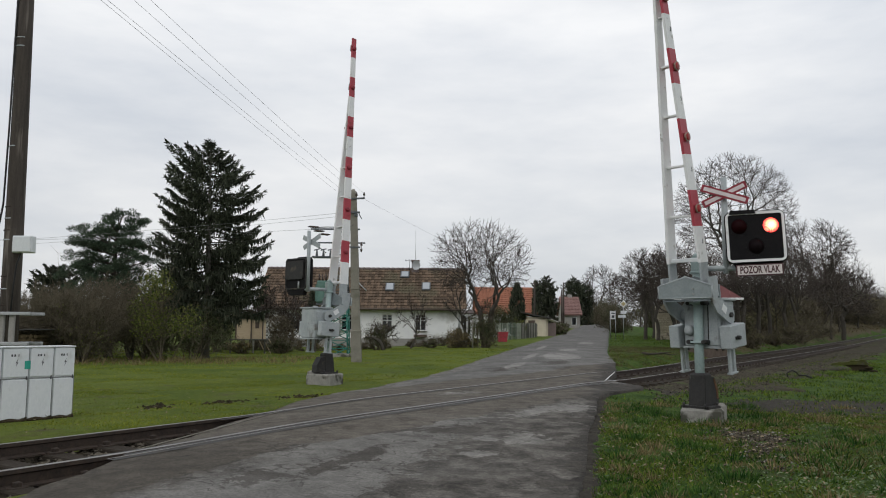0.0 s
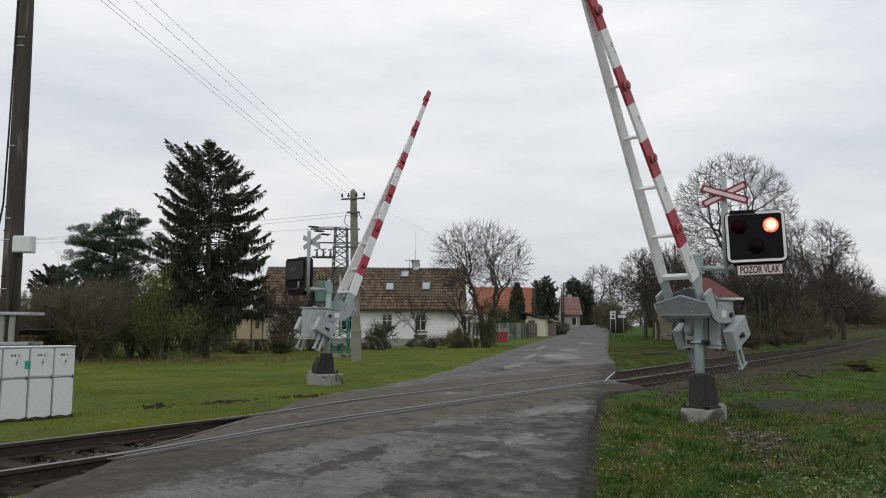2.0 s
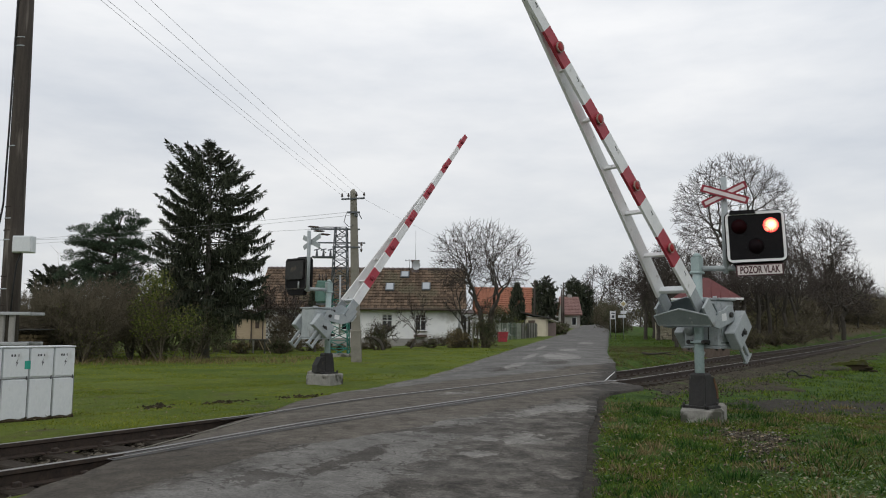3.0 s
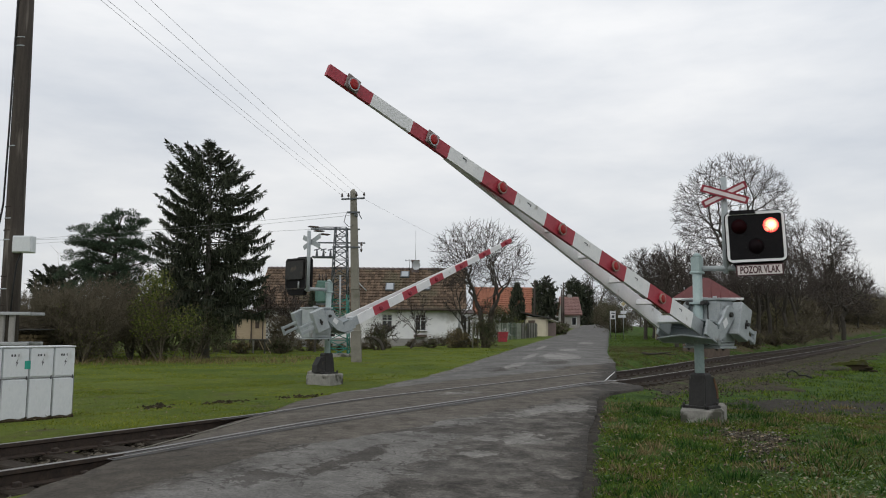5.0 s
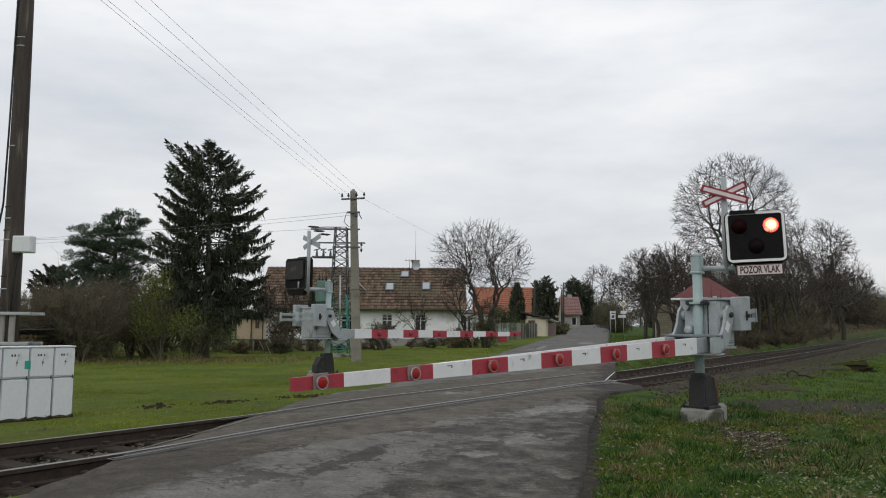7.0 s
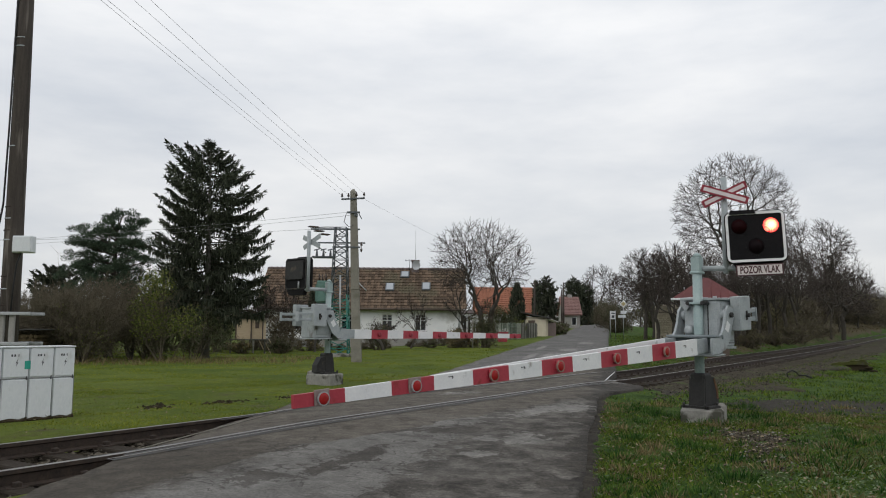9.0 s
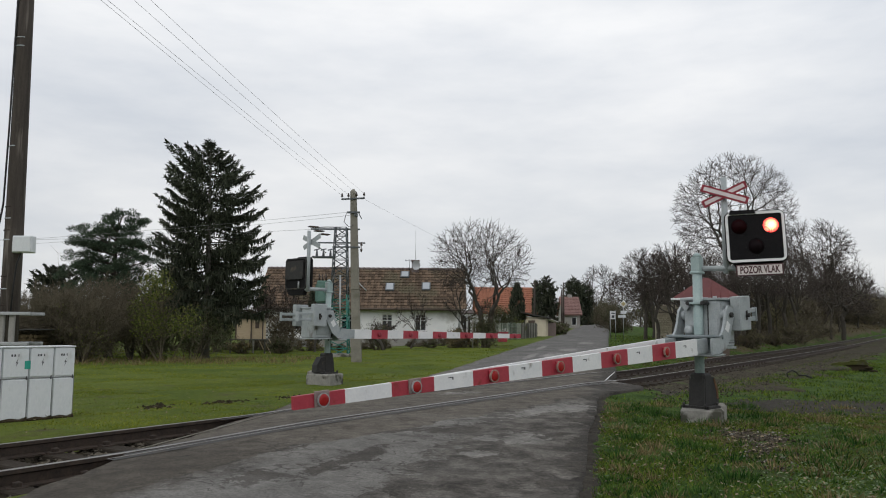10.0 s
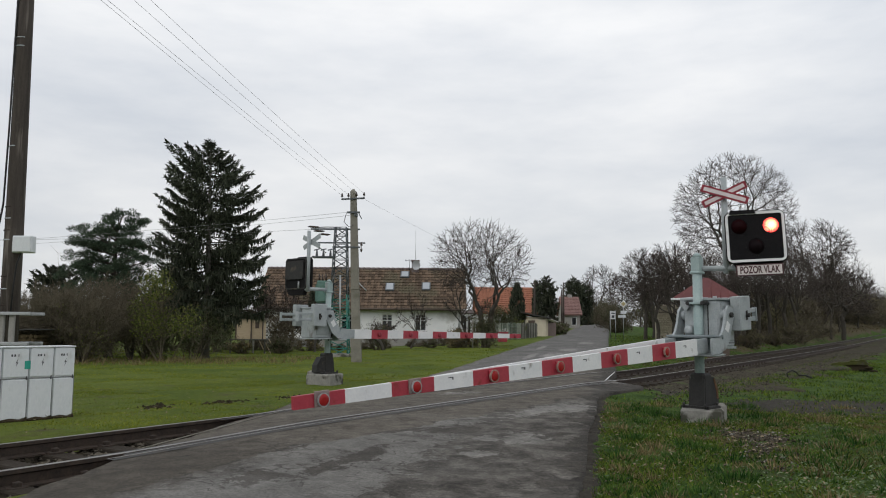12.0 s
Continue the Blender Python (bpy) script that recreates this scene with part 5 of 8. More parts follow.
# ---------------------------------------------------------------- houses
def wall_pieces(x0, x1, z0, z1, y, thick, holes):
    """A wall in the plane y with rectangular openings right through it."""
    g = Geo()
    xs = sorted({x0, x1, *[h[0] for h in holes], *[h[1] for h in holes]})
    for a, b in zip(xs, xs[1:]):
        m = (a + b) / 2
        cuts = sorted((h[2], h[3]) for h in holes if h[0] < m < h[1])
        z = z0
        for c, d in cuts:
            g.box(((a + b) / 2, y + thick / 2, (z + c) / 2), (b - a, thick, c - z), bevel=0.0005)
            z = d
        g.box(((a + b) / 2, y + thick / 2, (z + z1) / 2), (b - a, thick, z1 - z), bevel=0.0005)
    return g


def tile_roof_material():
    m = surf("old_brown_tiles", (0.080, 0.058, 0.042), (0.165, 0.118, 0.083), 0.7, 0.9, 0.3, fine=5, dirt=(0.105, 0.092, 0.062), dirt_scale=0.35, dirt_cut=0.56, island=0.45)
    return m


def tiled_slope(x0, x1, y0, z0, y1, z1, rows, col=0.24, wave=0.025):
    """Courses of overlapping tiles from the eave (y0, z0) up to the ridge (y1, z1)."""
    up = Vector((0, y1 - y0, z1 - z0))
    nrm = Vector((0, -up.z, up.y)).normalized()
    if nrm.z < 0:
        nrm = -nrm
    n = int((x1 - x0) / col)
    v, f = [], []
    rnd = np.random.RandomState(4)
    for r in range(rows):
        for k in range(n):
            a, b = x0 + k * (x1 - x0) / n, x0 + (k + 1) * (x1 - x0) / n
            lift = rnd.rand() * 0.008
            o = len(v)
            for u, h in ((r / rows, 0.075), ((r + 1.06) / rows, 0.028), (r / rows, 0.02)):
                for xx, w in ((a + 0.006, 0.0), ((a + b) / 2, wave), (b - 0.006, 0.0)):
                    p = Vector((xx, y0, z0)) + up * u + nrm * (h + w + lift)
                    v.append(tuple(p))
            f += [[o, o + 1, o + 4, o + 3], [o + 1, o + 2, o + 5, o + 4], [o + 6, o + 7, o + 1, o], [o + 7, o + 8, o + 2, o + 1]]
    return v, f


def farmhouse():
    X0, X1, Y0, Y1, EAVE, RIDGE = -13.4, 1.16, 57.0, 64.4, 2.98, 5.82
    th = thing("farmhouse", Matrix.Identity(4), "long white single-storey farmhouse with a brown tiled roof", "house")
    wins = [(-4.44, -3.66, 1.10, 2.28), (-2.02, -1.18, 1.10, 2.28), (-7.4, -6.6, 1.10, 2.28), (-11.2, -10.4, 1.10, 2.28)]
    part("front_wall", wall_pieces(X0, X1, 0.5, EAVE, Y0, 0.35, wins), M["plaster"], th, "white plastered front wall")
    part("plinth", Geo().box(((X0 + X1) / 2, Y0 + 0.2, 0.17), (X1 - X0 + 0.06, 0.46, 0.72), bevel=0.01), M["plinth"], th, "grey rendered plinth")
    g = Geo()
    for xx in (X0 + 0.17, X1 - 0.17):
        g.prism([(Y0 + 0.36, -0.1), (Y1, -0.1), (Y1, EAVE), ((Y0 + Y1) / 2, RIDGE - 0.15), (Y0 + 0.36, EAVE)], 0.34, Matrix(((0, 1, 0, xx), (1, 0, 0, 0), (0, 0, 1, 0), (0, 0, 0, 1))))
    part("gable_wall", g, M["plaster"], th)
    part("back_wall", Geo().box(((X0 + X1) / 2, Y1 - 0.18, EAVE / 2), (X1 - X0 - 0.7, 0.34, EAVE)), M["plaster"], th)
    for k, (a, b, c, d) in enumerate(wins):
        win = part("window", ring_plate([(a, c), (b, c), (b, d), (a, d)], [(a + 0.06, c + 0.06), (b - 0.06, c + 0.06), (b - 0.06, d - 0.06), (a + 0.06, d - 0.06)], 0.08, Matrix.Translation((0, Y0 + 0.12, 0))), M["white_paint"], th, "white-framed casement window")
        mid = (a + b) / 2
        bar = Geo().box((mid, Y0 + 0.12, (c + d) / 2), (0.06, 0.06, d - c - 0.1)).box((mid, Y0 + 0.12, c + (d - c) * 0.62), (b - a - 0.1, 0.06, 0.055)).box((mid, Y0 + 0.12, c + (d - c) * 0.82), (b - a - 0.1, 0.04, 0.03))
        part("glazing_bar", bar, M["white_paint"], win)
        part("pane", Geo().box((mid, Y0 + 0.16, (c + d) / 2), (b - a - 0.1, 0.012, d - c - 0.1), bevel=0.001), M["pane"], win, "dark window glass")
        part("sill", Geo().box((mid, Y0 - 0.05, c - 0.03), (b - a + 0.16, 0.2, 0.05)), M["concrete"], win)
        part("curtain", Geo().box((mid - 0.2, Y0 + 0.30, (c + d) / 2 - 0.15), (0.22, 0.02, 0.7), bevel=0.002), M["plaster"], win)
    ym, ye, yr = (Y0 + Y1) / 2, Y0 - 0.55, (Y0 + Y1) / 2
    ze = EAVE - 0.33
    v, f = tiled_slope(X0 - 0.3, X1 + 0.60, ye, ze, yr, RIDGE, 14)
    v2, f2 = tiled_slope(X0 - 0.3, X1 + 0.60, Y1 + 0.55, ze, yr, RIDGE, 8, 0.6)
    n0 = len(v)
    me = fast_mesh("roof", np.array(v + v2), np.array(f + [[i + n0 for i in fc] for fc in f2]), tile_roof_material())
    roof = new("roof", me)
    roof.parent = th
    tagged(roof, "weathered brown clay tile roof")
    part("roof_boards", Geo().prism([(ye, ze), (yr, RIDGE), (Y1 + 0.55, ze), (Y1 + 0.55, ze - 0.1), (yr, RIDGE - 0.12), (ye, ze - 0.1)], X1 - X0 + 0.5,
                                    Matrix(((0, 1, 0, (X0 + X1) / 2), (1, 0, 0, 0), (0, 0, 1, 0), (0, 0, 0, 1)))), M["wood_dark"], roof)
    rnd = random.Random(6)
    g = Geo()
    x = X0 - 0.3
    while x < X1 + 0.3:
        g.tube([(x, yr, RIDGE + 0.06), (x + 0.40, yr, RIDGE + 0.075)], [0.10, 0.12], 8)
        x += 0.38
    part("ridge_tiles", g, M["grey_roof"], roof)
    part("gutter", Geo().tube([(X0 - 0.3, ye - 0.07, ze + 0.0), (X1 + 0.3, ye - 0.07, ze - 0.02)], 0.07, 8), M["wood_dark"], roof)
    part("downpipe", Geo().tube([(X1 + 0.1, ye, ze), (X1 + 0.06, Y0 - 0.06, ze - 0.4), (X1 + 0.06, Y0 - 0.06, 0.2)], 0.05, 8), M["steel"], th)
    slope = Vector((0, yr - ye, RIDGE - ze))
    ang = math.atan2(slope.z, slope.y)
    for xx, u, w, h in ((-3.98, 0.51, 0.52, 0.85), (-1.25, 0.53, 0.52, 0.85), (-2.92, 0.84, 0.54, 0.70)):
        c = Vector((xx, ye, ze)) + slope * u
        at = Matrix.Translation(c) @ Matrix.Rotation(ang, 4, "X")
        lite = part("roof_window", Geo().box((0, 0, 0.12), (w + 0.14, h + 0.14, 0.12), bevel=0.015), M["lattice_grey"], roof, "pivoting roof window", at=at)
        part("pane", Geo().box((0, 0, 0.19), (w - 0.02, h - 0.02, 0.012), bevel=0.002), M["sky_pane"], lite, "glass with the sky's reflection put into its pale colour")
    c = Vector((-2.15, ye, ze)) + slope * 0.93
    ch = part("chimney", Geo().box((c.x, c.y + 0.2, c.z + 0.35), (0.55, 0.55, 1.1), bevel=0.02).box((c.x, c.y + 0.2, c.z + 0.93), (0.66, 0.66, 0.09)), M["grey_roof"], roof, "brownish brick chimney")
    dish = [(0.0, 0.06)] + [(0.11 * k, 0.06 - 0.006 * k * k) for k in range(1, 4)]
    dg = Geo()
    n = 16
    rings = [[Vector((r * math.cos(2 * math.pi * i / n), -0.45 + d, r * 1.15 * math.sin(2 * math.pi * i / n))) for i in range(n)] for r, d in dish[1:]]
    v = [Vector((0, -0.39, 0))] + [p for rg in rings for p in rg]
    f = [[0, 1 + i, 1 + (i + 1) % n] for i in range(n)]
    for k in range(len(rings) - 1):
        f += [[1 + k * n + i, 1 + (k + 1) * n + i, 1 + (k + 1) * n + (i + 1) % n, 1 + k * n + (i + 1) % n] for i in range(n)]
    dg.add([p + Vector((c.x + 0.08, c.y, c.z + 0.55)) for p in v], f, 0, True)
    dg.tube([(c.x + 0.08, c.y - 0.35, c.z + 0.5), (c.x + 0.08, c.y, c.z + 0.4)], 0.03, 6)
    part("satellite_dish", dg, M["steel"], ch, "grey satellite dish")
    part("aerial_mast", Geo().tube([(c.x + 0.02, c.y + 0.3, c.z + 0.5), (c.x + 0.0, c.y + 0.3, c.z + 3.4)], [0.025, 0.012], 6), M["steel"], ch)
    ag = Geo().tube([(c.x - 0.45, c.y + 0.1, c.z + 0.2), (c.x - 0.45, c.y + 0.1, c.z + 1.05)], 0.018, 6).tube([(c.x - 0.8, c.y + 0.1, c.z + 0.95), (c.x - 0.3, c.y + 0.1, c.z + 0.95)], 0.014, 6)
    for k in range(5):
        ag.tube([(c.x - 0.78 + 0.11 * k, c.y + 0.1, c.z + 0.85), (c.x - 0.78 + 0.11 * k, c.y + 0.1, c.z + 1.05)], 0.010, 4)
    part("aerial", ag, M["lattice_grey"], ch)
    # porch at the gable end
    part("porch_wall", wall_pieces(X1 + 0.04, X1 + 1.15, 0.1, 2.45, Y0 + 1.0, 0.2, [(X1 + 0.42, X1 + 0.62, 0.9, 2.2), (X1 + 0.75, X1 + 0.92, 0.9, 2.2)]), M["plaster"], th, "white porch with narrow lights")
    part("porch_light", Geo().box((X1 + 0.67, Y0 + 1.12, 1.55), (0.6, 0.02, 1.4)), M["pane"], th)
    part("porch_roof", Geo().box((X1 + 0.6, Y0 + 1.6, 2.52), (1.3, 1.5, 0.09), Matrix.Rotation(radians(8), 3, "X")), M["grey_roof"], th)
    part("flower_box", Geo().box((-1.6, Y0 - 0.2, 0.72), (0.95, 0.25, 0.2), bevel=0.02), M["wood_dark"], th)
    return th


def gable_house(name, label, x0, x1, y0, y1, low, eave, ridge, wall, roof_mat, along_x=True, windows=(), chimney=None):
    """A small house with a saddle roof, its ridge along x or along y."""
    th = thing(name, Matrix.Identity(4), label, "house")
    part("front_wall", wall_pieces(x0, x1, low, eave, y0, 0.3, [w for w in windows]), wall, th)
    part("back_wall", Geo().box(((x0 + x1) / 2, y1 - 0.15, (low + eave) / 2), (x1 - x0, 0.3, eave - low)), wall, th)
    for xx in (x0 + 0.15, x1 - 0.15):
        part("side_wall", Geo().box((xx, (y0 + y1) / 2, (low + eave) / 2), (0.3, y1 - y0 - 0.62, eave - low)), wall, th)
    for a, b, c, d in windows:
        w = part("window", ring_plate([(a, c), (b, c), (b, d), (a, d)], [(a + 0.07, c + 0.07), (b - 0.07, c + 0.07), (b - 0.07, d - 0.07), (a + 0.07, d - 0.07)], 0.08, Matrix.Translation((0, y0 + 0.1, 0))), M["white_paint"], th)
        part("pane", Geo().box(((a + b) / 2, y0 + 0.14, (c + d) / 2), (b - a - 0.1, 0.012, d - c - 0.1), bevel=0.001), M["pane"], w)
    o = 0.35
    if along_x:
        ym = (y0 + y1) / 2
        prof = [(y0 - o, eave - 0.15), (ym, ridge), (y1 + o, eave - 0.15), (y1 + o, eave - 0.3), (ym, ridge - 0.2), (y0 - o, eave - 0.3)]
        body = Geo().prism(prof, x1 - x0 + 0.5, Matrix(((0, 1, 0, (x0 + x1) / 2), (1, 0, 0, 0), (0, 0, 1, 0), (0, 0, 0, 1))))
        v, f = tiled_slope(x0 - 0.25, x1 + 0.25, y0 - o, eave - 0.15, ym, ridge, 12, 0.4)
        gab = [Geo().prism([(y0, eave), (y1, eave), (ym, ridge - 0.2)], 0.3, Matrix(((0, 1, 0, xx), (1, 0, 0, 0), (0, 0, 1, 0), (0, 0, 0, 1)))) for xx in (x0 + 0.15, x1 - 0.15)]
    else:
        xm = (x0 + x1) / 2
        prof = [(x0 - o, eave - 0.15), (xm, ridge), (x1 + o, eave - 0.15), (x1 + o, eave - 0.3), (xm, ridge - 0.2), (x0 - o, eave - 0.3)]
        body = Geo().prism(prof, y1 - y0 + 0.5, Matrix.Translation((0, (y0 + y1) / 2, 0)))
        v, f = [], []
        gab = [Geo().prism([(x0, eave), (x1, eave), (xm, ridge - 0.2)], 0.3, Matrix.Translation((0, yy, 0))) for yy in (y0 + 0.15, y1 - 0.15)]
    roof = part("roof", body, roof_mat, th)
    if v:
        tl = new("tiles", fast_mesh("tiles", np.array(v), np.array(f), roof_mat))
        tl.parent = roof
        tagged(tl, kind="stuff")
    for gg in gab:
        part("gable", gg, wall, th)
    if chimney:
        part("chimney", Geo().box(chimney, (0.6, 0.6, 1.6)), M["plinth"], roof)
    return th


farmhouse()
gable_house("village_house", "distant house with an orange tiled roof behind evergreens", 3.6, 9.5, 80, 88, 0.3, 3.1, 5.75, M["plaster"], M["orange_tile"], True, [(6.0, 6.9, 1.3, 2.5)])
gable_house("village_house", "distant house with a faded red roof by the road", 16.2, 18.35, 104, 109, 0.9, 3.5, 5.75, M["plinth"], M["pink_tile"], True, [(17.2, 17.9, 1.9, 3.0)], (17.4, 106.6, 5.3))
gable_house("village_house", "pale distant house at the end of the road", 24.0, 30.0, 175, 184, 2.0, 5.0, 7.6, M["plaster"], M["grey_roof"], True, [(26.0, 27.2, 3.2, 4.4)])


def shed():
    th = thing("garden_shed", Matrix.Identity(4), "cream garden shed with a dark lean-to roof behind the fence", "shed")
    part("wall", Geo().box((8.25, 69.3, 1.4), (1.9, 2.9, 1.9)), M["cream"], th)
    part("roof", Geo().prism([(6.9, 2.78), (9.2, 2.32), (9.5, 2.25), (9.5, 2.17), (6.9, 2.68)], 3.4, Matrix.Translation((0, 69.2, 0))), M["tarpaper"], th)
    part("canopy", Geo().prism([(9.1, 2.36), (10.2, 2.0), (10.2, 1.95), (9.1, 2.31)], 2.4, Matrix.Translation((0, 70.0, 0))), M["white_paint"], th, "pale corrugated canopy")
    part("door", Geo().box((7.75, 67.83, 1.65), (0.6, 0.05, 0.8)), M["wood_dark"], th)
    part("gate", Geo().box((9.65, 69.0, 1.25), (0.75, 0.06, 1.2)), M["lamp_bracket"], th, "dull red board gate")
    return th


def red_roof_hut():
    low = gz(13, 38)
    th = thing("trackside_hut", Matrix.Translation((13.5, 39.8, low)) @ Matrix.Rotation(radians(-18.5), 4, "Z"), "low hut with a red hipped tin roof among bare trees", "hut")
    e, a = 2.83 - low, 3.95 - low
    part("wall", Geo().box((-0.1, 0, (e - 0.3) / 2), (2.2, 2.6, e + 0.3), bevel=0.02), M["wood_dark"], th, "dark shaded timber wall")
    v = [(-1.66, -1.66, e), (1.66, -1.66, e), (1.66, 1.66, e), (-1.66, 1.66, e), (-0.10, 0, a), (0.10, 0, a)]
    roof = part("roof", Geo().add(v, [[0, 1, 5, 4], [1, 2, 5], [2, 3, 4, 5], [3, 0, 4], [3, 2, 1, 0]]), M["red_tin"], th, "dark red tin roof")
    for k in range(8):
        x = -1.5 + 0.43 * k
        t = 1 - abs(x) / 1.66
        part("seam", Geo().tube([(x, -1.66, e + 0.015), (x * (1 - t * 0.0), -1.66 + 1.66 * t, e + (a - e) * t + 0.015)], 0.015, 4), M["red_tin"], roof)
    part("fascia", Geo().box((0, -1.69, e - 0.03), (3.36, 0.04, 0.10)).box((-1.68, 0, e - 0.03), (0.04, 3.3, 0.10)).box((1.68, 0, e - 0.03), (0.04, 3.3, 0.10)), M["white_paint"], th, "white eaves board")
    return th


def stone_wall():
    x0, x1, y = 16.95, 19.2, 62.0
    th = thing("garden_wall", Matrix.Translation((0, 0, gz(18.0, y) - 0.1)), "low yellowish rubble wall beside the hut", "wall")
    rnd = random.Random(12)
    part("core", Geo().box(((x0 + x1) / 2, y + 0.1, 1.45), (x1 - x0, 0.3, 2.9)), M["rubble"], th)
    z = 0.1
    while z < 2.75:
        x = x0
        h = rnd.uniform(0.11, 0.17)
        while x < x1 - 0.1:
            w = min(rnd.uniform(0.16, 0.38), x1 - x)
            part("stone", Geo().box((x + w / 2, y - 0.06, z + h / 2), (w - 0.025, 0.09 + rnd.random() * 0.04, h - 0.02), bevel=0.03), M["rubble"], th)
            x += w
        z += h
    return th


def play_hut():
    x, y = -10.25, 42.0
    low = gz(x, y)
    th = thing("play_hut", Matrix.Translation((x, y, low)), "pale wooden play hut with brown trim on a raised deck", "play hut")
    z0 = 0.62 - low
    part("wall", Geo().box((-0.32, 0, z0 + 0.53), (0.80, 0.75, 1.06), bevel=0.01).box((0.38, 0.05, z0 + 0.53), (0.6, 0.75, 1.06), bevel=0.01), M["wood_pale"], th)
    part("roof", Geo().prism([(-0.85, z0 + 1.03), (0.0, z0 + 1.22), (0.82, z0 + 1.05), (0.82, z0 + 1.0), (0, z0 + 1.16), (-0.85, z0 + 0.98)], 1.0), M["wood_dark"], th)
    for xx in (-0.73, 0.08, 0.69):
        part("corner_post", Geo().box((xx, -0.39, z0 + 0.5), (0.06, 0.05, 1.06)), M["wood_dark"], th)
    part("window", Geo().box((0.38, -0.335, z0 + 0.75), (0.20, 0.03, 0.36)), M["wood_dark"], th)
    part("deck", Geo().box((0.0, -0.2, z0 - 0.03), (2.1, 1.3, 0.06)), M["wood_grey"], th)
    for xx in (-0.9, -0.3, 0.3, 0.9):
        part("deck_leg", Geo().box((xx, -0.75, z0 / 2 - 0.03), (0.08, 0.08, z0)), M["wood_grey"], th)
    for dx in (0.0, 0.28, 0.56):
        part("brace", Geo().box((0.75 + dx, -0.7, z0 / 2), (0.05, 0.05, z0 * 1.15), Matrix.Rotation(radians(-28), 3, "Y")), M["wood_pale"], th)
    return th


shed()
red_roof_hut()
stone_wall()
play_hut()


def board_fence(x0, y0, x1, y1, h, mat, label, gap=0.03, w=0.12, wobble=0.02):
    th = thing("board_fence", Matrix.Translation((x0, y0, 0)), label, "fence")
    d = Vector((x1 - x0, y1 - y0, 0))
    n = max(2, int(d.length / (w + gap)))
    ang = math.atan2(d.y, d.x)
    me = mesh_of("board", Geo().box((0, 0, h / 2), (w, 0.025, h), bevel=0.004), mat)
    rnd = random.Random(int(x0 * 10 + y0))
    for k in range(n):
        p = d * (k / n)
        o = new("board", me)
        z = gz(x0 + p.x, y0 + p.y)
        o.matrix_basis = Matrix.Translation((p.x, p.y, z + rnd.uniform(-wobble, wobble))) @ Matrix.Rotation(ang, 4, "Z")
        o.parent = th
    za, zb = gz(x0, y0), gz(x1, y1)
    for f in (0.25, 0.8):
        part("fence_rail", Geo().tube([(0, 0.04, za + h * f), (d.x, d.y + 0.04, zb + h * f)], 0.03, 5), mat, th)
    return th


board_fence(3.74, 55.0, 6.0, 59.2, 1.22, M["fence_green"], "weathered green board fence along the garden", 0.09, 0.11, 0.05)
board_fence(6.0, 59.2, 7.85, 64.5, 1.18, M["wood_grey"], "grey weathered board fence along the garden", 0.08, 0.12, 0.05)


def mesh_fence():
    """Thin posts with strands of wire before the garden."""
    x0, y0, x1, y1 = 1.55, 40.0, 3.72, 54.8
    th = thing("wire_fence", Matrix.Translation((x0, y0, 0)), "thin grey wire fence along the garden edge", "fence")
    n = 6
    pts = [Vector((x0 + (x1 - x0) * k / n - x0, (y1 - y0) * k / n, gz(x0 + (x1 - x0) * k / n, y0 + (y1 - y0) * k / n))) for k in range(n + 1)]
    for p in pts:
        part("post", Geo().tube([p - Vector((0, 0, 0.1)), p + Vector((0.02, 0, 1.35))], 0.035, 6), M["pole_concrete"], th)
    for h in (0.25, 0.6, 0.95, 1.28):
        part("strand", Geo().tube([p + Vector((0, -0.03, h)) for p in pts], 0.006, 4), M["lattice_grey"], th)
    return th


def red_bin():
    x, y = 3.95, 51.5
    low = gz(x, y)
    th = thing("garden_bin", Matrix.Translation((x, y, low)) @ Matrix.Rotation(radians(12), 4, "Z"), "dull red plastic bin standing by the garden fence", "bin")
    g = Geo().add([(-0.26, -0.2, 0), (0.26, -0.2, 0), (0.26, 0.2, 0), (-0.26, 0.2, 0), (-0.32, -0.25, 0.62), (0.32, -0.25, 0.62), (0.32, 0.25, 0.62), (-0.32, 0.25, 0.62)],
                  [[0, 1, 5, 4], [1, 2, 6, 5], [2, 3, 7, 6], [3, 0, 4, 7], [3, 2, 1, 0]])
    part("body", g, M["red_paint"], th)
    part("lid", Geo().box((0, 0, 0.64), (0.70, 0.56, 0.05), bevel=0.015).box((0, -0.29, 0.62), (0.2, 0.04, 0.03)), M["red_paint"], th)
    return th


mesh_fence()
red_bin()


def line_pole(x, y, top, arm, label):
    low = gz(x, y)
    th = thing("line_pole", Matrix.Translation((x, y, low)), label, "pole", "poles along the village road")
    part("shaft", Geo().tube([(0, 0, 0), (0.03, 0, top - low)], [0.105, 0.075], 8), M["creosote"], th)
    if arm:
        part("crossarm", Geo().box((0.03, 0, top - low - 0.15), (arm, 0.08, 0.09)), M["creosote"], th)
    return th


line_pole(8.95, 76.0, 5.9, 0.8, "dark wooden line pole with a crossarm by the road")
line_pole(13.35, 86.0, 6.5, 0.0, "grey wooden line pole by the road")
line_pole(12.85, 84.0, 5.6, 0.0, "grey wooden line pole by the road")


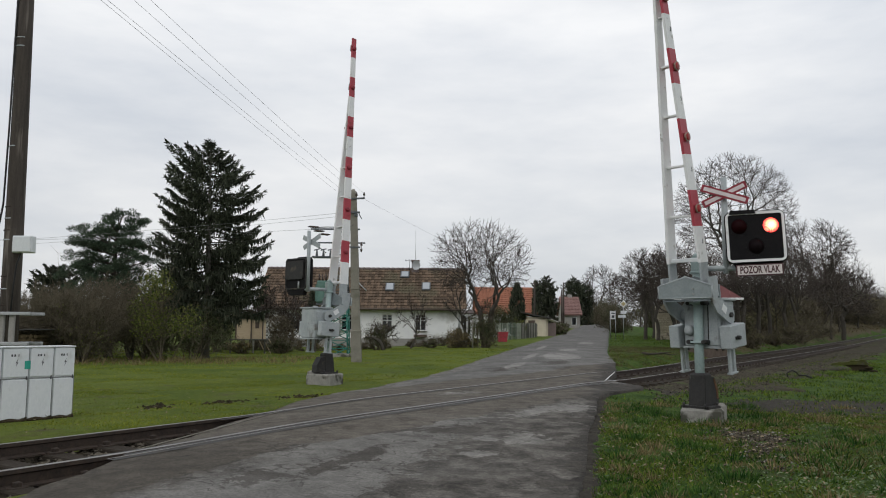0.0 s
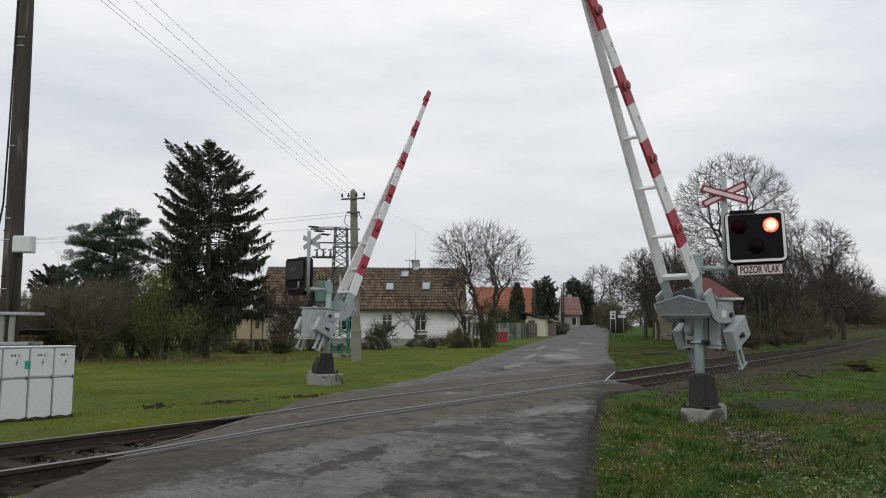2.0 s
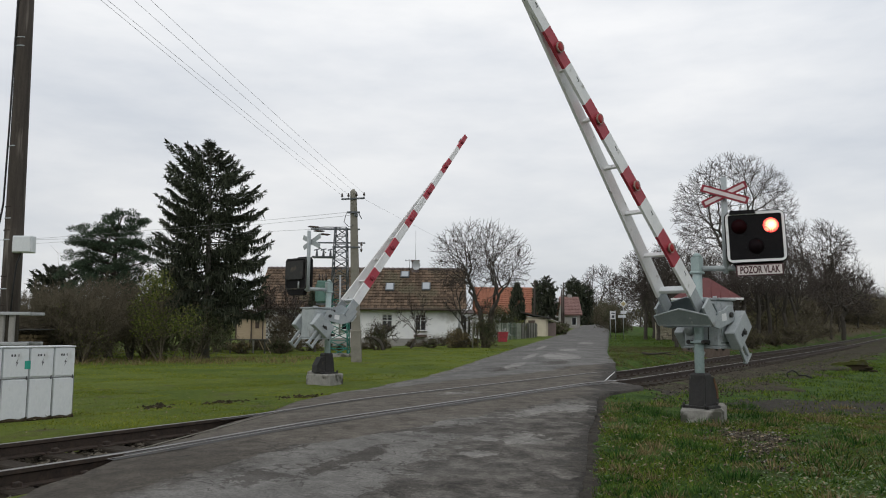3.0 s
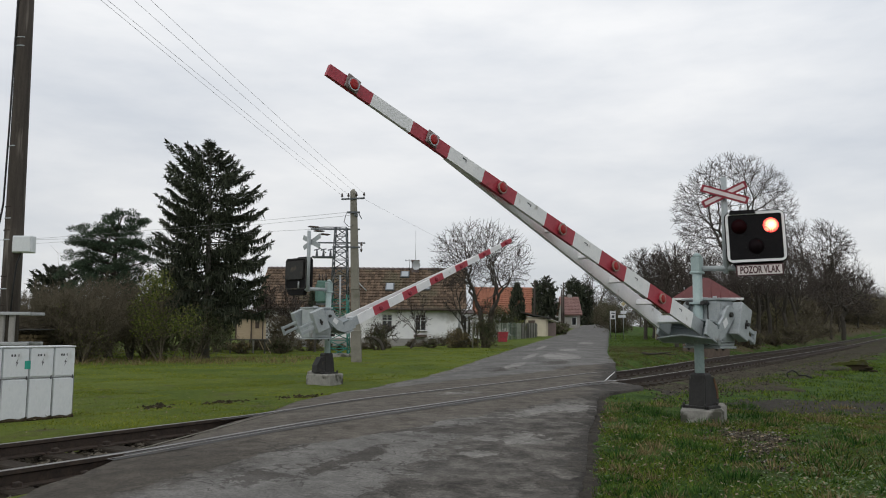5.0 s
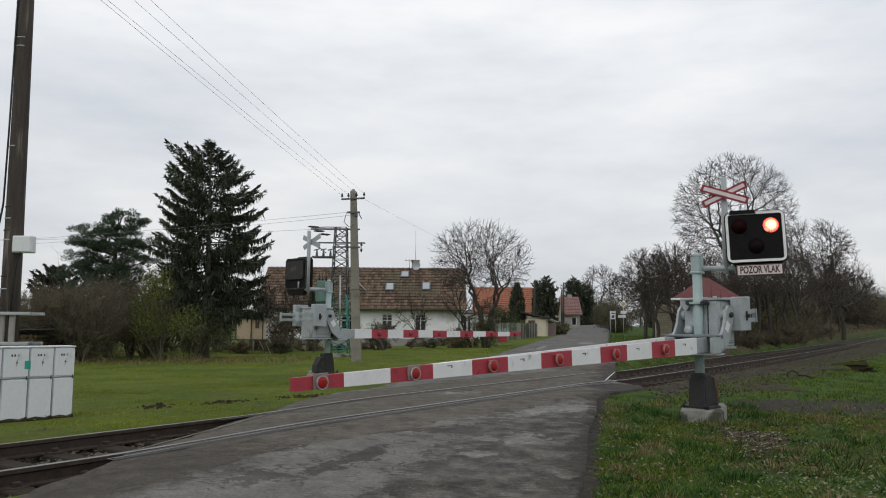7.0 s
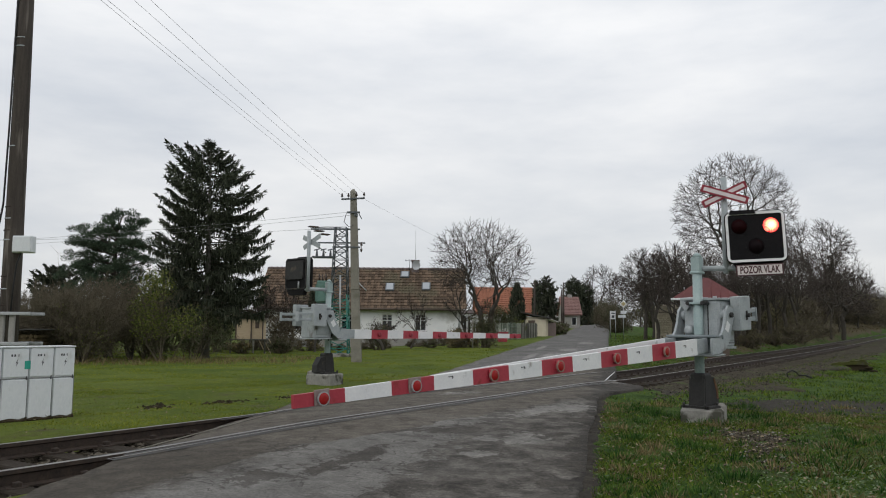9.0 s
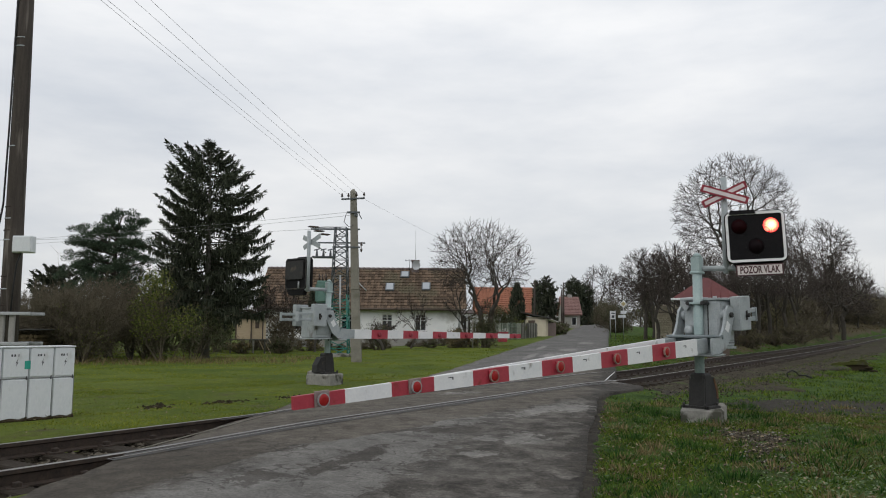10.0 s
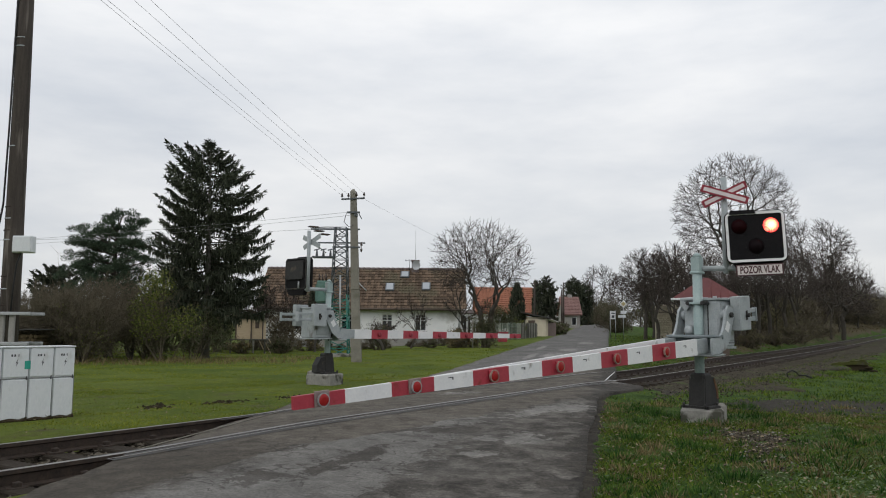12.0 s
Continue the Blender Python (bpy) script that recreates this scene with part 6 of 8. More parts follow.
def road_sign(x, y, kind):
    low = gz(x, y)
    if kind == "diamond":
        th = thing("road_sign", Matrix.Translation((x, y, low)), "pale diamond-shaped road sign with two small plates", "road sign")
        top = 3.2 - low
        part("post", Geo().tube([(0, 0, 0), (0, 0, top + 0.3)], 0.035, 8), M["steel"], th)
        spin = Matrix.Translation((0, -0.05, top)) @ Matrix.Rotation(radians(45), 4, "Y")
        part("diamond", Geo().prism([(-0.19, -0.19), (0.19, -0.19), (0.19, 0.19), (-0.19, 0.19)], 0.02, spin).prism([(-0.13, -0.13), (0.13, -0.13), (0.13, 0.13), (-0.13, 0.13)], 0.01, spin @ Matrix.Translation((0, -0.016, 0)), 1), [M["white_paint"], M["sign_yellow"]], th)
        part("plate", Geo().box((0, -0.05, top - 0.62), (0.42, 0.02, 0.24)), M["cabinet"], th, "pale plate")
        part("plate", Geo().box((-0.12, -0.05, top - 0.92), (0.55, 0.02, 0.2)), M["cabinet"], th, "pale plate")
    else:
        th = thing("road_sign", Matrix.Translation((x, y, low)), "white rectangular information board on two legs", "road sign")
        top = 2.75 - low
        for dx in (-0.2, 0.2):
            part("post", Geo().tube([(dx, 0, 0), (dx, 0, top)], 0.03, 6), M["steel"], th)
        part("board", Geo().box((0, -0.04, top - 0.35), (0.36, 0.03, 0.6)), M["white_paint"], th)
        part("marking", Geo().box((0, -0.06, top - 0.2), (0.26, 0.006, 0.1)).box((0, -0.06, top - 0.45), (0.2, 0.006, 0.2)), M["mark_dark"], th, "grey bars")
    return th


road_sign(13.45, 58.0, "diamond")
road_sign(13.1, 60.0, "board")


# ---------------------------------------------------------------- plants
def tubes(p0, p1, r0, r1, sides):
    """All segments of a plant as one array mesh."""
    p0, p1, r0, r1 = (np.asarray(a, float) for a in (p0, p1, r0, r1))
    d = p1 - p0
    d /= np.linalg.norm(d, axis=1, keepdims=True) + 1e-9
    ref = np.where(np.abs(d[:, 2:3]) < 0.9, np.array([[0, 0, 1.0]]), np.array([[1.0, 0, 0]]))
    u = np.cross(d, ref)
    u /= np.linalg.norm(u, axis=1, keepdims=True)
    w = np.cross(d, u)
    n = len(p0)
    ang = np.arange(sides) * 2 * np.pi / sides
    ring = np.cos(ang)[None, :, None] * u[:, None, :] + np.sin(ang)[None, :, None] * w[:, None, :]
    v = np.concatenate([p0[:, None, :] + ring * r0[:, None, None], p1[:, None, :] + ring * r1[:, None, None]], 1).reshape(-1, 3)
    base = (np.arange(n) * 2 * sides)[:, None]
    k = np.arange(sides)[None, :]
    k2 = (k + 1) % sides
    f = np.stack([base + k, base + k2, base + sides + k2, base + sides + k], -1).reshape(-1, 4)
    return v, f


def kites(c, axis, length, width, rnd):
    """Slender leaf-like quads at c along axis."""
    n = len(c)
    a = axis / (np.linalg.norm(axis, axis=1, keepdims=True) + 1e-9)
    side = np.cross(a, rnd.randn(n, 3))
    side /= np.linalg.norm(side, axis=1, keepdims=True) + 1e-9
    length, width = np.broadcast_to(length, n)[:, None], np.broadcast_to(width, n)[:, None]
    v = np.stack([c, c + a * length * 0.45 + side * width * 0.5, c + a * length, c + a * length * 0.45 - side * width * 0.5], 1).reshape(-1, 3)
    i = np.arange(n)[:, None] * 4
    return v, i + np.arange(4)[None, :]


def branching(seed, height, spread, trunk_h, trunk_r, stems=1, limbs=9, subs=7, twigs=6, fine=3, rise=0.75, droop=0.0, wob=0.16, lo=None, lean=(0.0, 0.0), limb_r=0.40):
    """Segments of a bare tree whose limbs reach for an egg-shaped crown: start, end and radii, thick and thin ones."""
    rnd = np.random.RandomState(seed)
    thick, thin = [], []
    lo = trunk_h * 0.8 if lo is None else lo
    mid, rz = (lo + height) / 2, (height - lo) / 2

    def grow(p, d, length, r, level, pieces, aim=None, taper=0.75):
        pts, dirs = [p], [d]
        for k in range(pieces):
            if aim is not None:
                to = aim - p
                to /= np.linalg.norm(to) + 1e-9
                d = d * 0.55 + to * 0.45
            d = d + rnd.randn(3) * wob * (0.6 if level == 0 else 1.0)
            if level >= 2:
                d[2] += 0.12 * rise - droop * (k / pieces)
            d = d / (np.linalg.norm(d) + 1e-9)
            q = p + d * length / pieces
            ra, rb = r * (1 - taper * k / pieces), r * (1 - taper * (k + 1) / pieces)
            (thick if ra > 0.022 else thin).append((p, q, ra, rb))
            p = q
            pts.append(p)
            dirs.append(d)
        return pts, dirs

    def side_dir(d, a):
        t = np.cross(d, rnd.randn(3))
        t /= np.linalg.norm(t) + 1e-9
        return d * math.cos(a) + t * math.sin(a)

    for s in range(stems):
        tilt = 0.22 * (stems > 1)
        d0 = np.array([rnd.randn() * tilt + lean[0], rnd.randn() * tilt + lean[1], 1.0])
        start = np.array([rnd.randn() * 0.16, rnd.randn() * 0.16, -0.1]) if stems > 1 else np.array([0, 0, -0.1])
        tl = trunk_h + (height - trunk_h) * 0.62
        pts, dirs = grow(start, d0 / np.linalg.norm(d0), tl, trunk_r, 0, 9, taper=0.85)
        for i in range(limbs):
            cz = -0.35 + 1.3 * (i + rnd.rand()) / limbs
            cz = min(cz, 0.98)
            a = i * 2.4 + rnd.rand() * 0.8 + s
            cr = math.sqrt(max(0.03, 1 - cz * cz)) * rnd.uniform(0.86, 1.03)
            aim = np.array([math.cos(a) * cr * spread + lean[0] * mid, math.sin(a) * cr * spread + lean[1] * mid, mid + cz * rz * rnd.uniform(0.9, 1.05)])
            t = np.clip((trunk_h + (aim[2] - trunk_h) * rnd.uniform(0.15, 0.5)) / tl, trunk_h / tl, 0.97)
            k = min(int(t * 9), 8)
            p = pts[k] + (pts[k + 1] - pts[k]) * (t * 9 - k)
            d = (aim - p) / (np.linalg.norm(aim - p) + 1e-9) + np.array([0, 0, 0.5 * rise])
            reach = np.linalg.norm(aim - p)
            lp, ld = grow(p, d / np.linalg.norm(d), reach * 1.04, trunk_r * limb_r, 1, 7, aim)
            for j in range(subs):
                tt = 0.2 + 0.8 * (j + rnd.rand()) / subs
                kk = min(int(tt * 7), 6)
                pp = lp[kk] + (lp[kk + 1] - lp[kk]) * (tt * 7 - kk)
                sl = spread * rnd.uniform(0.28, 0.5) * (1.15 - 0.55 * tt)
                sp, sdirs = grow(pp, side_dir(ld[kk + 1], rnd.uniform(0.45, 0.95)), sl, trunk_r * 0.14, 2, 4)
                for m in range(twigs):
                    t3 = 0.12 + 0.88 * (m + rnd.rand()) / twigs
                    k3 = min(int(t3 * 4), 3)
                    p3 = sp[k3] + (sp[k3 + 1] - sp[k3]) * (t3 * 4 - k3)
                    tp, td = grow(p3, side_dir(sdirs[k3 + 1], rnd.uniform(0.4, 0.85)), spread * rnd.uniform(0.14, 0.27), 0.010, 3, 3)
                    for q in range(fine):
                        kq = rnd.randint(0, 3)
                        grow(tp[kq], side_dir(td[kq], rnd.uniform(0.4, 0.8)), spread * rnd.uniform(0.07, 0.15), 0.006, 4, 2)
    return thick, thin


def bare_tree(x, y, label, mat="twig", name="bare_tree", group="bare trees", scale_r=1.0, rz=0.0, **kw):
    kw.setdefault("stems", 1)
    thick, thin = branching(**kw)
    th = thing(name, Matrix.Translation((x, y, gz(x, y))) @ Matrix.Rotation(rz, 4, "Z"), label, "tree" if name == "bare_tree" else "shrub", group)
    if thick:
        a = [np.array(q) for q in zip(*thick)]
        v, f = tubes(a[0], a[1], a[2], a[3], 7)
        o = new("trunk", fast_mesh("trunk", v, f, M["bark"], True))
        o.parent = th
        tagged(o, "dark bark trunk and limbs", kind="stuff" if kw["stems"] > 1 else "")
    a = [np.array(q) for q in zip(*thin)]
    v, f = tubes(a[0], a[1], np.maximum(a[2], 0.004) * scale_r, np.maximum(a[3], 0.003) * scale_r, 3)
    o = new("crown", fast_mesh("crown", v, f, M[mat]))
    o.parent = th
    tagged(o, "bare twigs")
    return th


def fan_tree(x, y, label, seed, height, spread, lo, trunk_h, trunk_r, count, jitter=0.05, fine=0.006, mat="twig", slim=0.5, core=0.30, shift=0.0, stems=1):
    """A bare tree whose limbs fork again and again towards points spread over its crown."""
    rnd = np.random.RandomState(seed)
    mid, rz = (lo + height) / 2, (height - lo) / 2
    cz = rnd.uniform(-0.75, 1.0, count)
    a = rnd.rand(count) * 6.283
    r = rnd.uniform(core, 1.0, count) ** 0.45
    cr = np.sqrt(np.maximum(0, 1 - cz * cz))
    goal = np.stack([shift + np.cos(a) * cr * spread * r, np.sin(a) * cr * spread * r, mid + cz * rz * r], 1)
    seg = []

    def size(n):
        return max(fine, trunk_r * (n / count) ** slim)

    def grow(p, pts):
        n = len(pts)
        c = pts.mean(0)
        gap = np.linalg.norm(c - p)
        if n == 1:
            m = (p + c) / 2 + rnd.randn(3) * 0.06 * gap
            seg.extend([(p, m, fine, fine * 0.8), (m, c, fine * 0.8, fine * 0.5)])
            return
        m = p + (c - p) * rnd.uniform(0.12, 0.18) + rnd.randn(3) * jitter * gap * 0.6
        q = p + (c - p) * rnd.uniform(0.28, 0.38) + rnd.randn(3) * jitter * gap
        seg.extend([(p, m, size(n), size(n)), (m, q, size(n), size(n) * 0.92)])
        d = pts - q
        axis = np.linalg.svd(d - d.mean(0), full_matrices=False)[2][0] if n > 2 else rnd.randn(3)
        side = d @ (axis + rnd.randn(3) * 0.25)
        cut = np.quantile(side, rnd.uniform(0.35, 0.65))
        one = side <= cut
        if one.all() or not one.any():
            one = np.arange(n) < n // 2
        grow(q, pts[one])
        grow(q, pts[~one])

    turn = np.arctan2(goal[:, 1] + rnd.randn(count) * 0.4, goal[:, 0] - shift + rnd.randn(count) * 0.4)
    share = np.floor((turn + np.pi) / (2 * np.pi) * stems).astype(int) % stems
    for k in range(stems):
        a = 2 * np.pi * (k + 0.5) / stems - np.pi
        out = np.array([math.cos(a), math.sin(a), 0]) * (0.14 if stems > 1 else 0)
        top = out * rnd.uniform(1.5, 3.0) + np.array([rnd.randn() * 0.05, rnd.randn() * 0.05, trunk_h * rnd.uniform(0.85, 1.15)])
        mid_way = (out + top) / 2 + np.array([rnd.randn() * 0.04, rnd.randn() * 0.04, 0])
        r0 = trunk_r / stems ** 0.35
        seg.extend([(out + np.array([0, 0, -0.1]), mid_way, r0 * 1.2, r0 * 1.05), (mid_way, top, r0 * 1.05, r0)])
        if (share == k).any():
            grow(top, goal[share == k])
    th = thing("bare_tree", Matrix.Translation((x, y, gz(x, y))), label, "tree", "bare trees")
    for name, keep, sides, m, words in (("trunk", lambda t: t[2] > 0.03, 7, "bark", "dark bark trunk and limbs"), ("crown", lambda t: t[2] <= 0.03, 3, mat, "bare twigs")):
        s = [np.array(q) for q in zip(*[t for t in seg if keep(t)])]
        v, f = tubes(s[0], s[1], s[2], s[3], sides)
        o = new(name, fast_mesh(name, v, f, M[m], name == "trunk"))
        o.parent = th
        tagged(o, words)
    return th


def spruce(x, y, height, half, seed, label, mat="needle", skirt=0.8, density=1.0, name="conifer", lean=0.0, wide=0.0, trunk="bark", inner=0.16):
    """Whorled branches that sag and turn up at their ends, with fine sprays above and curtains of twigs below."""
    rnd = np.random.RandomState(seed)
    th = thing(name, Matrix.Translation((x, y, gz(x, y))), label, "tree", "conifers")
    g = Geo().tube([(0, 0, -0.1), (lean * 0.5, 0, height * 0.5), (lean, 0, height)], [0.17 * height / 9, 0.11 * height / 9, 0.01], 8)
    part("trunk", g, M[trunk], th)
    prof = lambda u: np.interp(u, [0, 0.06, 0.14, 0.26, 0.40, 0.55, 0.70, 0.78, 0.86, 0.93, 1.0], [0.86, 0.92, 0.94, 0.97, 1.0, 1.0, 0.98, 0.92, 0.66, 0.36, 0.03])
    P, A, L, W = [], [], [], []
    seg = []
    count = int(25 * (height - skirt))
    fine = 9.0 / max(9.0, math.hypot(x, y) / 4)
    for b in range(count):
        u = ((b + rnd.rand()) / count) ** 0.95
        z = min(skirt + u * (height - skirt) + rnd.randn() * 0.12, height - 0.05)
        a = b * 2.39996 + rnd.randn() * 0.35
        lump = 0.92 + 0.11 * math.sin(a * 2 + z * 1.1 + seed) + 0.09 * math.sin(a * 5 - z * 2.3)
        reach = half * float(prof(min(max(u, 0), 1))) * lump * rnd.uniform(0.78, 1.0) * (1 + wide * math.cos(a) * (0.65 - u))
        h = np.array([math.cos(a), math.sin(a), 0])
        lat = np.array([-h[1], h[0], 0])
        off = np.array([lean * u, 0, z])
        sag, up = 0.40 * (1 - 0.75 * u), 0.02 + 0.42 * u
        drop = lambda t: reach * (-sag * t + (sag * 0.55 + up) * t ** 2.4 + 0.04 * np.sin(t * 5 + a))
        t = np.linspace(0, 1, 8)
        pts = off[None] + h[None] * (t * reach)[:, None]
        pts[:, 2] += drop(t)
        for i in range(7):
            seg.append((pts[i], pts[i + 1], 0.022 * (1 - t[i]) + 0.004, 0.022 * (1 - t[i + 1]) + 0.003))
        cnt = int((18 + 105 * reach) * density * fine)
        tt = inner + (1.02 - inner) * rnd.rand(cnt) ** 0.75
        sd = np.clip(rnd.randn(cnt) * 0.6, -1, 1)
        c = off[None] + h[None] * (tt * reach)[:, None] + lat[None] * (sd * 0.30 * reach * (1.12 - tt))[:, None]
        c[:, 2] += drop(tt) - 0.10 * np.abs(sd) * reach * (1.1 - tt)
        ax = h[None] * 0.9 + lat[None] * (sd * 1.1)[:, None] + rnd.randn(cnt, 3) * 0.30
        ax[:, 2] += 0.45 * (tt > 0.85)
        P.append(c)
        A.append(ax)
        L.append(rnd.uniform(0.13, 0.26, cnt) / fine ** 0.5)
        W.append(rnd.uniform(0.035, 0.065, cnt) / fine)
        cnt = int((10 + 105 * reach) * density * fine * (1.12 - 0.85 * u))
        tt = inner + 0.06 + (0.92 - inner) * rnd.rand(cnt) ** 0.8
        sd = np.clip(rnd.randn(cnt) * 0.5, -1, 1)
        c = off[None] + h[None] * (tt * reach)[:, None] + lat[None] * (sd * 0.26 * reach * (1.12 - tt))[:, None]
        c[:, 2] += drop(tt) - 0.10 * np.abs(sd) * reach * (1.1 - tt)
        P.append(c)
        A.append(np.array([0, 0, -1.0])[None] + rnd.randn(cnt, 3) * 0.14 + h[None] * 0.10)
        L.append(rnd.uniform(0.16, 0.46, cnt) * (1.05 - 0.5 * u) / fine ** 0.5)
        W.append(rnd.uniform(0.03, 0.055, cnt) / fine)
    c, a, l, w = np.concatenate(P), np.concatenate(A), np.concatenate(L), np.concatenate(W)
    v, f = kites(c, a, l, w, rnd)
    o = new("foliage", fast_mesh("foliage", v, f, M[mat]))
    o.parent = th
    tagged(o, "dense dark green needle sprays")
    s = [np.array(q) for q in zip(*seg)]
    v, f = tubes(s[0], s[1], s[2], s[3], 4)
    o = new("branchwork", fast_mesh("branchwork", v, f, M["bark"]))
    o.parent = th
    return th


def pine(x, y, seed, label):
    """A pine with flat plates of foliage on a few bent limbs; sky shows between them."""
    rnd = np.random.RandomState(seed)
    low = gz(x, y)
    th = thing("pine_tree", Matrix.Translation((x, y, low)), label, "tree")
    stem = np.array([(0, 0, -0.1), (0.02, 0, 2.0), (0.10, 0, 4.0), (0.12, 0, 5.6), (0.22, 0, 6.9)])
    part("trunk", Geo().tube([tuple(p) for p in stem], [0.22, 0.18, 0.14, 0.09, 0.03], 8), M["bark"], th)
    on_stem = lambda z: np.array([np.interp(z, stem[:, 2], stem[:, 0]), 0, z])
    # limbs: sideways reach, height of the tip, rise from the stem, breadth of the plate
    limbs = [(0.45, 7.15, 0.7, 0.62), (-0.25, 6.95, 0.6, 0.50), (0.85, 6.75, 0.8, 0.45), (1.75, 6.85, 0.9, 0.26), (1.35, 6.45, 0.6, 0.40), (-0.75, 6.40, 0.5, 0.75), (-1.25, 6.15, 0.5, 0.60), (0.25, 6.30, 0.4, 0.65), (1.70, 5.75, 0.3, 0.50),
             (1.15, 5.65, 0.3, 0.60), (-1.55, 5.60, 0.4, 0.60), (-0.85, 5.45, 0.3, 0.75), (-1.95, 5.10, 0.4, 0.55), (0.45, 5.15, 0.3, 0.70), (1.35, 4.85, 0.2, 0.60), (-2.20, 4.55, 0.3, 0.50), (-1.25, 4.65, 0.2, 0.80), (0.85, 4.35, 0.2, 0.75),
             (-0.35, 4.25, 0.2, 0.80), (-1.80, 4.00, 0.1, 0.70), (1.25, 3.85, 0.1, 0.60), (-0.90, 3.60, 0.0, 0.80), (0.40, 3.45, 0.0, 0.80), (-1.50, 3.15, 0.0, 0.70), (0.95, 3.0, 0.0, 0.70)]
    seg, C, A = [], [], []
    for dx, z, rise, r in limbs:
        for depth in ((rnd.uniform(-0.5, 0.5),) if z > 6.3 else (rnd.uniform(-1.5, -0.3), rnd.uniform(0.3, 1.5))):
            root = on_stem(z - rise - 0.15)
            tip = np.array([dx * 0.86 + 0.1 + rnd.uniform(-0.12, 0.12), depth, z])
            bend = (root + tip) / 2 + np.array([0, 0, -0.12 + rnd.randn() * 0.08])
            seg += [(root, bend, 0.055, 0.035), (bend, tip, 0.035, 0.012)]
            for k in range(int(4 + 7 * r)):
                p = bend + (tip - bend) * rnd.uniform(0.35, 1.1) + rnd.randn(3) * np.array([0.50, 0.50, 0.24]) * r
                seg.append((bend + (tip - bend) * rnd.uniform(0.2, 0.8), p, 0.014, 0.006))
                m = int(150 + 90 * rnd.rand())
                d = rnd.randn(m, 3)
                d /= np.linalg.norm(d, axis=1, keepdims=True)
                C.append(p + d * (rnd.rand(m) ** 0.5)[:, None] * np.array([0.27, 0.27, 0.17]))
                A.append(d * np.array([1, 1, 0.5]) + np.array([0, 0, 0.65]))
    c, a = np.concatenate(C), np.concatenate(A)
    v, f = kites(c, a, rnd.uniform(0.07, 0.15, len(c)), rnd.uniform(0.018, 0.036, len(c)), rnd)
    o = new("foliage", fast_mesh("foliage", v, f, M["pine"]))
    o.parent = th
    s = [np.array(q) for q in zip(*seg)]
    v, f = tubes(s[0], s[1], s[2], s[3], 5)
    o = new("branchwork", fast_mesh("branchwork", v, f, M["bark"]))
    o.parent = th
    return th


def leafy_bush(x, y, w, d, h, n, size, mat, seed, label, stems=14, name="bush", stem_mat="twig_brown", lumps=9, thick=1.0):
    """Stems and many small leaves gathered in uneven lumps."""
    rnd = np.random.RandomState(seed)
    th = thing(name, Matrix.Translation((x, y, gz(x, y))), label, "bush", "garden bushes")
    seg = []
    cent = []
    for k in range(lumps):
        a, r = rnd.rand() * 6.28, rnd.rand() ** 0.5
        zz = h * rnd.uniform(0.25, 0.85)
        s = math.sqrt(max(0.15, 1 - (zz / h) ** 2))
        cent.append((np.array([math.cos(a) * r * w / 2 * s, math.sin(a) * r * d / 2 * s, zz]), rnd.uniform(0.22, 0.38) * min(w, h)))
    for k in range(stems):
        c, r = cent[k % lumps]
        b = np.array([c[0] * 0.3, c[1] * 0.3, 0])
        m = (b + c) / 2 + rnd.randn(3) * 0.12 * w * np.array([1, 1, 0.3])
        seg += [(b, m, 0.025, 0.016), (m, c, 0.016, 0.008)]
        for q in range(16):
            t = c + rnd.randn(3) * r * 0.7
            seg.append((m + (c - m) * rnd.rand(), t, 0.008, 0.004))
            for q2 in range(2):
                seg.append((t, t + rnd.randn(3) * r * 0.35, 0.005, 0.003))
    pick = rnd.randint(0, lumps, n)
    c = np.array([cent[i][0] for i in pick])
    r = np.array([cent[i][1] for i in pick])
    dd = rnd.randn(n, 3)
    dd /= np.linalg.norm(dd, axis=1, keepdims=True)
    c = c + dd * (r * rnd.rand(n) ** 0.5)[:, None]
    c[:, 2] = np.maximum(c[:, 2], 0.03)
    v, f = kites(c, rnd.randn(n, 3) + np.array([0, 0, -0.2]), size * rnd.uniform(0.6, 1.3, n), size * 0.6 * rnd.uniform(0.6, 1.2, n), rnd)
    o = new("foliage", fast_mesh("foliage", v, f, M[mat]))
    o.parent = th
    s = [np.array(q) for q in zip(*seg)]
    v, f = tubes(s[0], s[1], s[2] * thick, s[3] * thick, 3)
    o = new("branchwork", fast_mesh("branchwork", v, f, M[stem_mat]))
    o.parent = th
    return th


def thuja(x, y, h, w, seed, label):
    rnd = np.random.RandomState(seed)
    th = thing("columnar_evergreen", Matrix.Translation((x, y, gz(x, y))), label, "tree", "columnar evergreens")
    part("trunk", Geo().tube([(0, 0, -0.1), (0, 0, h * 0.8)], [0.12, 0.03], 6), M["bark"], th)
    n = int(2600 * h * w / 6)
    z = rnd.rand(n) * h
    u = z / h
    r = w / 2 * np.interp(u, [0, 0.15, 0.6, 0.85, 1], [0.75, 1, 0.95, 0.6, 0.03]) * (rnd.rand(n) ** 0.35)
    a = rnd.rand(n) * 6.283
    r *= 1 + 0.14 * np.sin(a * 5 + z * 2.5)
    c = np.stack([r * np.cos(a), r * np.sin(a), z], 1)
    v, f = kites(c, np.stack([np.cos(a) * 0.5, np.sin(a) * 0.5, np.ones(n)], 1) + rnd.randn(n, 3) * 0.25, rnd.uniform(0.2, 0.45, n), rnd.uniform(0.08, 0.16, n), rnd)
    o = new("foliage", fast_mesh("foliage", v, f, M["needle"]))
    o.parent = th
    return th


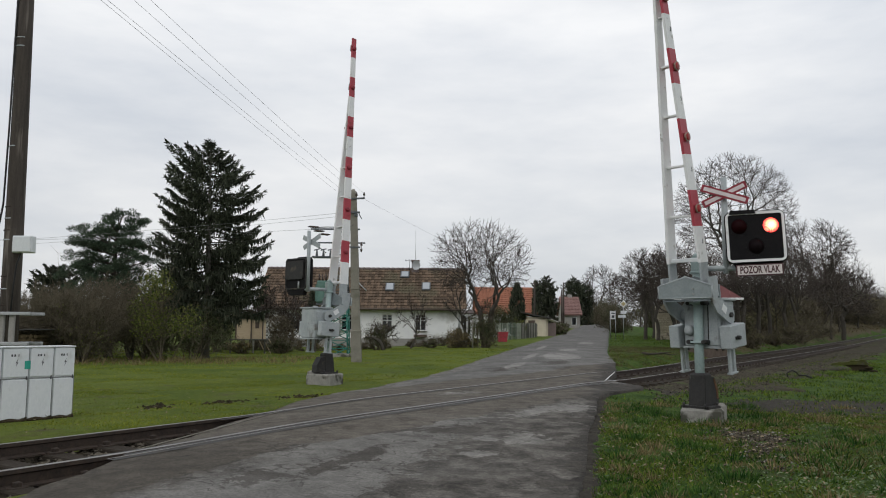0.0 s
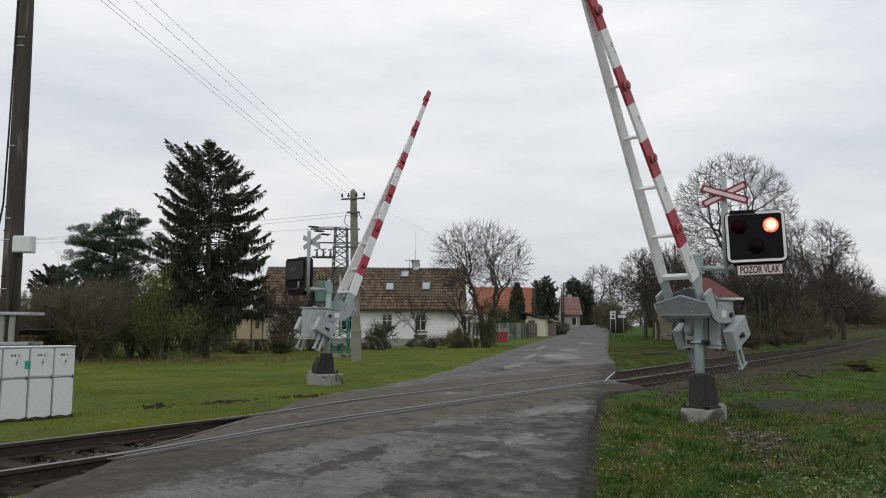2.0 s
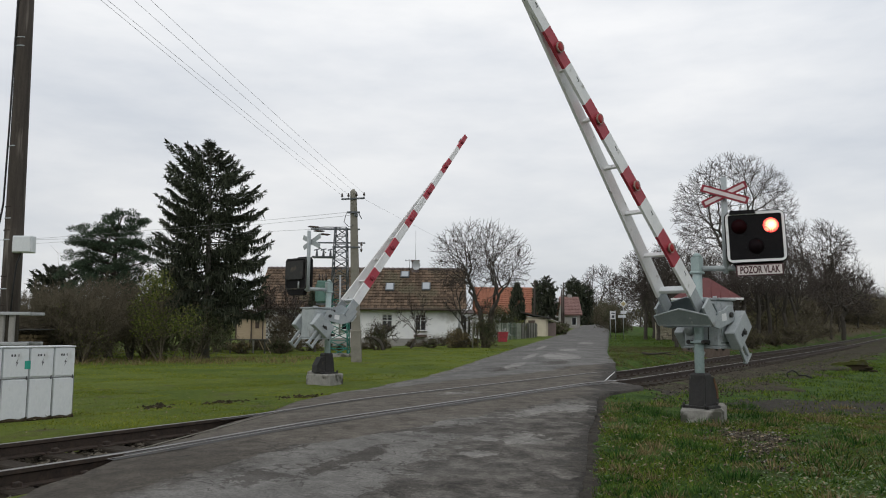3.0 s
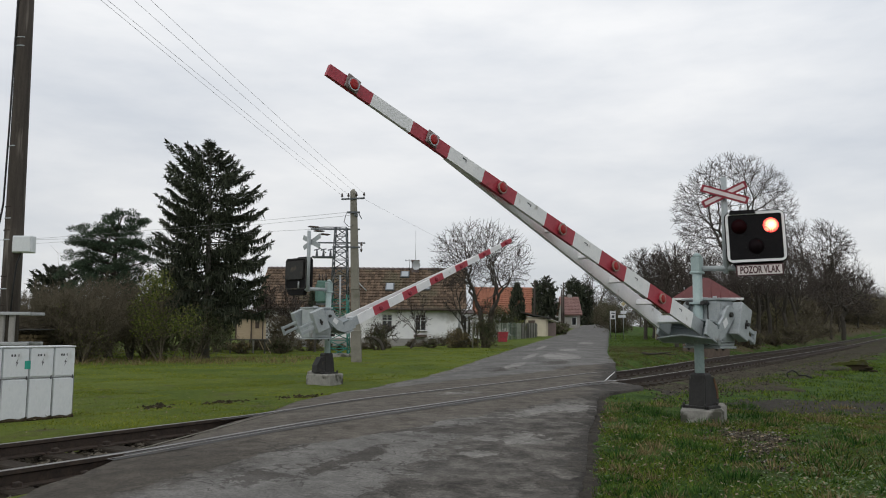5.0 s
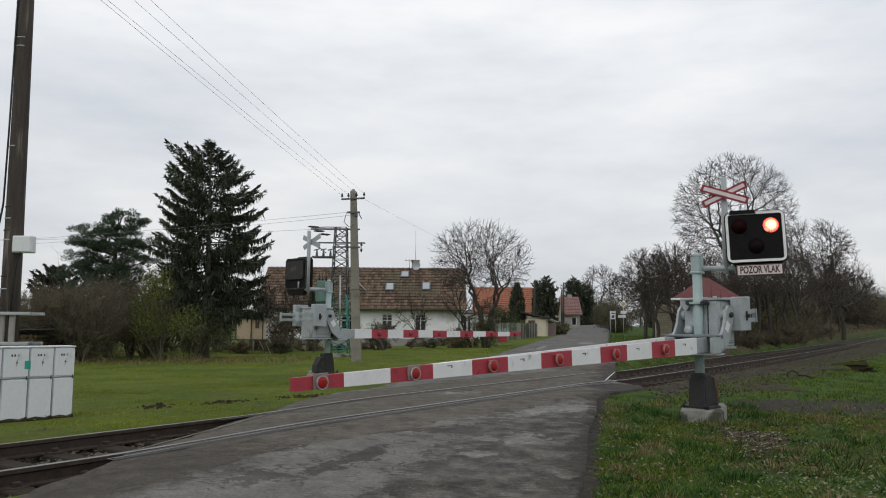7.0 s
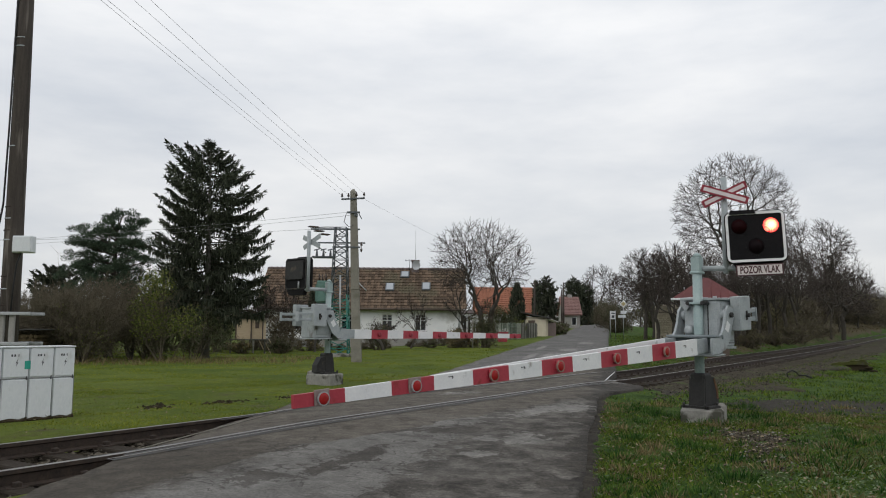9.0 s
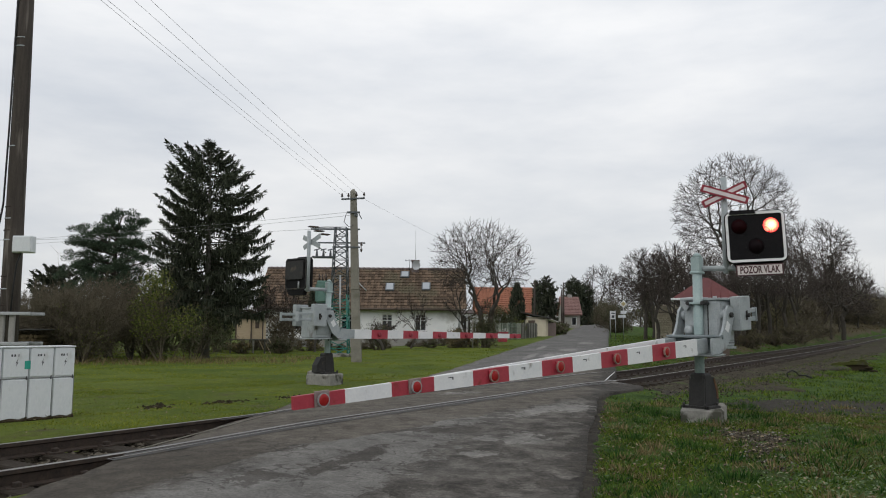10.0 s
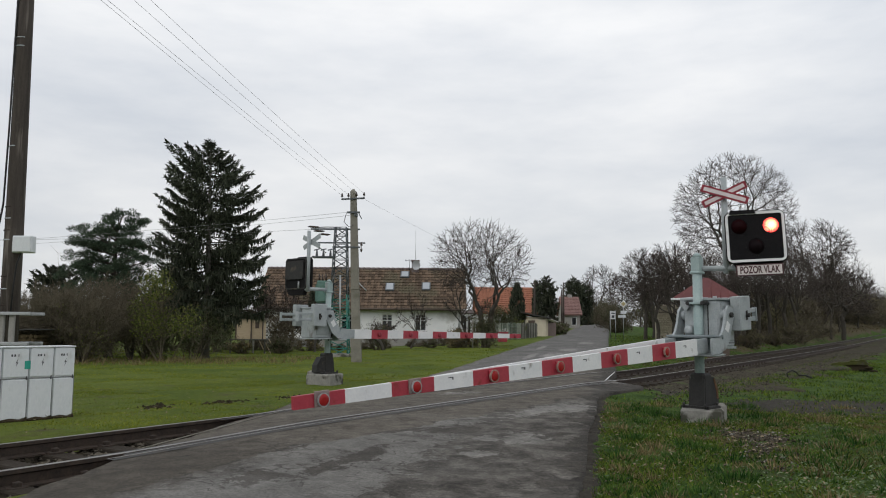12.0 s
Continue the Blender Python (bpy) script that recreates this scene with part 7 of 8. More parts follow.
# garden side of the track
spruce(-10.25, 34.0, 9.45, 2.66, 21, "tall dark spruce with drooping branches at the garden edge", skirt=2.0, density=0.76, lean=-0.12, wide=0.30, trunk="grey_bark", inner=0.20)
thuja(-7.95, 48.0, 3.4, 0.55, 47, "small dark columnar evergreen before the farmhouse")
leafy_bush(-12.5, 43.2, 2.6, 1.4, 2.3, 2400, 0.12, "leaf_dark", 163, "dark growth behind the play hut", name="undergrowth")
leafy_bush(-9.2, 44.6, 2.4, 1.2, 1.9, 1800, 0.12, "leaf_brown", 164, "brown growth behind the play hut", name="undergrowth")
pine(-17.05, 40.0, 5, "dark green pine behind the garden thicket")
leafy_bush(-10.85, 30.6, 2.3, 1.6, 3.6, 5000, 0.075, "leaf_yellow", 38, "yellow-green leafy bush at the meadow's edge", stems=9, lumps=7)
SHRUB = dict(trunk_h=0.25, trunk_r=0.038, stems=7, limbs=7, subs=6, twigs=5, fine=2, rise=0.9, wob=0.2)
for k, (x, y, h, s) in enumerate(((-19.5, 32.5, 1.8, 1.3), (-18.0, 30.5, 1.7, 1.3), (-16.4, 30.0, 2.0, 1.4), (-15.0, 29.5, 2.9, 1.5), (-13.7, 29.8, 3.0, 1.6), (-12.6, 31.8, 2.7, 1.4), (-20.0, 36.0, 2.2, 1.5),
                                  (-17.6, 35.0, 3.0, 1.5), (-14.6, 34.0, 3.4, 1.7))):
    bare_tree(x, y, "brown leafless thicket shrub at the meadow's edge", "twig_brown", "thicket_shrub", "thicket shrubs", 0.85, seed=100 + k, height=h, spread=s, **dict(SHRUB, twigs=6, fine=3))
for k, (x, y, w, h, n) in enumerate(((-16.9, 33.0, 3.2, 2.3, 6000), (-14.6, 31.4, 3.2, 2.8, 9000), (-12.4, 33.0, 2.8, 2.8, 7000), (-10.2, 32.4, 3.0, 2.2, 5000), (-19.8, 34.6, 3.0, 1.7, 3600), (-13.4, 36.0, 3.0, 3.2, 3600), (-16.2, 36.5, 3.0, 3.2, 3600))):
    brown = k != 3
    leafy_bush(x, y, w, 1.8, h, n, 0.07, "leaf_brown" if brown else "leaf_dark", 140 + k, "brown tangled undergrowth below the garden trees" if brown else "dark dense undergrowth below the garden trees", name="undergrowth")
leafy_bush(-13.6, 29.2, 2.2, 1.0, 2.3, 420, 0.07, "leaf_yellow", 147, "last yellow-green leaves on the thicket's front twigs", stems=12)
spruce(-21.9, 44.0, 4.75, 1.5, 27, "small dark spruce behind the thicket")
bare_tree(-21.5, 46.0, "pale leafless birch behind the garden", "twig", seed=61, height=4.8, spread=1.7, trunk_h=1.0, trunk_r=0.09, limbs=8, subs=5, twigs=4, fine=2)
bare_tree(-13.6, 47.0, "pale leafless birch behind the garden", "twig", seed=62, height=6.4, spread=1.6, trunk_h=1.5, trunk_r=0.09, limbs=9, subs=5, twigs=4, fine=2)

for k, (x, y, w, h, n) in enumerate(((-12.4, 40.4, 2.2, 1.0, 700), (-10.4, 40.6, 1.8, 0.7, 500), (-8.6, 41.0, 1.8, 0.9, 600))):
    leafy_bush(x, y, w, 1.0, h, n, 0.10, "dry" if k == 1 else "leaf_dark", 160 + k, "dry weeds and low growth round the play hut", name="undergrowth", stems=22)
bare_tree(-9.3, 48.5, "bare bushy tree in the garden", seed=76, height=4.4, spread=1.7, trunk_h=0.6, trunk_r=0.08, stems=3, limbs=8, subs=6, twigs=5, fine=3, rise=0.6, wob=0.2, scale_r=1.5)
bare_tree(-11.6, 47.5, "bare bushy tree in the garden", seed=77, height=4.8, spread=1.8, trunk_h=0.6, trunk_r=0.08, stems=3, limbs=8, subs=6, twigs=5, fine=3, rise=0.6, wob=0.2, scale_r=1.5)

# low stack of wood under a dark sheet
def wood_stack():
    rnd = random.Random(33)
    x, y = -15.2, 28.3
    rise = 1.05 - gz(x, y)
    th = thing("wood_stack", Matrix.Translation((x, y, gz(x, y))), "low stack of firewood under a sagging dark sheet", "wood pile")
    for row in range(int((rise - 0.05) / 0.13)):
        for k in range(9):
            r = rnd.uniform(0.055, 0.08)
            px, pz = -0.62 + 0.155 * k + rnd.uniform(-0.02, 0.02) + 0.07 * (row % 2), 0.06 + 0.13 * row
            part("log", Geo().tube([(px, -0.42 + rnd.uniform(-0.05, 0.05), pz), (px + rnd.uniform(-0.02, 0.02), 0.45, pz)], r, 7), M["litter"], th)
    n = 10
    top = [(-0.95 + 1.9 * i / n, rise + 0.05 * i / n + 0.02 * math.sin(i * 1.9)) for i in range(n + 1)]
    g = Geo()
    for (a, za), (b, zb) in zip(top, top[1:]):
        g.box(((a + b) / 2, -0.02, (za + zb) / 2), (b - a + 0.004, 1.15, 0.045))
    part("sheet", g, M["tarpaper"], th, "dark sagging cover sheet")
    return th


wood_stack()

# before the farmhouse
def bent_trunk():
    x, y = -3.62, 41.5
    ob = part("bent_trunk", Geo().tube([(0.50, 0, -0.15), (0.46, 0, 0.20), (0.30, 0, 0.48), (0.0, 0, 0.66), (-0.25, 0, 0.72), (-0.55, 0, 0.66)], [0.11, 0.10, 0.09, 0.07, 0.05, 0.03], 8), M["bark"])
    ob.matrix_basis = Matrix.Translation((x, y, gz(x, y)))
    return tagged(ob, "dark bent trunk arching out of the garden border", "branch")


bent_trunk()
for k in range(9):
    x = -12.6 + 1.55 * k
    leafy_bush(x, 46.5 + 0.8 * math.sin(k * 1.9), 1.7, 0.7, 0.45 + 0.25 * (math.sin(k * 2.7) > 0.2), 420, 0.08, "leaf_brown" if k % 3 else "dry", 500 + k, "low brownish growth along the garden border", name="garden_border", stems=22, lumps=6)
for k, (x, y, h) in enumerate(((-8.2, 50.0, 2.6), (-10.6, 51.0, 3.0))):
    bare_tree(x, y, "small bare garden shrub before the house wall", "twig", "garden_shrub", "garden shrubs", 1.3, seed=520 + k, height=h, spread=h * 0.38, trunk_h=0.3, trunk_r=0.05, stems=3, limbs=6, subs=5, twigs=4, fine=2, rise=0.7, wob=0.2)
fan_tree(2.25, 40.5, "bare spreading fruit tree in front of the farmhouse", 81, 6.9, 2.95, 2.1, 1.7, 0.17, 2400, 0.05, 0.0095, slim=0.52, core=0.02, shift=-0.30, stems=4)
bare_tree(1.5, 41.2, "bare fruit tree in front of the farmhouse", seed=72, height=4.6, spread=1.5, trunk_h=0.9, trunk_r=0.09, limbs=8, subs=6, twigs=5, fine=3, rise=0.7, wob=0.2, scale_r=1.25)
bare_tree(-1.75, 42.5, "thin young bare tree in front of the farmhouse", seed=73, height=3.4, spread=1.0, trunk_h=0.8, trunk_r=0.06, limbs=9, subs=5, twigs=4, fine=2, rise=0.4, wob=0.22, scale_r=1.2)
bare_tree(-3.2, 43.0, "gnarled pollarded little tree in front of the farmhouse", seed=74, height=1.75, spread=0.9, trunk_h=0.7, trunk_r=0.14, limbs=7, subs=6, twigs=5, fine=3, rise=0.3, wob=0.35, scale_r=1.3)
bare_tree(-7.0, 43.0, "bare fruit tree in the garden", seed=75, height=3.4, spread=1.6, trunk_h=0.8, trunk_r=0.08, limbs=8, subs=6, twigs=5, fine=2, rise=0.5, wob=0.25, scale_r=1.2)
leafy_bush(-3.6, 42.5, 1.3, 1.0, 1.25, 900, 0.08, "leaf_dark", 151, "small evergreen bush beside the pollarded tree")
leafy_bush(1.0, 40.6, 1.7, 1.0, 1.0, 1700, 0.09, "dry", 152, "dry brown bush at the garden edge", stems=26)
leafy_bush(-0.5, 41.8, 0.9, 0.6, 0.5, 500, 0.07, "leaf_dark", 153, "low green plant at the garden edge")
leafy_bush(2.2, 40.2, 1.5, 0.9, 1.7, 1700, 0.09, "leaf_dark", 154, "low dark bush round the fruit tree")
leafy_bush(5.9, 60.2, 1.0, 0.8, 2.0, 800, 0.10, "leaf_yellow", 155, "yellow-green bush behind the fence")
leafy_bush(4.2, 60.0, 2.6, 2.0, 3.2, 2200, 0.14, "leaf_dark", 156, "dark evergreen bush behind the fence")
thuja(6.6, 69.0, 4.6, 1.25, 41, "dark columnar evergreen in the village garden")
thuja(9.35, 78.0, 5.2, 0.62, 43, "dark columnar evergreen in the village garden")
spruce(12.3, 92.0, 6.4, 1.5, 44, "dark spruce beside the village road", skirt=0.4, density=0.6)
spruce(24.0, 142.0, 8.5, 2.2, 45, "far dark conifer at the road's end", skirt=0.4, density=0.5)
spruce(26.5, 146.0, 7.6, 2.0, 46, "far dark conifer at the road's end", skirt=0.4, density=0.5)

# far end of the road
for k, (x, y, h, s) in enumerate(((35.5, 140, 11.0, 4.0), (30.0, 165, 10.5, 4.0), (22.0, 168, 9.0, 3.8), (15.5, 150, 7.5, 3.0))):
    bare_tree(x, y, "far leafless tree at the end of the road", seed=170 + k, height=h, spread=s, trunk_h=2.0, trunk_r=0.2, limbs=11, subs=6, twigs=5, fine=2, rise=0.95, scale_r=2.6)

for k, (x, y, h, s) in enumerate(((30.4, 150, 12.0, 4.1), (33.6, 146, 10.2, 3.4), (27.2, 156, 9.0, 3.0))):
    fan_tree(x, y, "far round-crowned leafless tree at the end of the road", 350 + k, h, s, 2.5, 1.8, 0.2, 1300, 0.04, 0.026)

# beside the road and behind the track
for k, (x, y, h, s, tr) in enumerate(((17.8, 66.0, 7.6, 2.2, 0.13), (20.6, 76.0, 8.0, 2.3, 0.14), (25.0, 90.0, 8.6, 2.6, 0.15), (31.5, 110.0, 9.5, 2.8, 0.16))):
    bare_tree(x, y, "slim leafless tree with dense twigs beside the road", seed=190 + k, height=h, spread=s, trunk_h=1.6, trunk_r=tr, limbs=11, subs=8, twigs=6, fine=3, rise=0.85, scale_r=1.75)
for k, (x, y, h, s) in enumerate(((15.7, 60.5, 7.3, 2.2), (16.45, 59.6, 7.0, 2.1))):
    fan_tree(x, y, "slim dark leafless tree with fine dense twigs beside the road", 330 + k, h, s, 2.2, 1.5, 0.14, 3000, 0.05, 0.0085, slim=0.55)


def by_angle(k, y):
    """A place seen under the slope k = x / y at the distance y."""
    return k * y, y


x, y = by_angle(0.377, 52.0)
fan_tree(x, y, "tall round-crowned leafless tree behind the track", 214, 13.1, 4.25, 4.4, 2.4, 0.21, 5600, 0.018, 0.011)
bare_tree(13.2, 44.0, "leafless tree with crooked limbs beside the hut", seed=211, height=6.2, spread=2.3, trunk_h=1.2, trunk_r=0.13, limbs=9, subs=7, twigs=6, fine=3, rise=0.6, wob=0.22, scale_r=1.4)
x, y = by_angle(0.478, 92.0)
fan_tree(x, y, "old leafless spreading tree behind the track", 212, 13.3, 4.9, 5.6, 3.6, 0.26, 2300, 0.075, 0.018)
x, y = by_angle(0.513, 90.0)
fan_tree(x, y, "low leafless tree with wide hanging limbs behind the track", 213, 8.9, 4.3, 1.6, 2.4, 0.24, 1700, 0.085, 0.016)
for k, (a, y, h, s) in enumerate(((0.345, 47.0, 5.6, 2.0), (0.36, 55.0, 6.2, 2.2), (0.395, 62.0, 7.0, 2.3), (0.425, 66.0, 8.0, 2.6), (0.455, 74.0, 9.2, 2.9), (0.485, 94.0, 9.6, 3.4), (0.508, 100.0, 6.2, 3.0), (0.455, 86.0, 9.0, 3.2), (0.48, 102.0, 10.5, 3.8), (0.492, 110.0, 12.0, 4.2), (0.505, 122.0, 12.6, 4.6), (0.518, 134.0, 11.2, 4.5), (0.530, 146.0, 10.2, 4.5), (0.541, 160.0, 9.4, 4.5), (0.552, 178.0, 8.4, 4.8), (0.565, 205.0, 7.8, 5.5), (0.498, 130.0, 12.0, 4.6), 
                                  (0.53, 132.0, 5.0, 3.0), (0.33, 62.0, 7.0, 2.4), (0.31, 66.0, 7.6, 2.6), (0.325, 46.0, 5.0, 2.0), (0.35, 50.0, 5.2, 2.0), (0.37, 54.0, 5.6, 2.2))):
    x, y = by_angle(a, y)
    bare_tree(x, y, "leafless thicket tree behind the track", seed=220 + k, height=h, spread=s, trunk_h=1.4, trunk_r=0.11, stems=2, limbs=9, subs=7, twigs=6, fine=2, rise=0.8, wob=0.16, scale_r=0.55 + y / 160)
for k, (a, y, h, s) in enumerate(((0.455, 80.0, 3.0, 2.4), (0.48, 98.0, 3.4, 2.8), (0.505, 118.0, 3.8, 3.2), (0.53, 140.0, 4.4, 4.0), (0.55, 170.0, 5.2, 5.0), (0.57, 215.0, 6.5, 6.5), (0.495, 116.0, 3.6, 3.0), (0.518, 134.0, 4.0, 3.4), (0.542, 160.0, 4.4, 4.0), (0.56, 190.0, 4.8, 5.0))):
    x, y = by_angle(a, y)
    bare_tree(x, y, "brown scrub on the bank beside the track", "twig_brown", "scrub", "trackside scrub", 3.0, seed=240 + k, height=h, spread=s, **SHRUB)
for k, (a, y, w, h, n) in enumerate(((0.355, 54.0, 3.0, 1.6, 1400), (0.385, 60.0, 3.4, 1.8, 1500), (0.41, 66.0, 3.6, 2.2, 1800), (0.435, 74.0, 4.0, 2.8, 2200), (0.46, 86.0, 5.0, 3.4, 2400), (0.485, 104.0, 6.0, 5.0, 2600), (0.505, 124.0, 8.0, 6.0, 2800), (0.525, 142.0, 9.0, 6.5, 2800), (0.543, 164.0, 10.0, 6.5, 2800), (0.56, 196.0, 13.0, 7.0, 2800))):
    x, y = by_angle(a, y)
    leafy_bush(x, y, w, 2.0, h, n, 0.12 + y / 1000, "leaf_olive", 260 + k, "olive-brown tangled undergrowth behind the track", name="undergrowth", stems=24, thick=2.0, lumps=12)

for k, (a, y, h, s) in enumerate(((0.296, 58.0, 7.6, 2.0), (0.386, 50.0, 7.2, 2.0), (0.404, 54.0, 7.6, 2.1), (0.418, 57.0, 7.4, 2.2), (0.438, 62.0, 8.2, 2.3), (0.452, 68.0, 8.6, 2.4), (0.497, 84.0, 8.0, 2.9), (0.352, 49.0, 6.2, 1.9), (0.322, 53.0, 6.4, 1.9))):
    x, y = by_angle(a, y)
    fan_tree(x, y, "leafless tree with a dark bent trunk behind the track", 360 + k, h, s, 2.6, 1.7, 0.13, 1300, 0.065, 0.010, slim=0.55)

for k, (a, y, w, h) in enumerate(((0.392, 49.5, 2.4, 0.9), (0.424, 56.5, 3.0, 1.2), (0.441, 61.0, 3.6, 1.5), (0.456, 66.0, 4.0, 2.3), (0.472, 76.0, 5.0, 2.4))):
    x, y = by_angle(a, y)
    leafy_bush(x, y, w, 1.6, h, 1100, 0.10, "leaf_olive", 280 + k, "olive-brown low growth between the trackside trunks", name="undergrowth", stems=26, thick=1.5, lumps=10)

# dense growth that closes the view beyond
for k, (x, y, w, h, n) in enumerate(((-24.0, 40.0, 5.0, 2.3, 2400), (-20.0, 42.0, 4.0, 3.2, 3600), (-15.5, 44.0, 5.0, 4.2, 3600), (-27.0, 48.0, 6.0, 2.5, 2200), (-33.0, 56.0, 8.0, 2.8, 2400))):
    leafy_bush(x, y, w, 2.5, h, n, 0.15, "leaf_dark", 400 + k, "dark hedge growth behind the garden", name="hedge_growth", stems=24, lumps=13, thick=1.6)
for k, (x, y, w, h, n) in enumerate(((23.0, 66.0, 6.0, 4.2, 2800), (29.5, 76.0, 7.0, 4.6, 2800), (36.0, 88.0, 8.0, 5.0, 2800), (48.0, 106.0, 10.0, 5.4, 2800), (66.0, 134.0, 14.0, 5.6, 3000), (92.0, 172.0, 18.0, 6.0, 3000), (125.0, 225.0, 26.0, 8.0, 3000),
                                     (18.6, 84.0, 4.0, 3.0, 1600), (22.5, 104.0, 5.0, 3.4, 1600))):
    leafy_bush(x, y, w, 3.0, h, n, 0.17, "leaf_olive" if k < 7 else "leaf_dark", 420 + k, "olive-brown hedge growth behind the track", name="hedge_growth", stems=34, lumps=15, thick=2.2)
for k, (x, y, w, h, n) in enumerate(((31.5, 150.0, 9.0, 4.6, 1800), (39.0, 146.0, 9.0, 5.0, 1800), (24.5, 186.0, 16.0, 5.0, 1800), (19.5, 132.0, 4.0, 1.5, 900), (16.5, 118.0, 3.0, 1.3, 800), (10.5, 96.0, 5.0, 3.2, 1500), (34.0, 190.0, 18.0, 6.0, 1800), (10.9, 76.0, 2.2, 0.9, 700), (12.2, 82.0, 2.2, 0.9, 700))):
    leafy_bush(x, y, w, 3.0, h, n, 0.30, "leaf_dark", 440 + k, "dark far hedge beside the village road", name="hedge_growth", stems=34, lumps=15, thick=4.0)
for k in range(15):
    a = -0.72 + 0.1 * k
    x, y = a * 330.0, 330.0 + 18 * math.sin(k * 1.7)
    leafy_bush(x, y, 46.0, 8.0, 9.0 + 2.5 * math.sin(k * 2.1), 2200, 1.1, "leaf_dark", 470 + k, "far dark belt of trees on the horizon", name="far_wood", stems=40, lumps=22, thick=14.0)


# ---------------------------------------------------------------- grass, stones and litter
def patchy(x, y, k=1.0):
    """A soft irregular field between 0 and 1."""
    v = np.sin(x * 1.3 * k + 0.7) * np.cos(y * 1.1 * k - 0.4) + np.sin((x + y) * 2.3 * k) * 0.6 + np.sin(x * 4.7 * k - y * 3.1 * k + 1.0) * 0.45 + np.sin(y * 6.1 * k + x * 2.2 * k) * 0.3
    return np.clip(v / 4.0 + 0.5, 0, 1)


def off_ways(x, y, margin=0.05):
    right = 0.215 * y - 0.2
    left = np.interp(y, [-50, 0, 5.6, 8.0, 11.5, 13.4, 15.0, 17.0, 21.4, 26.0, 58.0, 300.0], [-14.8, -3.95, -3.0, -2.98, -2.52, -2.42, -1.98, -1.2, -0.25, 0.82, 7.75, 59.4])
    road = (x > left - margin) & (x < right + 0.08 - 0.10 * (y < 15.4) + margin + 0.8 * np.exp(-((y - 17.2) / 1.5) ** 2))
    side = x * RAIL_SIDE.x + y * RAIL_SIDE.y - NEAR_RAIL - GAUGE / 2
    track = (side > -1.9) & (side < np.where(x < left, 0.92, 2.0))
    return ~(road | track)


def gravel_here(x, y):
    """The stony spot beside the barrier's base and the cinder strip along the embankment."""
    a = np.exp(-(((x - 3.72) / 0.34) ** 2 + ((y - 9.4) / 0.55) ** 2)) + 0.70 * np.exp(-(((x - 3.42) / 0.28) ** 2 + ((y - 8.5) / 0.55) ** 2)) + 0.22 * np.exp(-(((x - 3.05) / 0.30) ** 2 + ((y - 7.5) / 0.5) ** 2))
    a = 1.35 * a * (0.35 + 0.75 * patchy(x, y, 3.0) + 0.45 * patchy(x, y, 9.0))
    side = x * RAIL_SIDE.x + y * RAIL_SIDE.y - NEAR_RAIL - GAUGE / 2
    b = np.where(x > 4.6, np.exp(-((side + 2.2 + 0.15 * np.clip(x - 8.0, 0, 6)) / 0.6) ** 2), 0)
    c = np.clip((x - 4.3) / 1.2, 0, 1) * 1.2 * np.exp(-((y - 13.2 - 0.05 * (x - 5.0)) / (1.25 + 0.12 * np.clip(x - 5, 0, 6))) ** 2) * (0.15 + 0.75 * patchy(x, y, 1.6) + 0.45 * patchy(x, y, 5.0))
    return np.clip(a + b + c, 0, 1)


def blades(name, label, x0, x1, y0, y1, count, height, width, mat, seed, keep=None, lean=0.5, wedge=True):
    rnd = np.random.RandomState(seed)
    x, y = rnd.uniform(x0, x1, count), rnd.uniform(y0, y1, count)
    ok = off_ways(x, y)
    if wedge:
        ok &= np.abs(x) < 0.60 * y + 1.0
    p = patchy(x, y)
    ok &= rnd.rand(count) < np.clip(2.2 * (p - 0.5) + 0.66, 0.22, 1.0)
    ok &= rnd.rand(count) > gravel_here(x, y) * 0.84
    if keep is not None:
        ok &= keep(x, y)
    x, y, p = x[ok], y[ok], p[ok]
    n = len(x)
    c = np.stack([x, y, ground_z(x, y) - 0.01], 1)
    ax = np.stack([rnd.randn(n) * lean, rnd.randn(n) * lean, np.ones(n)], 1)
    v, f = kites(c, ax, height * rnd.uniform(0.5, 1.25, n) * (0.65 + 0.7 * p), width * rnd.uniform(0.7, 1.3, n), rnd)
    return tagged(new(name, fast_mesh(name, v, f, M[mat])), label, "grass", kind="stuff")


right_of = lambda x, y: x > 0.215 * y - 0.4
left_of = lambda x, y: x < 0.215 * y - 4.0
blades("verge_grass", "rough green verge grass beside the road", 0.4, 9.5, 4.6, 12.5, 240000, 0.048, 0.0075, "grass", 301, right_of, 0.95)
blades("verge_grass", "rough green grass along the embankment", 2.5, 26.0, 12.5, 34.0, 100000, 0.09, 0.014, "grass", 302,
       lambda x, y: right_of(x, y) & ((x * RAIL_SIDE.x + y * RAIL_SIDE.y - NEAR_RAIL < -2.7 - 0.22 * np.clip(x - 8.0, 0, 6) + 0.9 * patchy(x, y, 2.0)) | (x * RAIL_SIDE.x + y * RAIL_SIDE.y - NEAR_RAIL > 1)), 0.6)
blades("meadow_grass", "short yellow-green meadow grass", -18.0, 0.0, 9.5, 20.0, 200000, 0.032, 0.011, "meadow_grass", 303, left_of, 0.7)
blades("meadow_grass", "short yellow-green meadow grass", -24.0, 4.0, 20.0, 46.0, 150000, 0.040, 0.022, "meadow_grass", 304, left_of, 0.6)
blades("roadside_grass", "green grass beside the village road", 4.0, 26.0, 30.0, 75.0, 70000, 0.07, 0.03, "grass", 305, right_of, 0.6, False)
blades("dry_grass", "pale dry grass at the meadow's edge", -22.0, -5.0, 26.6, 31.5, 9000, 0.24, 0.016, "dry", 306, lambda x, y: left_of(x, y) & (patchy(x, y, 1.7) > 0.47), 0.5)
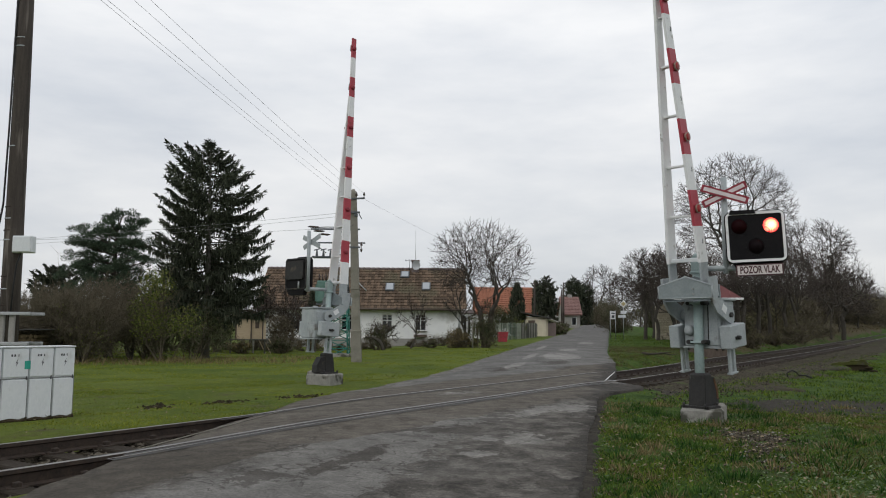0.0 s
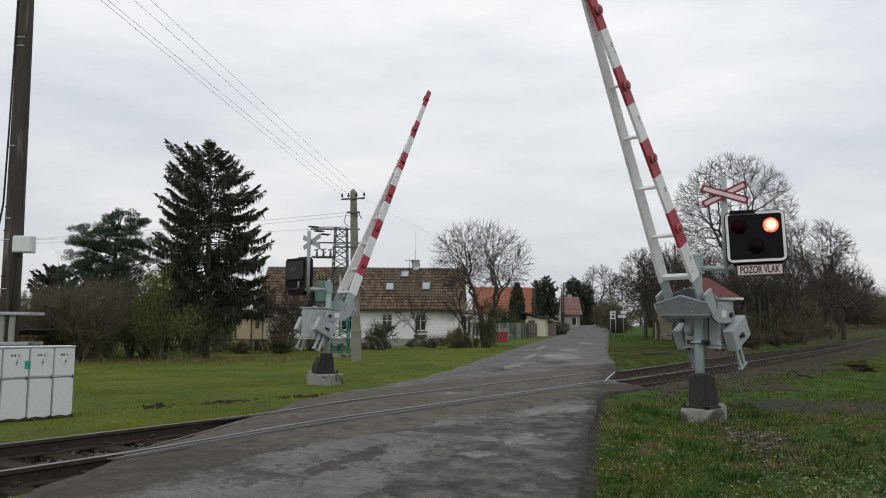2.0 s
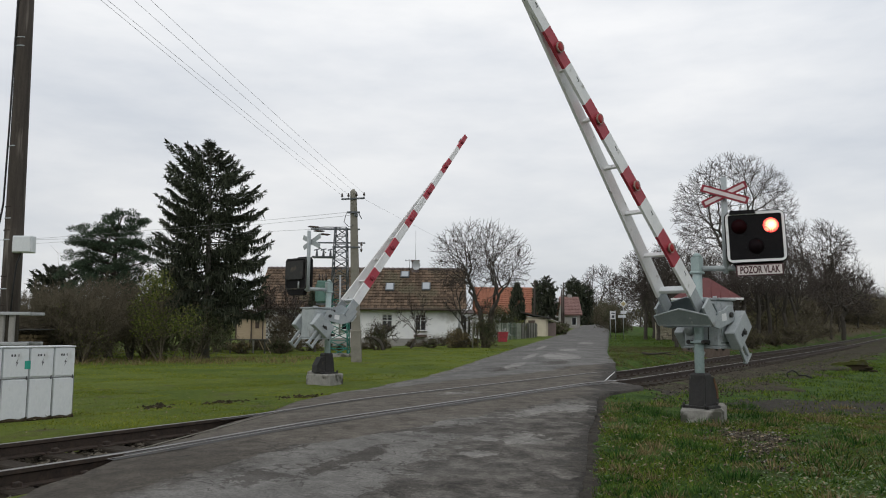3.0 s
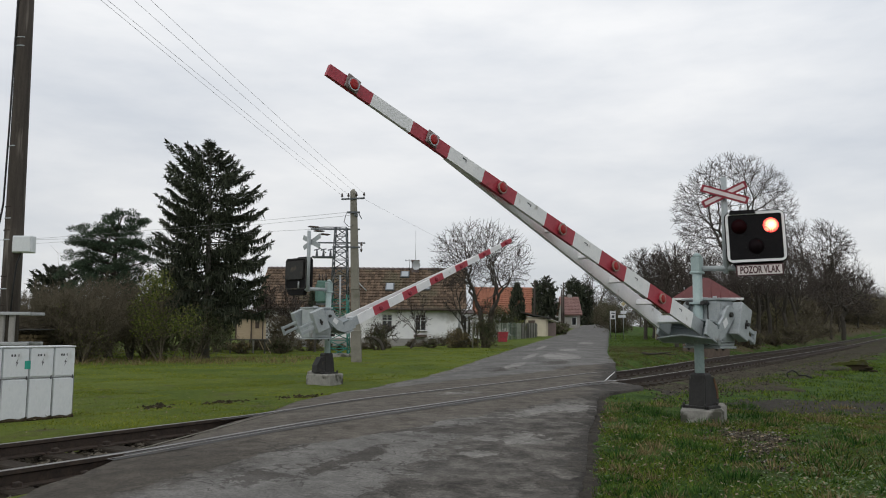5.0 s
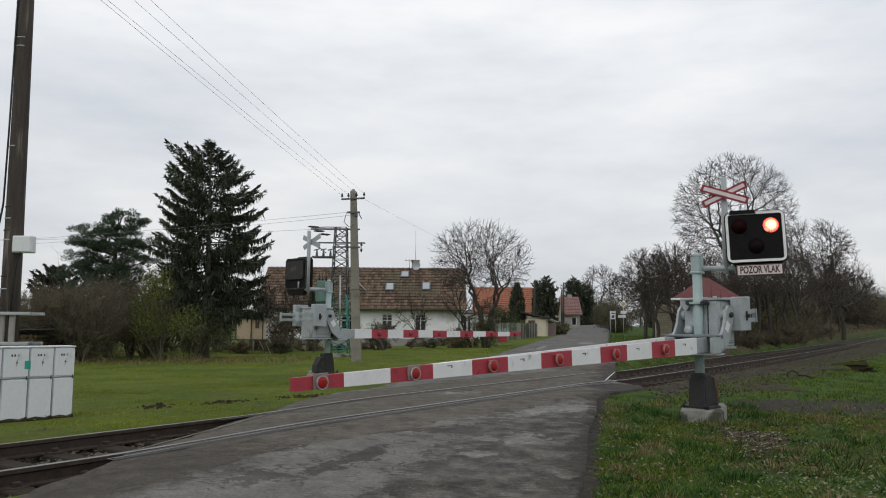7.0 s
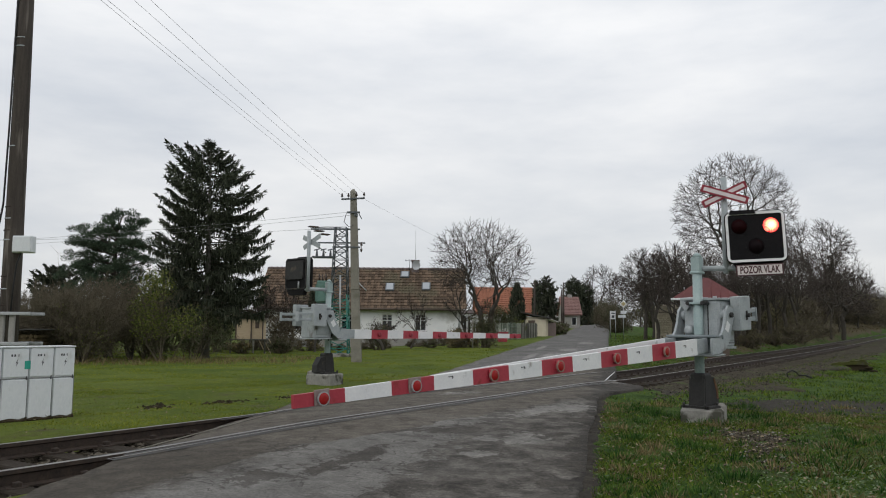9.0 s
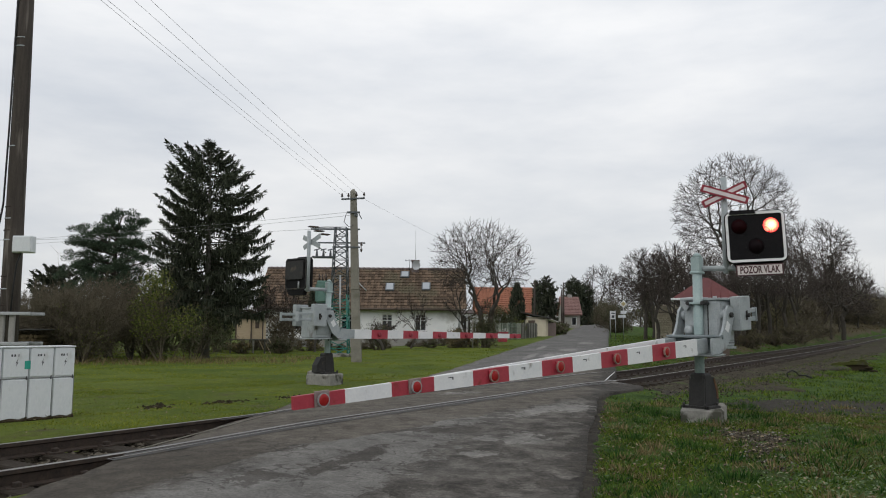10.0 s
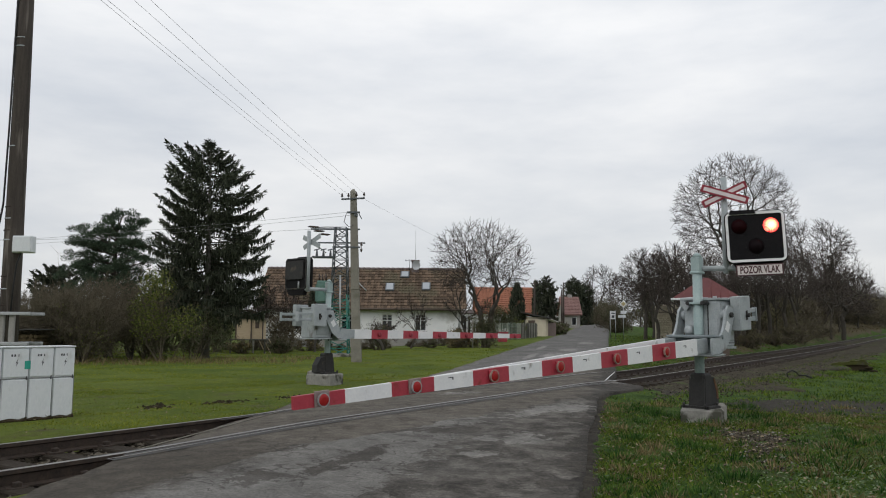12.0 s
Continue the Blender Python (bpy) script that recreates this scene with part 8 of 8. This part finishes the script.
blades("dry_grass", "pale dry grass on the bank behind the track", 13.0, 115.0, 26.0, 190.0, 150000, 0.30, 0.045, "dull_grass", 307,
       lambda x, y: (x * RAIL_SIDE.x + y * RAIL_SIDE.y - NEAR_RAIL > 3.6) & (x * RAIL_SIDE.x + y * RAIL_SIDE.y - NEAR_RAIL < 11) & (x > 0.215 * y + 6), 0.4, False)
blades("dry_grass", "dull dead grass between the road and the track", 4.6, 20.0, 22.0, 44.0, 90000, 0.075, 0.020, "dull_grass", 310,
       lambda x, y: right_of(x, y) & (x * RAIL_SIDE.x + y * RAIL_SIDE.y - NEAR_RAIL > 2.4) & (x * RAIL_SIDE.x + y * RAIL_SIDE.y - NEAR_RAIL < 7.0 + 5.0 * patchy(x, y, 0.8)), 0.8, False)
blades("dry_grass", "straw-coloured blades in the verge", 0.4, 9.5, 4.6, 14.0, 52000, 0.055, 0.008, "dry", 308, right_of, 1.1)


def tufts(name, label, count, x0, x1, y0, y1, height, mat, seed, keep):
    """Clumps of longer blades that stand out of the turf."""
    rnd = np.random.RandomState(seed)
    cx, cy = rnd.uniform(x0, x1, count), rnd.uniform(y0, y1, count)
    ok = off_ways(cx, cy, 0.22) & keep(cx, cy) & (rnd.rand(count) > 1.6 * gravel_here(cx, cy)) & (np.abs(cx) < 0.6 * cy + 1)
    cx, cy = cx[ok], cy[ok]
    m = 70
    big = np.repeat(rnd.uniform(0.5, 1.3, len(cx)), m)
    dx, dy = rnd.randn(len(cx) * m) * 0.07 * big, rnd.randn(len(cx) * m) * 0.07 * big
    x, y = np.repeat(cx, m) + dx, np.repeat(cy, m) + dy
    c = np.stack([x, y, ground_z(x, y) - 0.01], 1)
    ax = np.stack([dx * 5 + rnd.randn(len(x)) * 0.25, dy * 5 + rnd.randn(len(x)) * 0.25, np.ones(len(x))], 1)
    v, f = kites(c, ax, height * big * rnd.uniform(0.5, 1.2, len(x)), 0.008 * rnd.uniform(0.7, 1.3, len(x)), rnd)
    return tagged(new(name, fast_mesh(name, v, f, M[mat])), label, "grass", kind="stuff")


tufts("grass_tufts", "dark green grass tufts in the verge", 330, 0.6, 9.0, 4.8, 13.5, 0.115, "tuft", 340, right_of)
tufts("grass_tufts", "yellowed grass tufts in the verge", 150, 0.6, 9.0, 4.8, 13.5, 0.10, "dry", 341, right_of)


def leaves(name, label, n, x0, x1, y0, y1, size, mat, seed, keep):
    """Small flat leaves lying about."""
    rnd = np.random.RandomState(seed)
    x, y = rnd.uniform(x0, x1, n), rnd.uniform(y0, y1, n)
    ok = keep(x, y, rnd)
    x, y = x[ok], y[ok]
    m = len(x)
    a = rnd.rand(m) * 6.283
    ax = np.stack([np.cos(a), np.sin(a), rnd.randn(m) * 0.25], 1)
    c = np.stack([x, y, ground_z(x, y) + rnd.uniform(0.015, 0.05, m)], 1)
    side = np.stack([-np.sin(a), np.cos(a), rnd.randn(m) * 0.3], 1)
    L, Wd = (size * rnd.uniform(0.6, 1.3, m))[:, None], (size * 0.55 * rnd.uniform(0.6, 1.3, m))[:, None]
    v = np.stack([c, c + ax * L * 0.5 + side * Wd * 0.5, c + ax * L, c + ax * L * 0.5 - side * Wd * 0.5], 1).reshape(-1, 3)
    f = np.arange(m)[:, None] * 4 + np.arange(4)[None]
    return tagged(new(name, fast_mesh(name, v, f, M[mat])), label, "leaves", kind="stuff")


leaves("fallen_leaves", "brown fallen leaves in the verge grass", 26000, 0.6, 6.5, 4.6, 12.0, 0.04, "leaf_litter", 320, lambda x, y, r: off_ways(x, y) & right_of(x, y) & (r.rand(len(x)) < 0.06 + 0.45 * gravel_here(x, y)))
leaves("weed_leaves", "grey-green broad weed leaves in the verge", 26000, 1.0, 8.5, 4.6, 11.0, 0.035, "weed", 321, lambda x, y, r: off_ways(x, y) & right_of(x, y) & (r.rand(len(x)) < 0.10 + 0.9 * np.clip(1.3 - np.hypot((x - 4.2) / 1.6, (y - 6.2) / 1.4), 0, 1)))


leaves("fallen_leaves", "pale fallen leaves scattered in the short meadow grass", 5200, -9.0, -1.0, 8.0, 17.5, 0.035, "leaf_litter", 322, lambda x, y, r: off_ways(x, y) & left_of(x, y) & (r.rand(len(x)) < 0.15 + 0.8 * np.exp(-((y - 0.639 * x - 14.2) / 1.1) ** 2)))


def stones(name, label, n, place, size, seed, mat="stone"):
    """Angular little stones scattered by a rule, as one heap."""
    rnd = np.random.RandomState(seed)
    c = place(rnd, n)
    m = len(c)
    base = np.array([[1, 0, 0], [0, 1, 0], [-1, 0, 0], [0, -1, 0], [0, 0, 0.75], [0, 0, -0.6]], float)
    s = size * rnd.uniform(0.5, 1.3, (m, 1, 1)) * rnd.uniform(0.6, 1.2, (m, 6, 1))
    a = rnd.rand(m) * 6.283
    R = np.zeros((m, 3, 3))
    R[:, 0, 0], R[:, 0, 1], R[:, 1, 0], R[:, 1, 1], R[:, 2, 2] = np.cos(a), -np.sin(a), np.sin(a), np.cos(a), 1
    v = (np.einsum("mij,kj->mki", R, base) * s + c[:, None, :]).reshape(-1, 3)
    tri = np.array([[0, 1, 4], [1, 2, 4], [2, 3, 4], [3, 0, 4], [1, 0, 5], [2, 1, 5], [3, 2, 5], [0, 3, 5]])
    f = (np.arange(m)[:, None, None] * 6 + tri[None]).reshape(-1, 3)
    return tagged(new(name, fast_mesh(name, v, f, M[mat])), label, "stones", kind="stuff")


def on_bed(s0, s1, c0, c1, sink):
    def place(rnd, n):
        s, c = rnd.uniform(s0, s1, n), rnd.uniform(c0, c1, n)
        x = RAIL_DIR.x * s + RAIL_SIDE.x * (NEAR_RAIL + c)
        y = RAIL_DIR.y * s + RAIL_SIDE.y * (NEAR_RAIL + c)
        tz = np.where(s < 25, 0, 0.000055 * (s - 25) ** 2) + (0.11 * smooth_step(22, 38, s) + 0.0015 * np.clip(s - 55, 0, 60)) * c / GAUGE
        edge = np.maximum(0, np.abs(c - GAUGE / 2) - 1.25)
        left = np.interp(y, [-50, 0, 5.6, 8.0, 11.5, 13.4, 15.0, 17.0, 21.4, 26.0, 58.0, 300.0], [-14.8, -3.95, -3.0, -2.98, -2.52, -2.42, -1.98, -1.2, -0.25, 0.82, 7.75, 59.4])
        ok = (x < left) | (x > 0.215 * y + 0.5)
        return np.stack([x, y, tz - np.where(s > 14, 0.165, 0.203) - 0.12 * edge - sink], 1)[ok]
    return place


def on_gravel(rnd, n):
    x, y = np.concatenate([rnd.uniform(2.3, 4.6, n // 2), rnd.uniform(4.6, 16.0, n // 8)]), np.concatenate([rnd.uniform(6.3, 10.4, n // 2), rnd.uniform(9.0, 30.0, n // 8)])
    n = len(x)
    ok = (rnd.rand(n) < 0.8) & (rnd.rand(n) < gravel_here(x, y)) & off_ways(x, y, 0.0)
    x, y = x[ok], y[ok]
    return np.stack([x, y, ground_z(x, y) + 0.024], 1)


def bare_patch(name, label, x0, x1, y0, y1, step, mask, mat):
    """A thin irregular sheet that comes through the turf where the mask is high."""
    xs, ys = np.arange(x0, x1, step), np.arange(y0, y1, step)
    gx, gy = np.meshgrid(xs, ys)
    rnd = np.random.RandomState(9)
    z = ground_z(gx, gy) + 0.05 * (mask(gx, gy) - 0.5) + rnd.randn(*gx.shape) * 0.006
    z = np.minimum(z, ground_z(gx, gy) + 0.022)
    v = np.stack([gx, gy, z], -1).reshape(-1, 3)
    i = (np.arange(len(ys) - 1)[:, None] * len(xs) + np.arange(len(xs) - 1)[None]).ravel()
    f = np.stack([i, i + 1, i + len(xs) + 1, i + len(xs)], -1)
    keep = (mask(v[f].mean(1)[:, 0], v[f].mean(1)[:, 1]) > 0.02)
    return tagged(new(name, fast_mesh(name, v, f[keep], M[mat], True)), label, "bare soil", kind="structure")


bare_patch("bare_soil", "crumbled dark edge of the asphalt", 0.6, 3.6, 4.6, 16.2, 0.05, lambda x, y: 1.15 * np.exp(-((x - 0.215 * y + 0.22) / 0.12) ** 2) * (0.35 + 1.1 * patchy(x * 2, y, 3.1)), "edge_soil")
bare_patch("bare_soil", "trodden bare soil beside the barrier base", 2.0, 4.8, 6.0, 11.0, 0.06, lambda x, y: gravel_here(x, y) * 1.1 * (0.6 + 0.8 * patchy(x, y, 5.0)), "soil")
bare_patch("bare_soil", "dark bare soil along the foot of the embankment", 4.3, 14.0, 9.5, 24.0, 0.10, lambda x, y: gravel_here(x, y) * (0.55 + 0.85 * patchy(x, y, 3.0) + 0.7 * patchy(x, y, 7.0)) * (y > 11.0), "edge_soil")
stones("ballast_stones", "grey and brown ballast stones between the rails", 9000, on_bed(-2, 12, -1.2, 2.6, -0.02), 0.030, 330, "ballast_stone")
stones("ballast_stones", "grey and brown ballast stones of the embankment", 14000, on_bed(18, 60, -1.9, 2.6, 0.02), 0.034, 331, "ballast_stone")
bare_patch("bank", "bank of brown leaf litter and dead grass behind the track", 10.0, 150.0, 24.0, 230.0, 0.6, lambda x, y: np.clip(1.3 * smooth_step(2.6, 4.2, x * RAIL_SIDE.x + y * RAIL_SIDE.y - NEAR_RAIL + 1.6 * (patchy(x, y, 1.3) - 0.5)), 0, 1) * (x * RAIL_SIDE.x + y * RAIL_SIDE.y - NEAR_RAIL < 16) * (x > 0.215 * y + 5.5 + 2 * patchy(x, y, 0.7)), "litter")


def on_shoulder(rnd, n):
    s, c = rnd.uniform(14, 60, n), -0.8 - 2.4 * rnd.rand(n) ** 1.2
    x, y = RAIL_DIR.x * s + RAIL_SIDE.x * (NEAR_RAIL + c), RAIL_DIR.y * s + RAIL_SIDE.y * (NEAR_RAIL + c)
    ok = (x > 0.215 * y + 0.55 + 0.5 * patchy(x, y, 2.0)) & (rnd.rand(n) < 0.35 + 0.8 * patchy(x, y, 2.5))
    x, y = x[ok], y[ok]
    return np.stack([x, y, ground_z(x, y) + 0.02], 1)


stones("shoulder_stones", "brown and grey stones scattered on the track's shoulder", 9000, on_shoulder, 0.026, 335, "ballast_stone")
blades("shoulder_grass", "sparse dull grass between the stones of the shoulder", 3.0, 26.0, 11.0, 36.0, 60000, 0.075, 0.014, "grass", 309,
       lambda x, y: right_of(x, y) & (x * RAIL_SIDE.x + y * RAIL_SIDE.y - NEAR_RAIL < -1.3) & (x * RAIL_SIDE.x + y * RAIL_SIDE.y - NEAR_RAIL > -4.2) & (patchy(x, y, 2.2) > 0.50), 0.8)
stones("pale_gravel", "pale stone chips beside the barrier base", 2000, on_gravel, 0.017, 334, "stone")
stones("gravel", "dark gravel and crumbled soil beside the barrier base", 8000, on_gravel, 0.018, 332, "ballast_stone")


def clods(rnd, n):
    t = rnd.rand(n)
    x, y = -4.6 + 2.7 * t + rnd.randn(n) * 0.10, 12.3 + 2.6 * t + rnd.randn(n) * 0.16
    ok = np.sin(t * 17 + 1.5) + 0.9 * np.sin(t * 41.0) + 0.5 * rnd.randn(n) > 0.75
    x, y = x[ok], y[ok]
    return np.stack([x, y, ground_z(x, y) + 0.006], 1)


stones("soil_clods", "dark soil clods thrown up along the meadow", 520, clods, 0.042, 333, "clod")


SLAB_AT = (14.7, 28.3)


def mossy_block():
    x, y = SLAB_AT
    turn = Matrix.Rotation(radians(-28), 4, "Z")
    top = [(-0.66, 0.20), (-0.48, 0.245), (-0.20, 0.27), (0.02, 0.315), (0.26, 0.345), (0.50, 0.335), (0.60, 0.24), (0.50, 0.19), (0.24, 0.21), (0.0, 0.185), (-0.22, 0.18), (-0.45, 0.165)]
    # soil-coloured block below the top; its dark tone includes the slab's front shadow
    under = [(-0.20, 0.17), (0.22, 0.20), (0.56, 0.20), (0.70, 0.06), (0.82, -0.10), (0.1, -0.10), (0.05, 0.08)]
    g = Geo().prism(top, 0.62, turn).prism(under, 0.46, turn @ Matrix.Translation((0, 0.02, 0)), 1)
    for dx, dz, r in ((0.42, 0.36, 0.09), (0.10, 0.33, 0.08), (-0.30, 0.26, 0.07), (0.62, 0.10, 0.10), (0.74, -0.02, 0.11), (0.40, 0.02, 0.10)):
        g.ball(turn @ Vector((dx, -0.24, dz)), r, 8, 5, (1.5, 1.2, 0.5), 0 if dz > 0.2 else 1)
    th = part("concrete_slab", g, [M["moss"], M["clod"]])
    th.matrix_basis = Matrix.Translation((x, y, gz(x, y) + 0.05))
    return tagged(th, "old mossy concrete slab lying beside the embankment", "concrete slab")


def cable_end():
    x, y = 9.9, 22.0
    pts = [(-0.22, 0, 0.0), (-0.24, 0, 0.16), (-0.10, 0.02, 0.24), (0.02, 0.03, 0.20), (0.10, 0.04, 0.10), (0.3, 0.05, 0.10), (0.5, 0.05, 0.02)]
    ob = part("cable_end", Geo().tube(pts, 0.022, 6), M["cable"])
    ob.matrix_basis = Matrix.Translation((x, y, gz(x, y) - 0.01))
    return tagged(ob, "black cable end sticking out of the ground", "cable")


def fallen_branch(x, y, length, turn, seed):
    rnd = random.Random(seed)
    pts = [(k * length / 5, rnd.uniform(-0.08, 0.08), 0.05 + rnd.uniform(0, 0.10)) for k in range(6)]
    g = Geo().tube(pts, [0.05, 0.048, 0.04, 0.035, 0.025, 0.012], 6).tube([pts[2], (pts[2][0] + 0.4, 0.35, 0.16)], [0.025, 0.008], 5).tube([pts[3], (pts[3][0] + 0.35, -0.3, 0.2)], [0.02, 0.006], 5)
    ob = part("fallen_branch", g, M["bark"])
    ob.matrix_basis = Matrix.Translation((x, y, gz(x, y))) @ Matrix.Rotation(radians(turn), 4, "Z")
    return tagged(ob, "fallen bare branch lying in the grass", "branch", "fallen branches")


mossy_block()
cable_end()
fallen_branch(8.4, 33.0, 1.6, 8, 1)
fallen_branch(9.6, 32.0, 1.8, 20, 2)


# ---------------------------------------------------------------- what moves
def motions():
    right = [(0.0, 83.4), (0.5, 83.3), (0.7, 82.45), (0.8, 81.2), (0.9, 79.7), (1.0, 77.5), (1.25, 72.2), (1.5, 67.5), (2.0, 60.9), (2.5, 54.2), (3.0, 47.4), (3.2, 44.7),
             (4.0, 34.1), (4.8, 23.75), (5.0, 21.1), (5.5, 14.45), (6.0, 7.85), (6.4, 2.6), (6.6, 0.3), (6.8, -1.2), (7.0, -2.65), (7.1, -3.55), (7.2, -4.45), (7.3, -4.75),
             (7.5, -3.3), (7.7, -4.4), (7.9, -3.55), (8.1, -4.3), (8.3, -3.7), (8.5, -4.2), (8.65, -3.8), (8.8, -4.1), (9.0, -3.85), (9.2, -4.05), (9.4, -3.9), (9.8, -3.95), (12.0, -3.95)]
    left = [(0.0, 85.7), (0.5, 85.6), (0.7, 85.3), (0.8, 84.5), (0.9, 83.1), (1.0, 81.1), (1.25, 75.9), (1.5, 71.2), (2.0, 64.1), (2.5, 57.15), (3.0, 50.3), (3.2, 47.5),
            (4.0, 36.2), (4.8, 25.2), (5.0, 22.7), (5.5, 16.1), (6.0, 9.6), (6.2, 7.2), (6.4, 4.7), (6.6, 2.8), (6.8, 1.1), (7.0, 0.0), (7.2, -0.95), (7.3, -1.1),
            (7.5, -0.1), (7.7, -0.8), (7.9, -0.25), (8.1, -0.65), (8.4, -0.4), (8.8, -0.5), (12.0, -0.49)]
    walk(BOOM_R, [(t, pose(-PIVOT_BACK, 0, PZ_R, 0, -a, 0)) for t, a in right])
    walk(BOOM_L, [(t, pose(-PIVOT_BACK, 0, PZ_L, 0, -a, 0)) for t, a in left])
    # the two red lamps turn their lit and dark sides to the front by turns
    for k, lamp in enumerate(LAMPS):
        at = lamp.matrix_basis.translation.copy()
        turn = 180.0 if k == 0 else 0.0
        rows = [(0.0, turn)]
        swaps = sorted([0.27 + 0.995 * i for i in range(12)] + [0.73 + 0.995 * i for i in range(12)])
        for t in swaps:
            if t + 0.12 > 12.0:
                break
            rows += [(t, turn), (t + 0.034, turn + 60), (t + 0.067, turn + 120), (t + 0.1, turn + 180)]
            turn += 180
        rows.append((12.0, turn))
        walk(lamp, [(t, pose(at.x, at.y, at.z, 0, 0, a)) for t, a in rows])


motions()
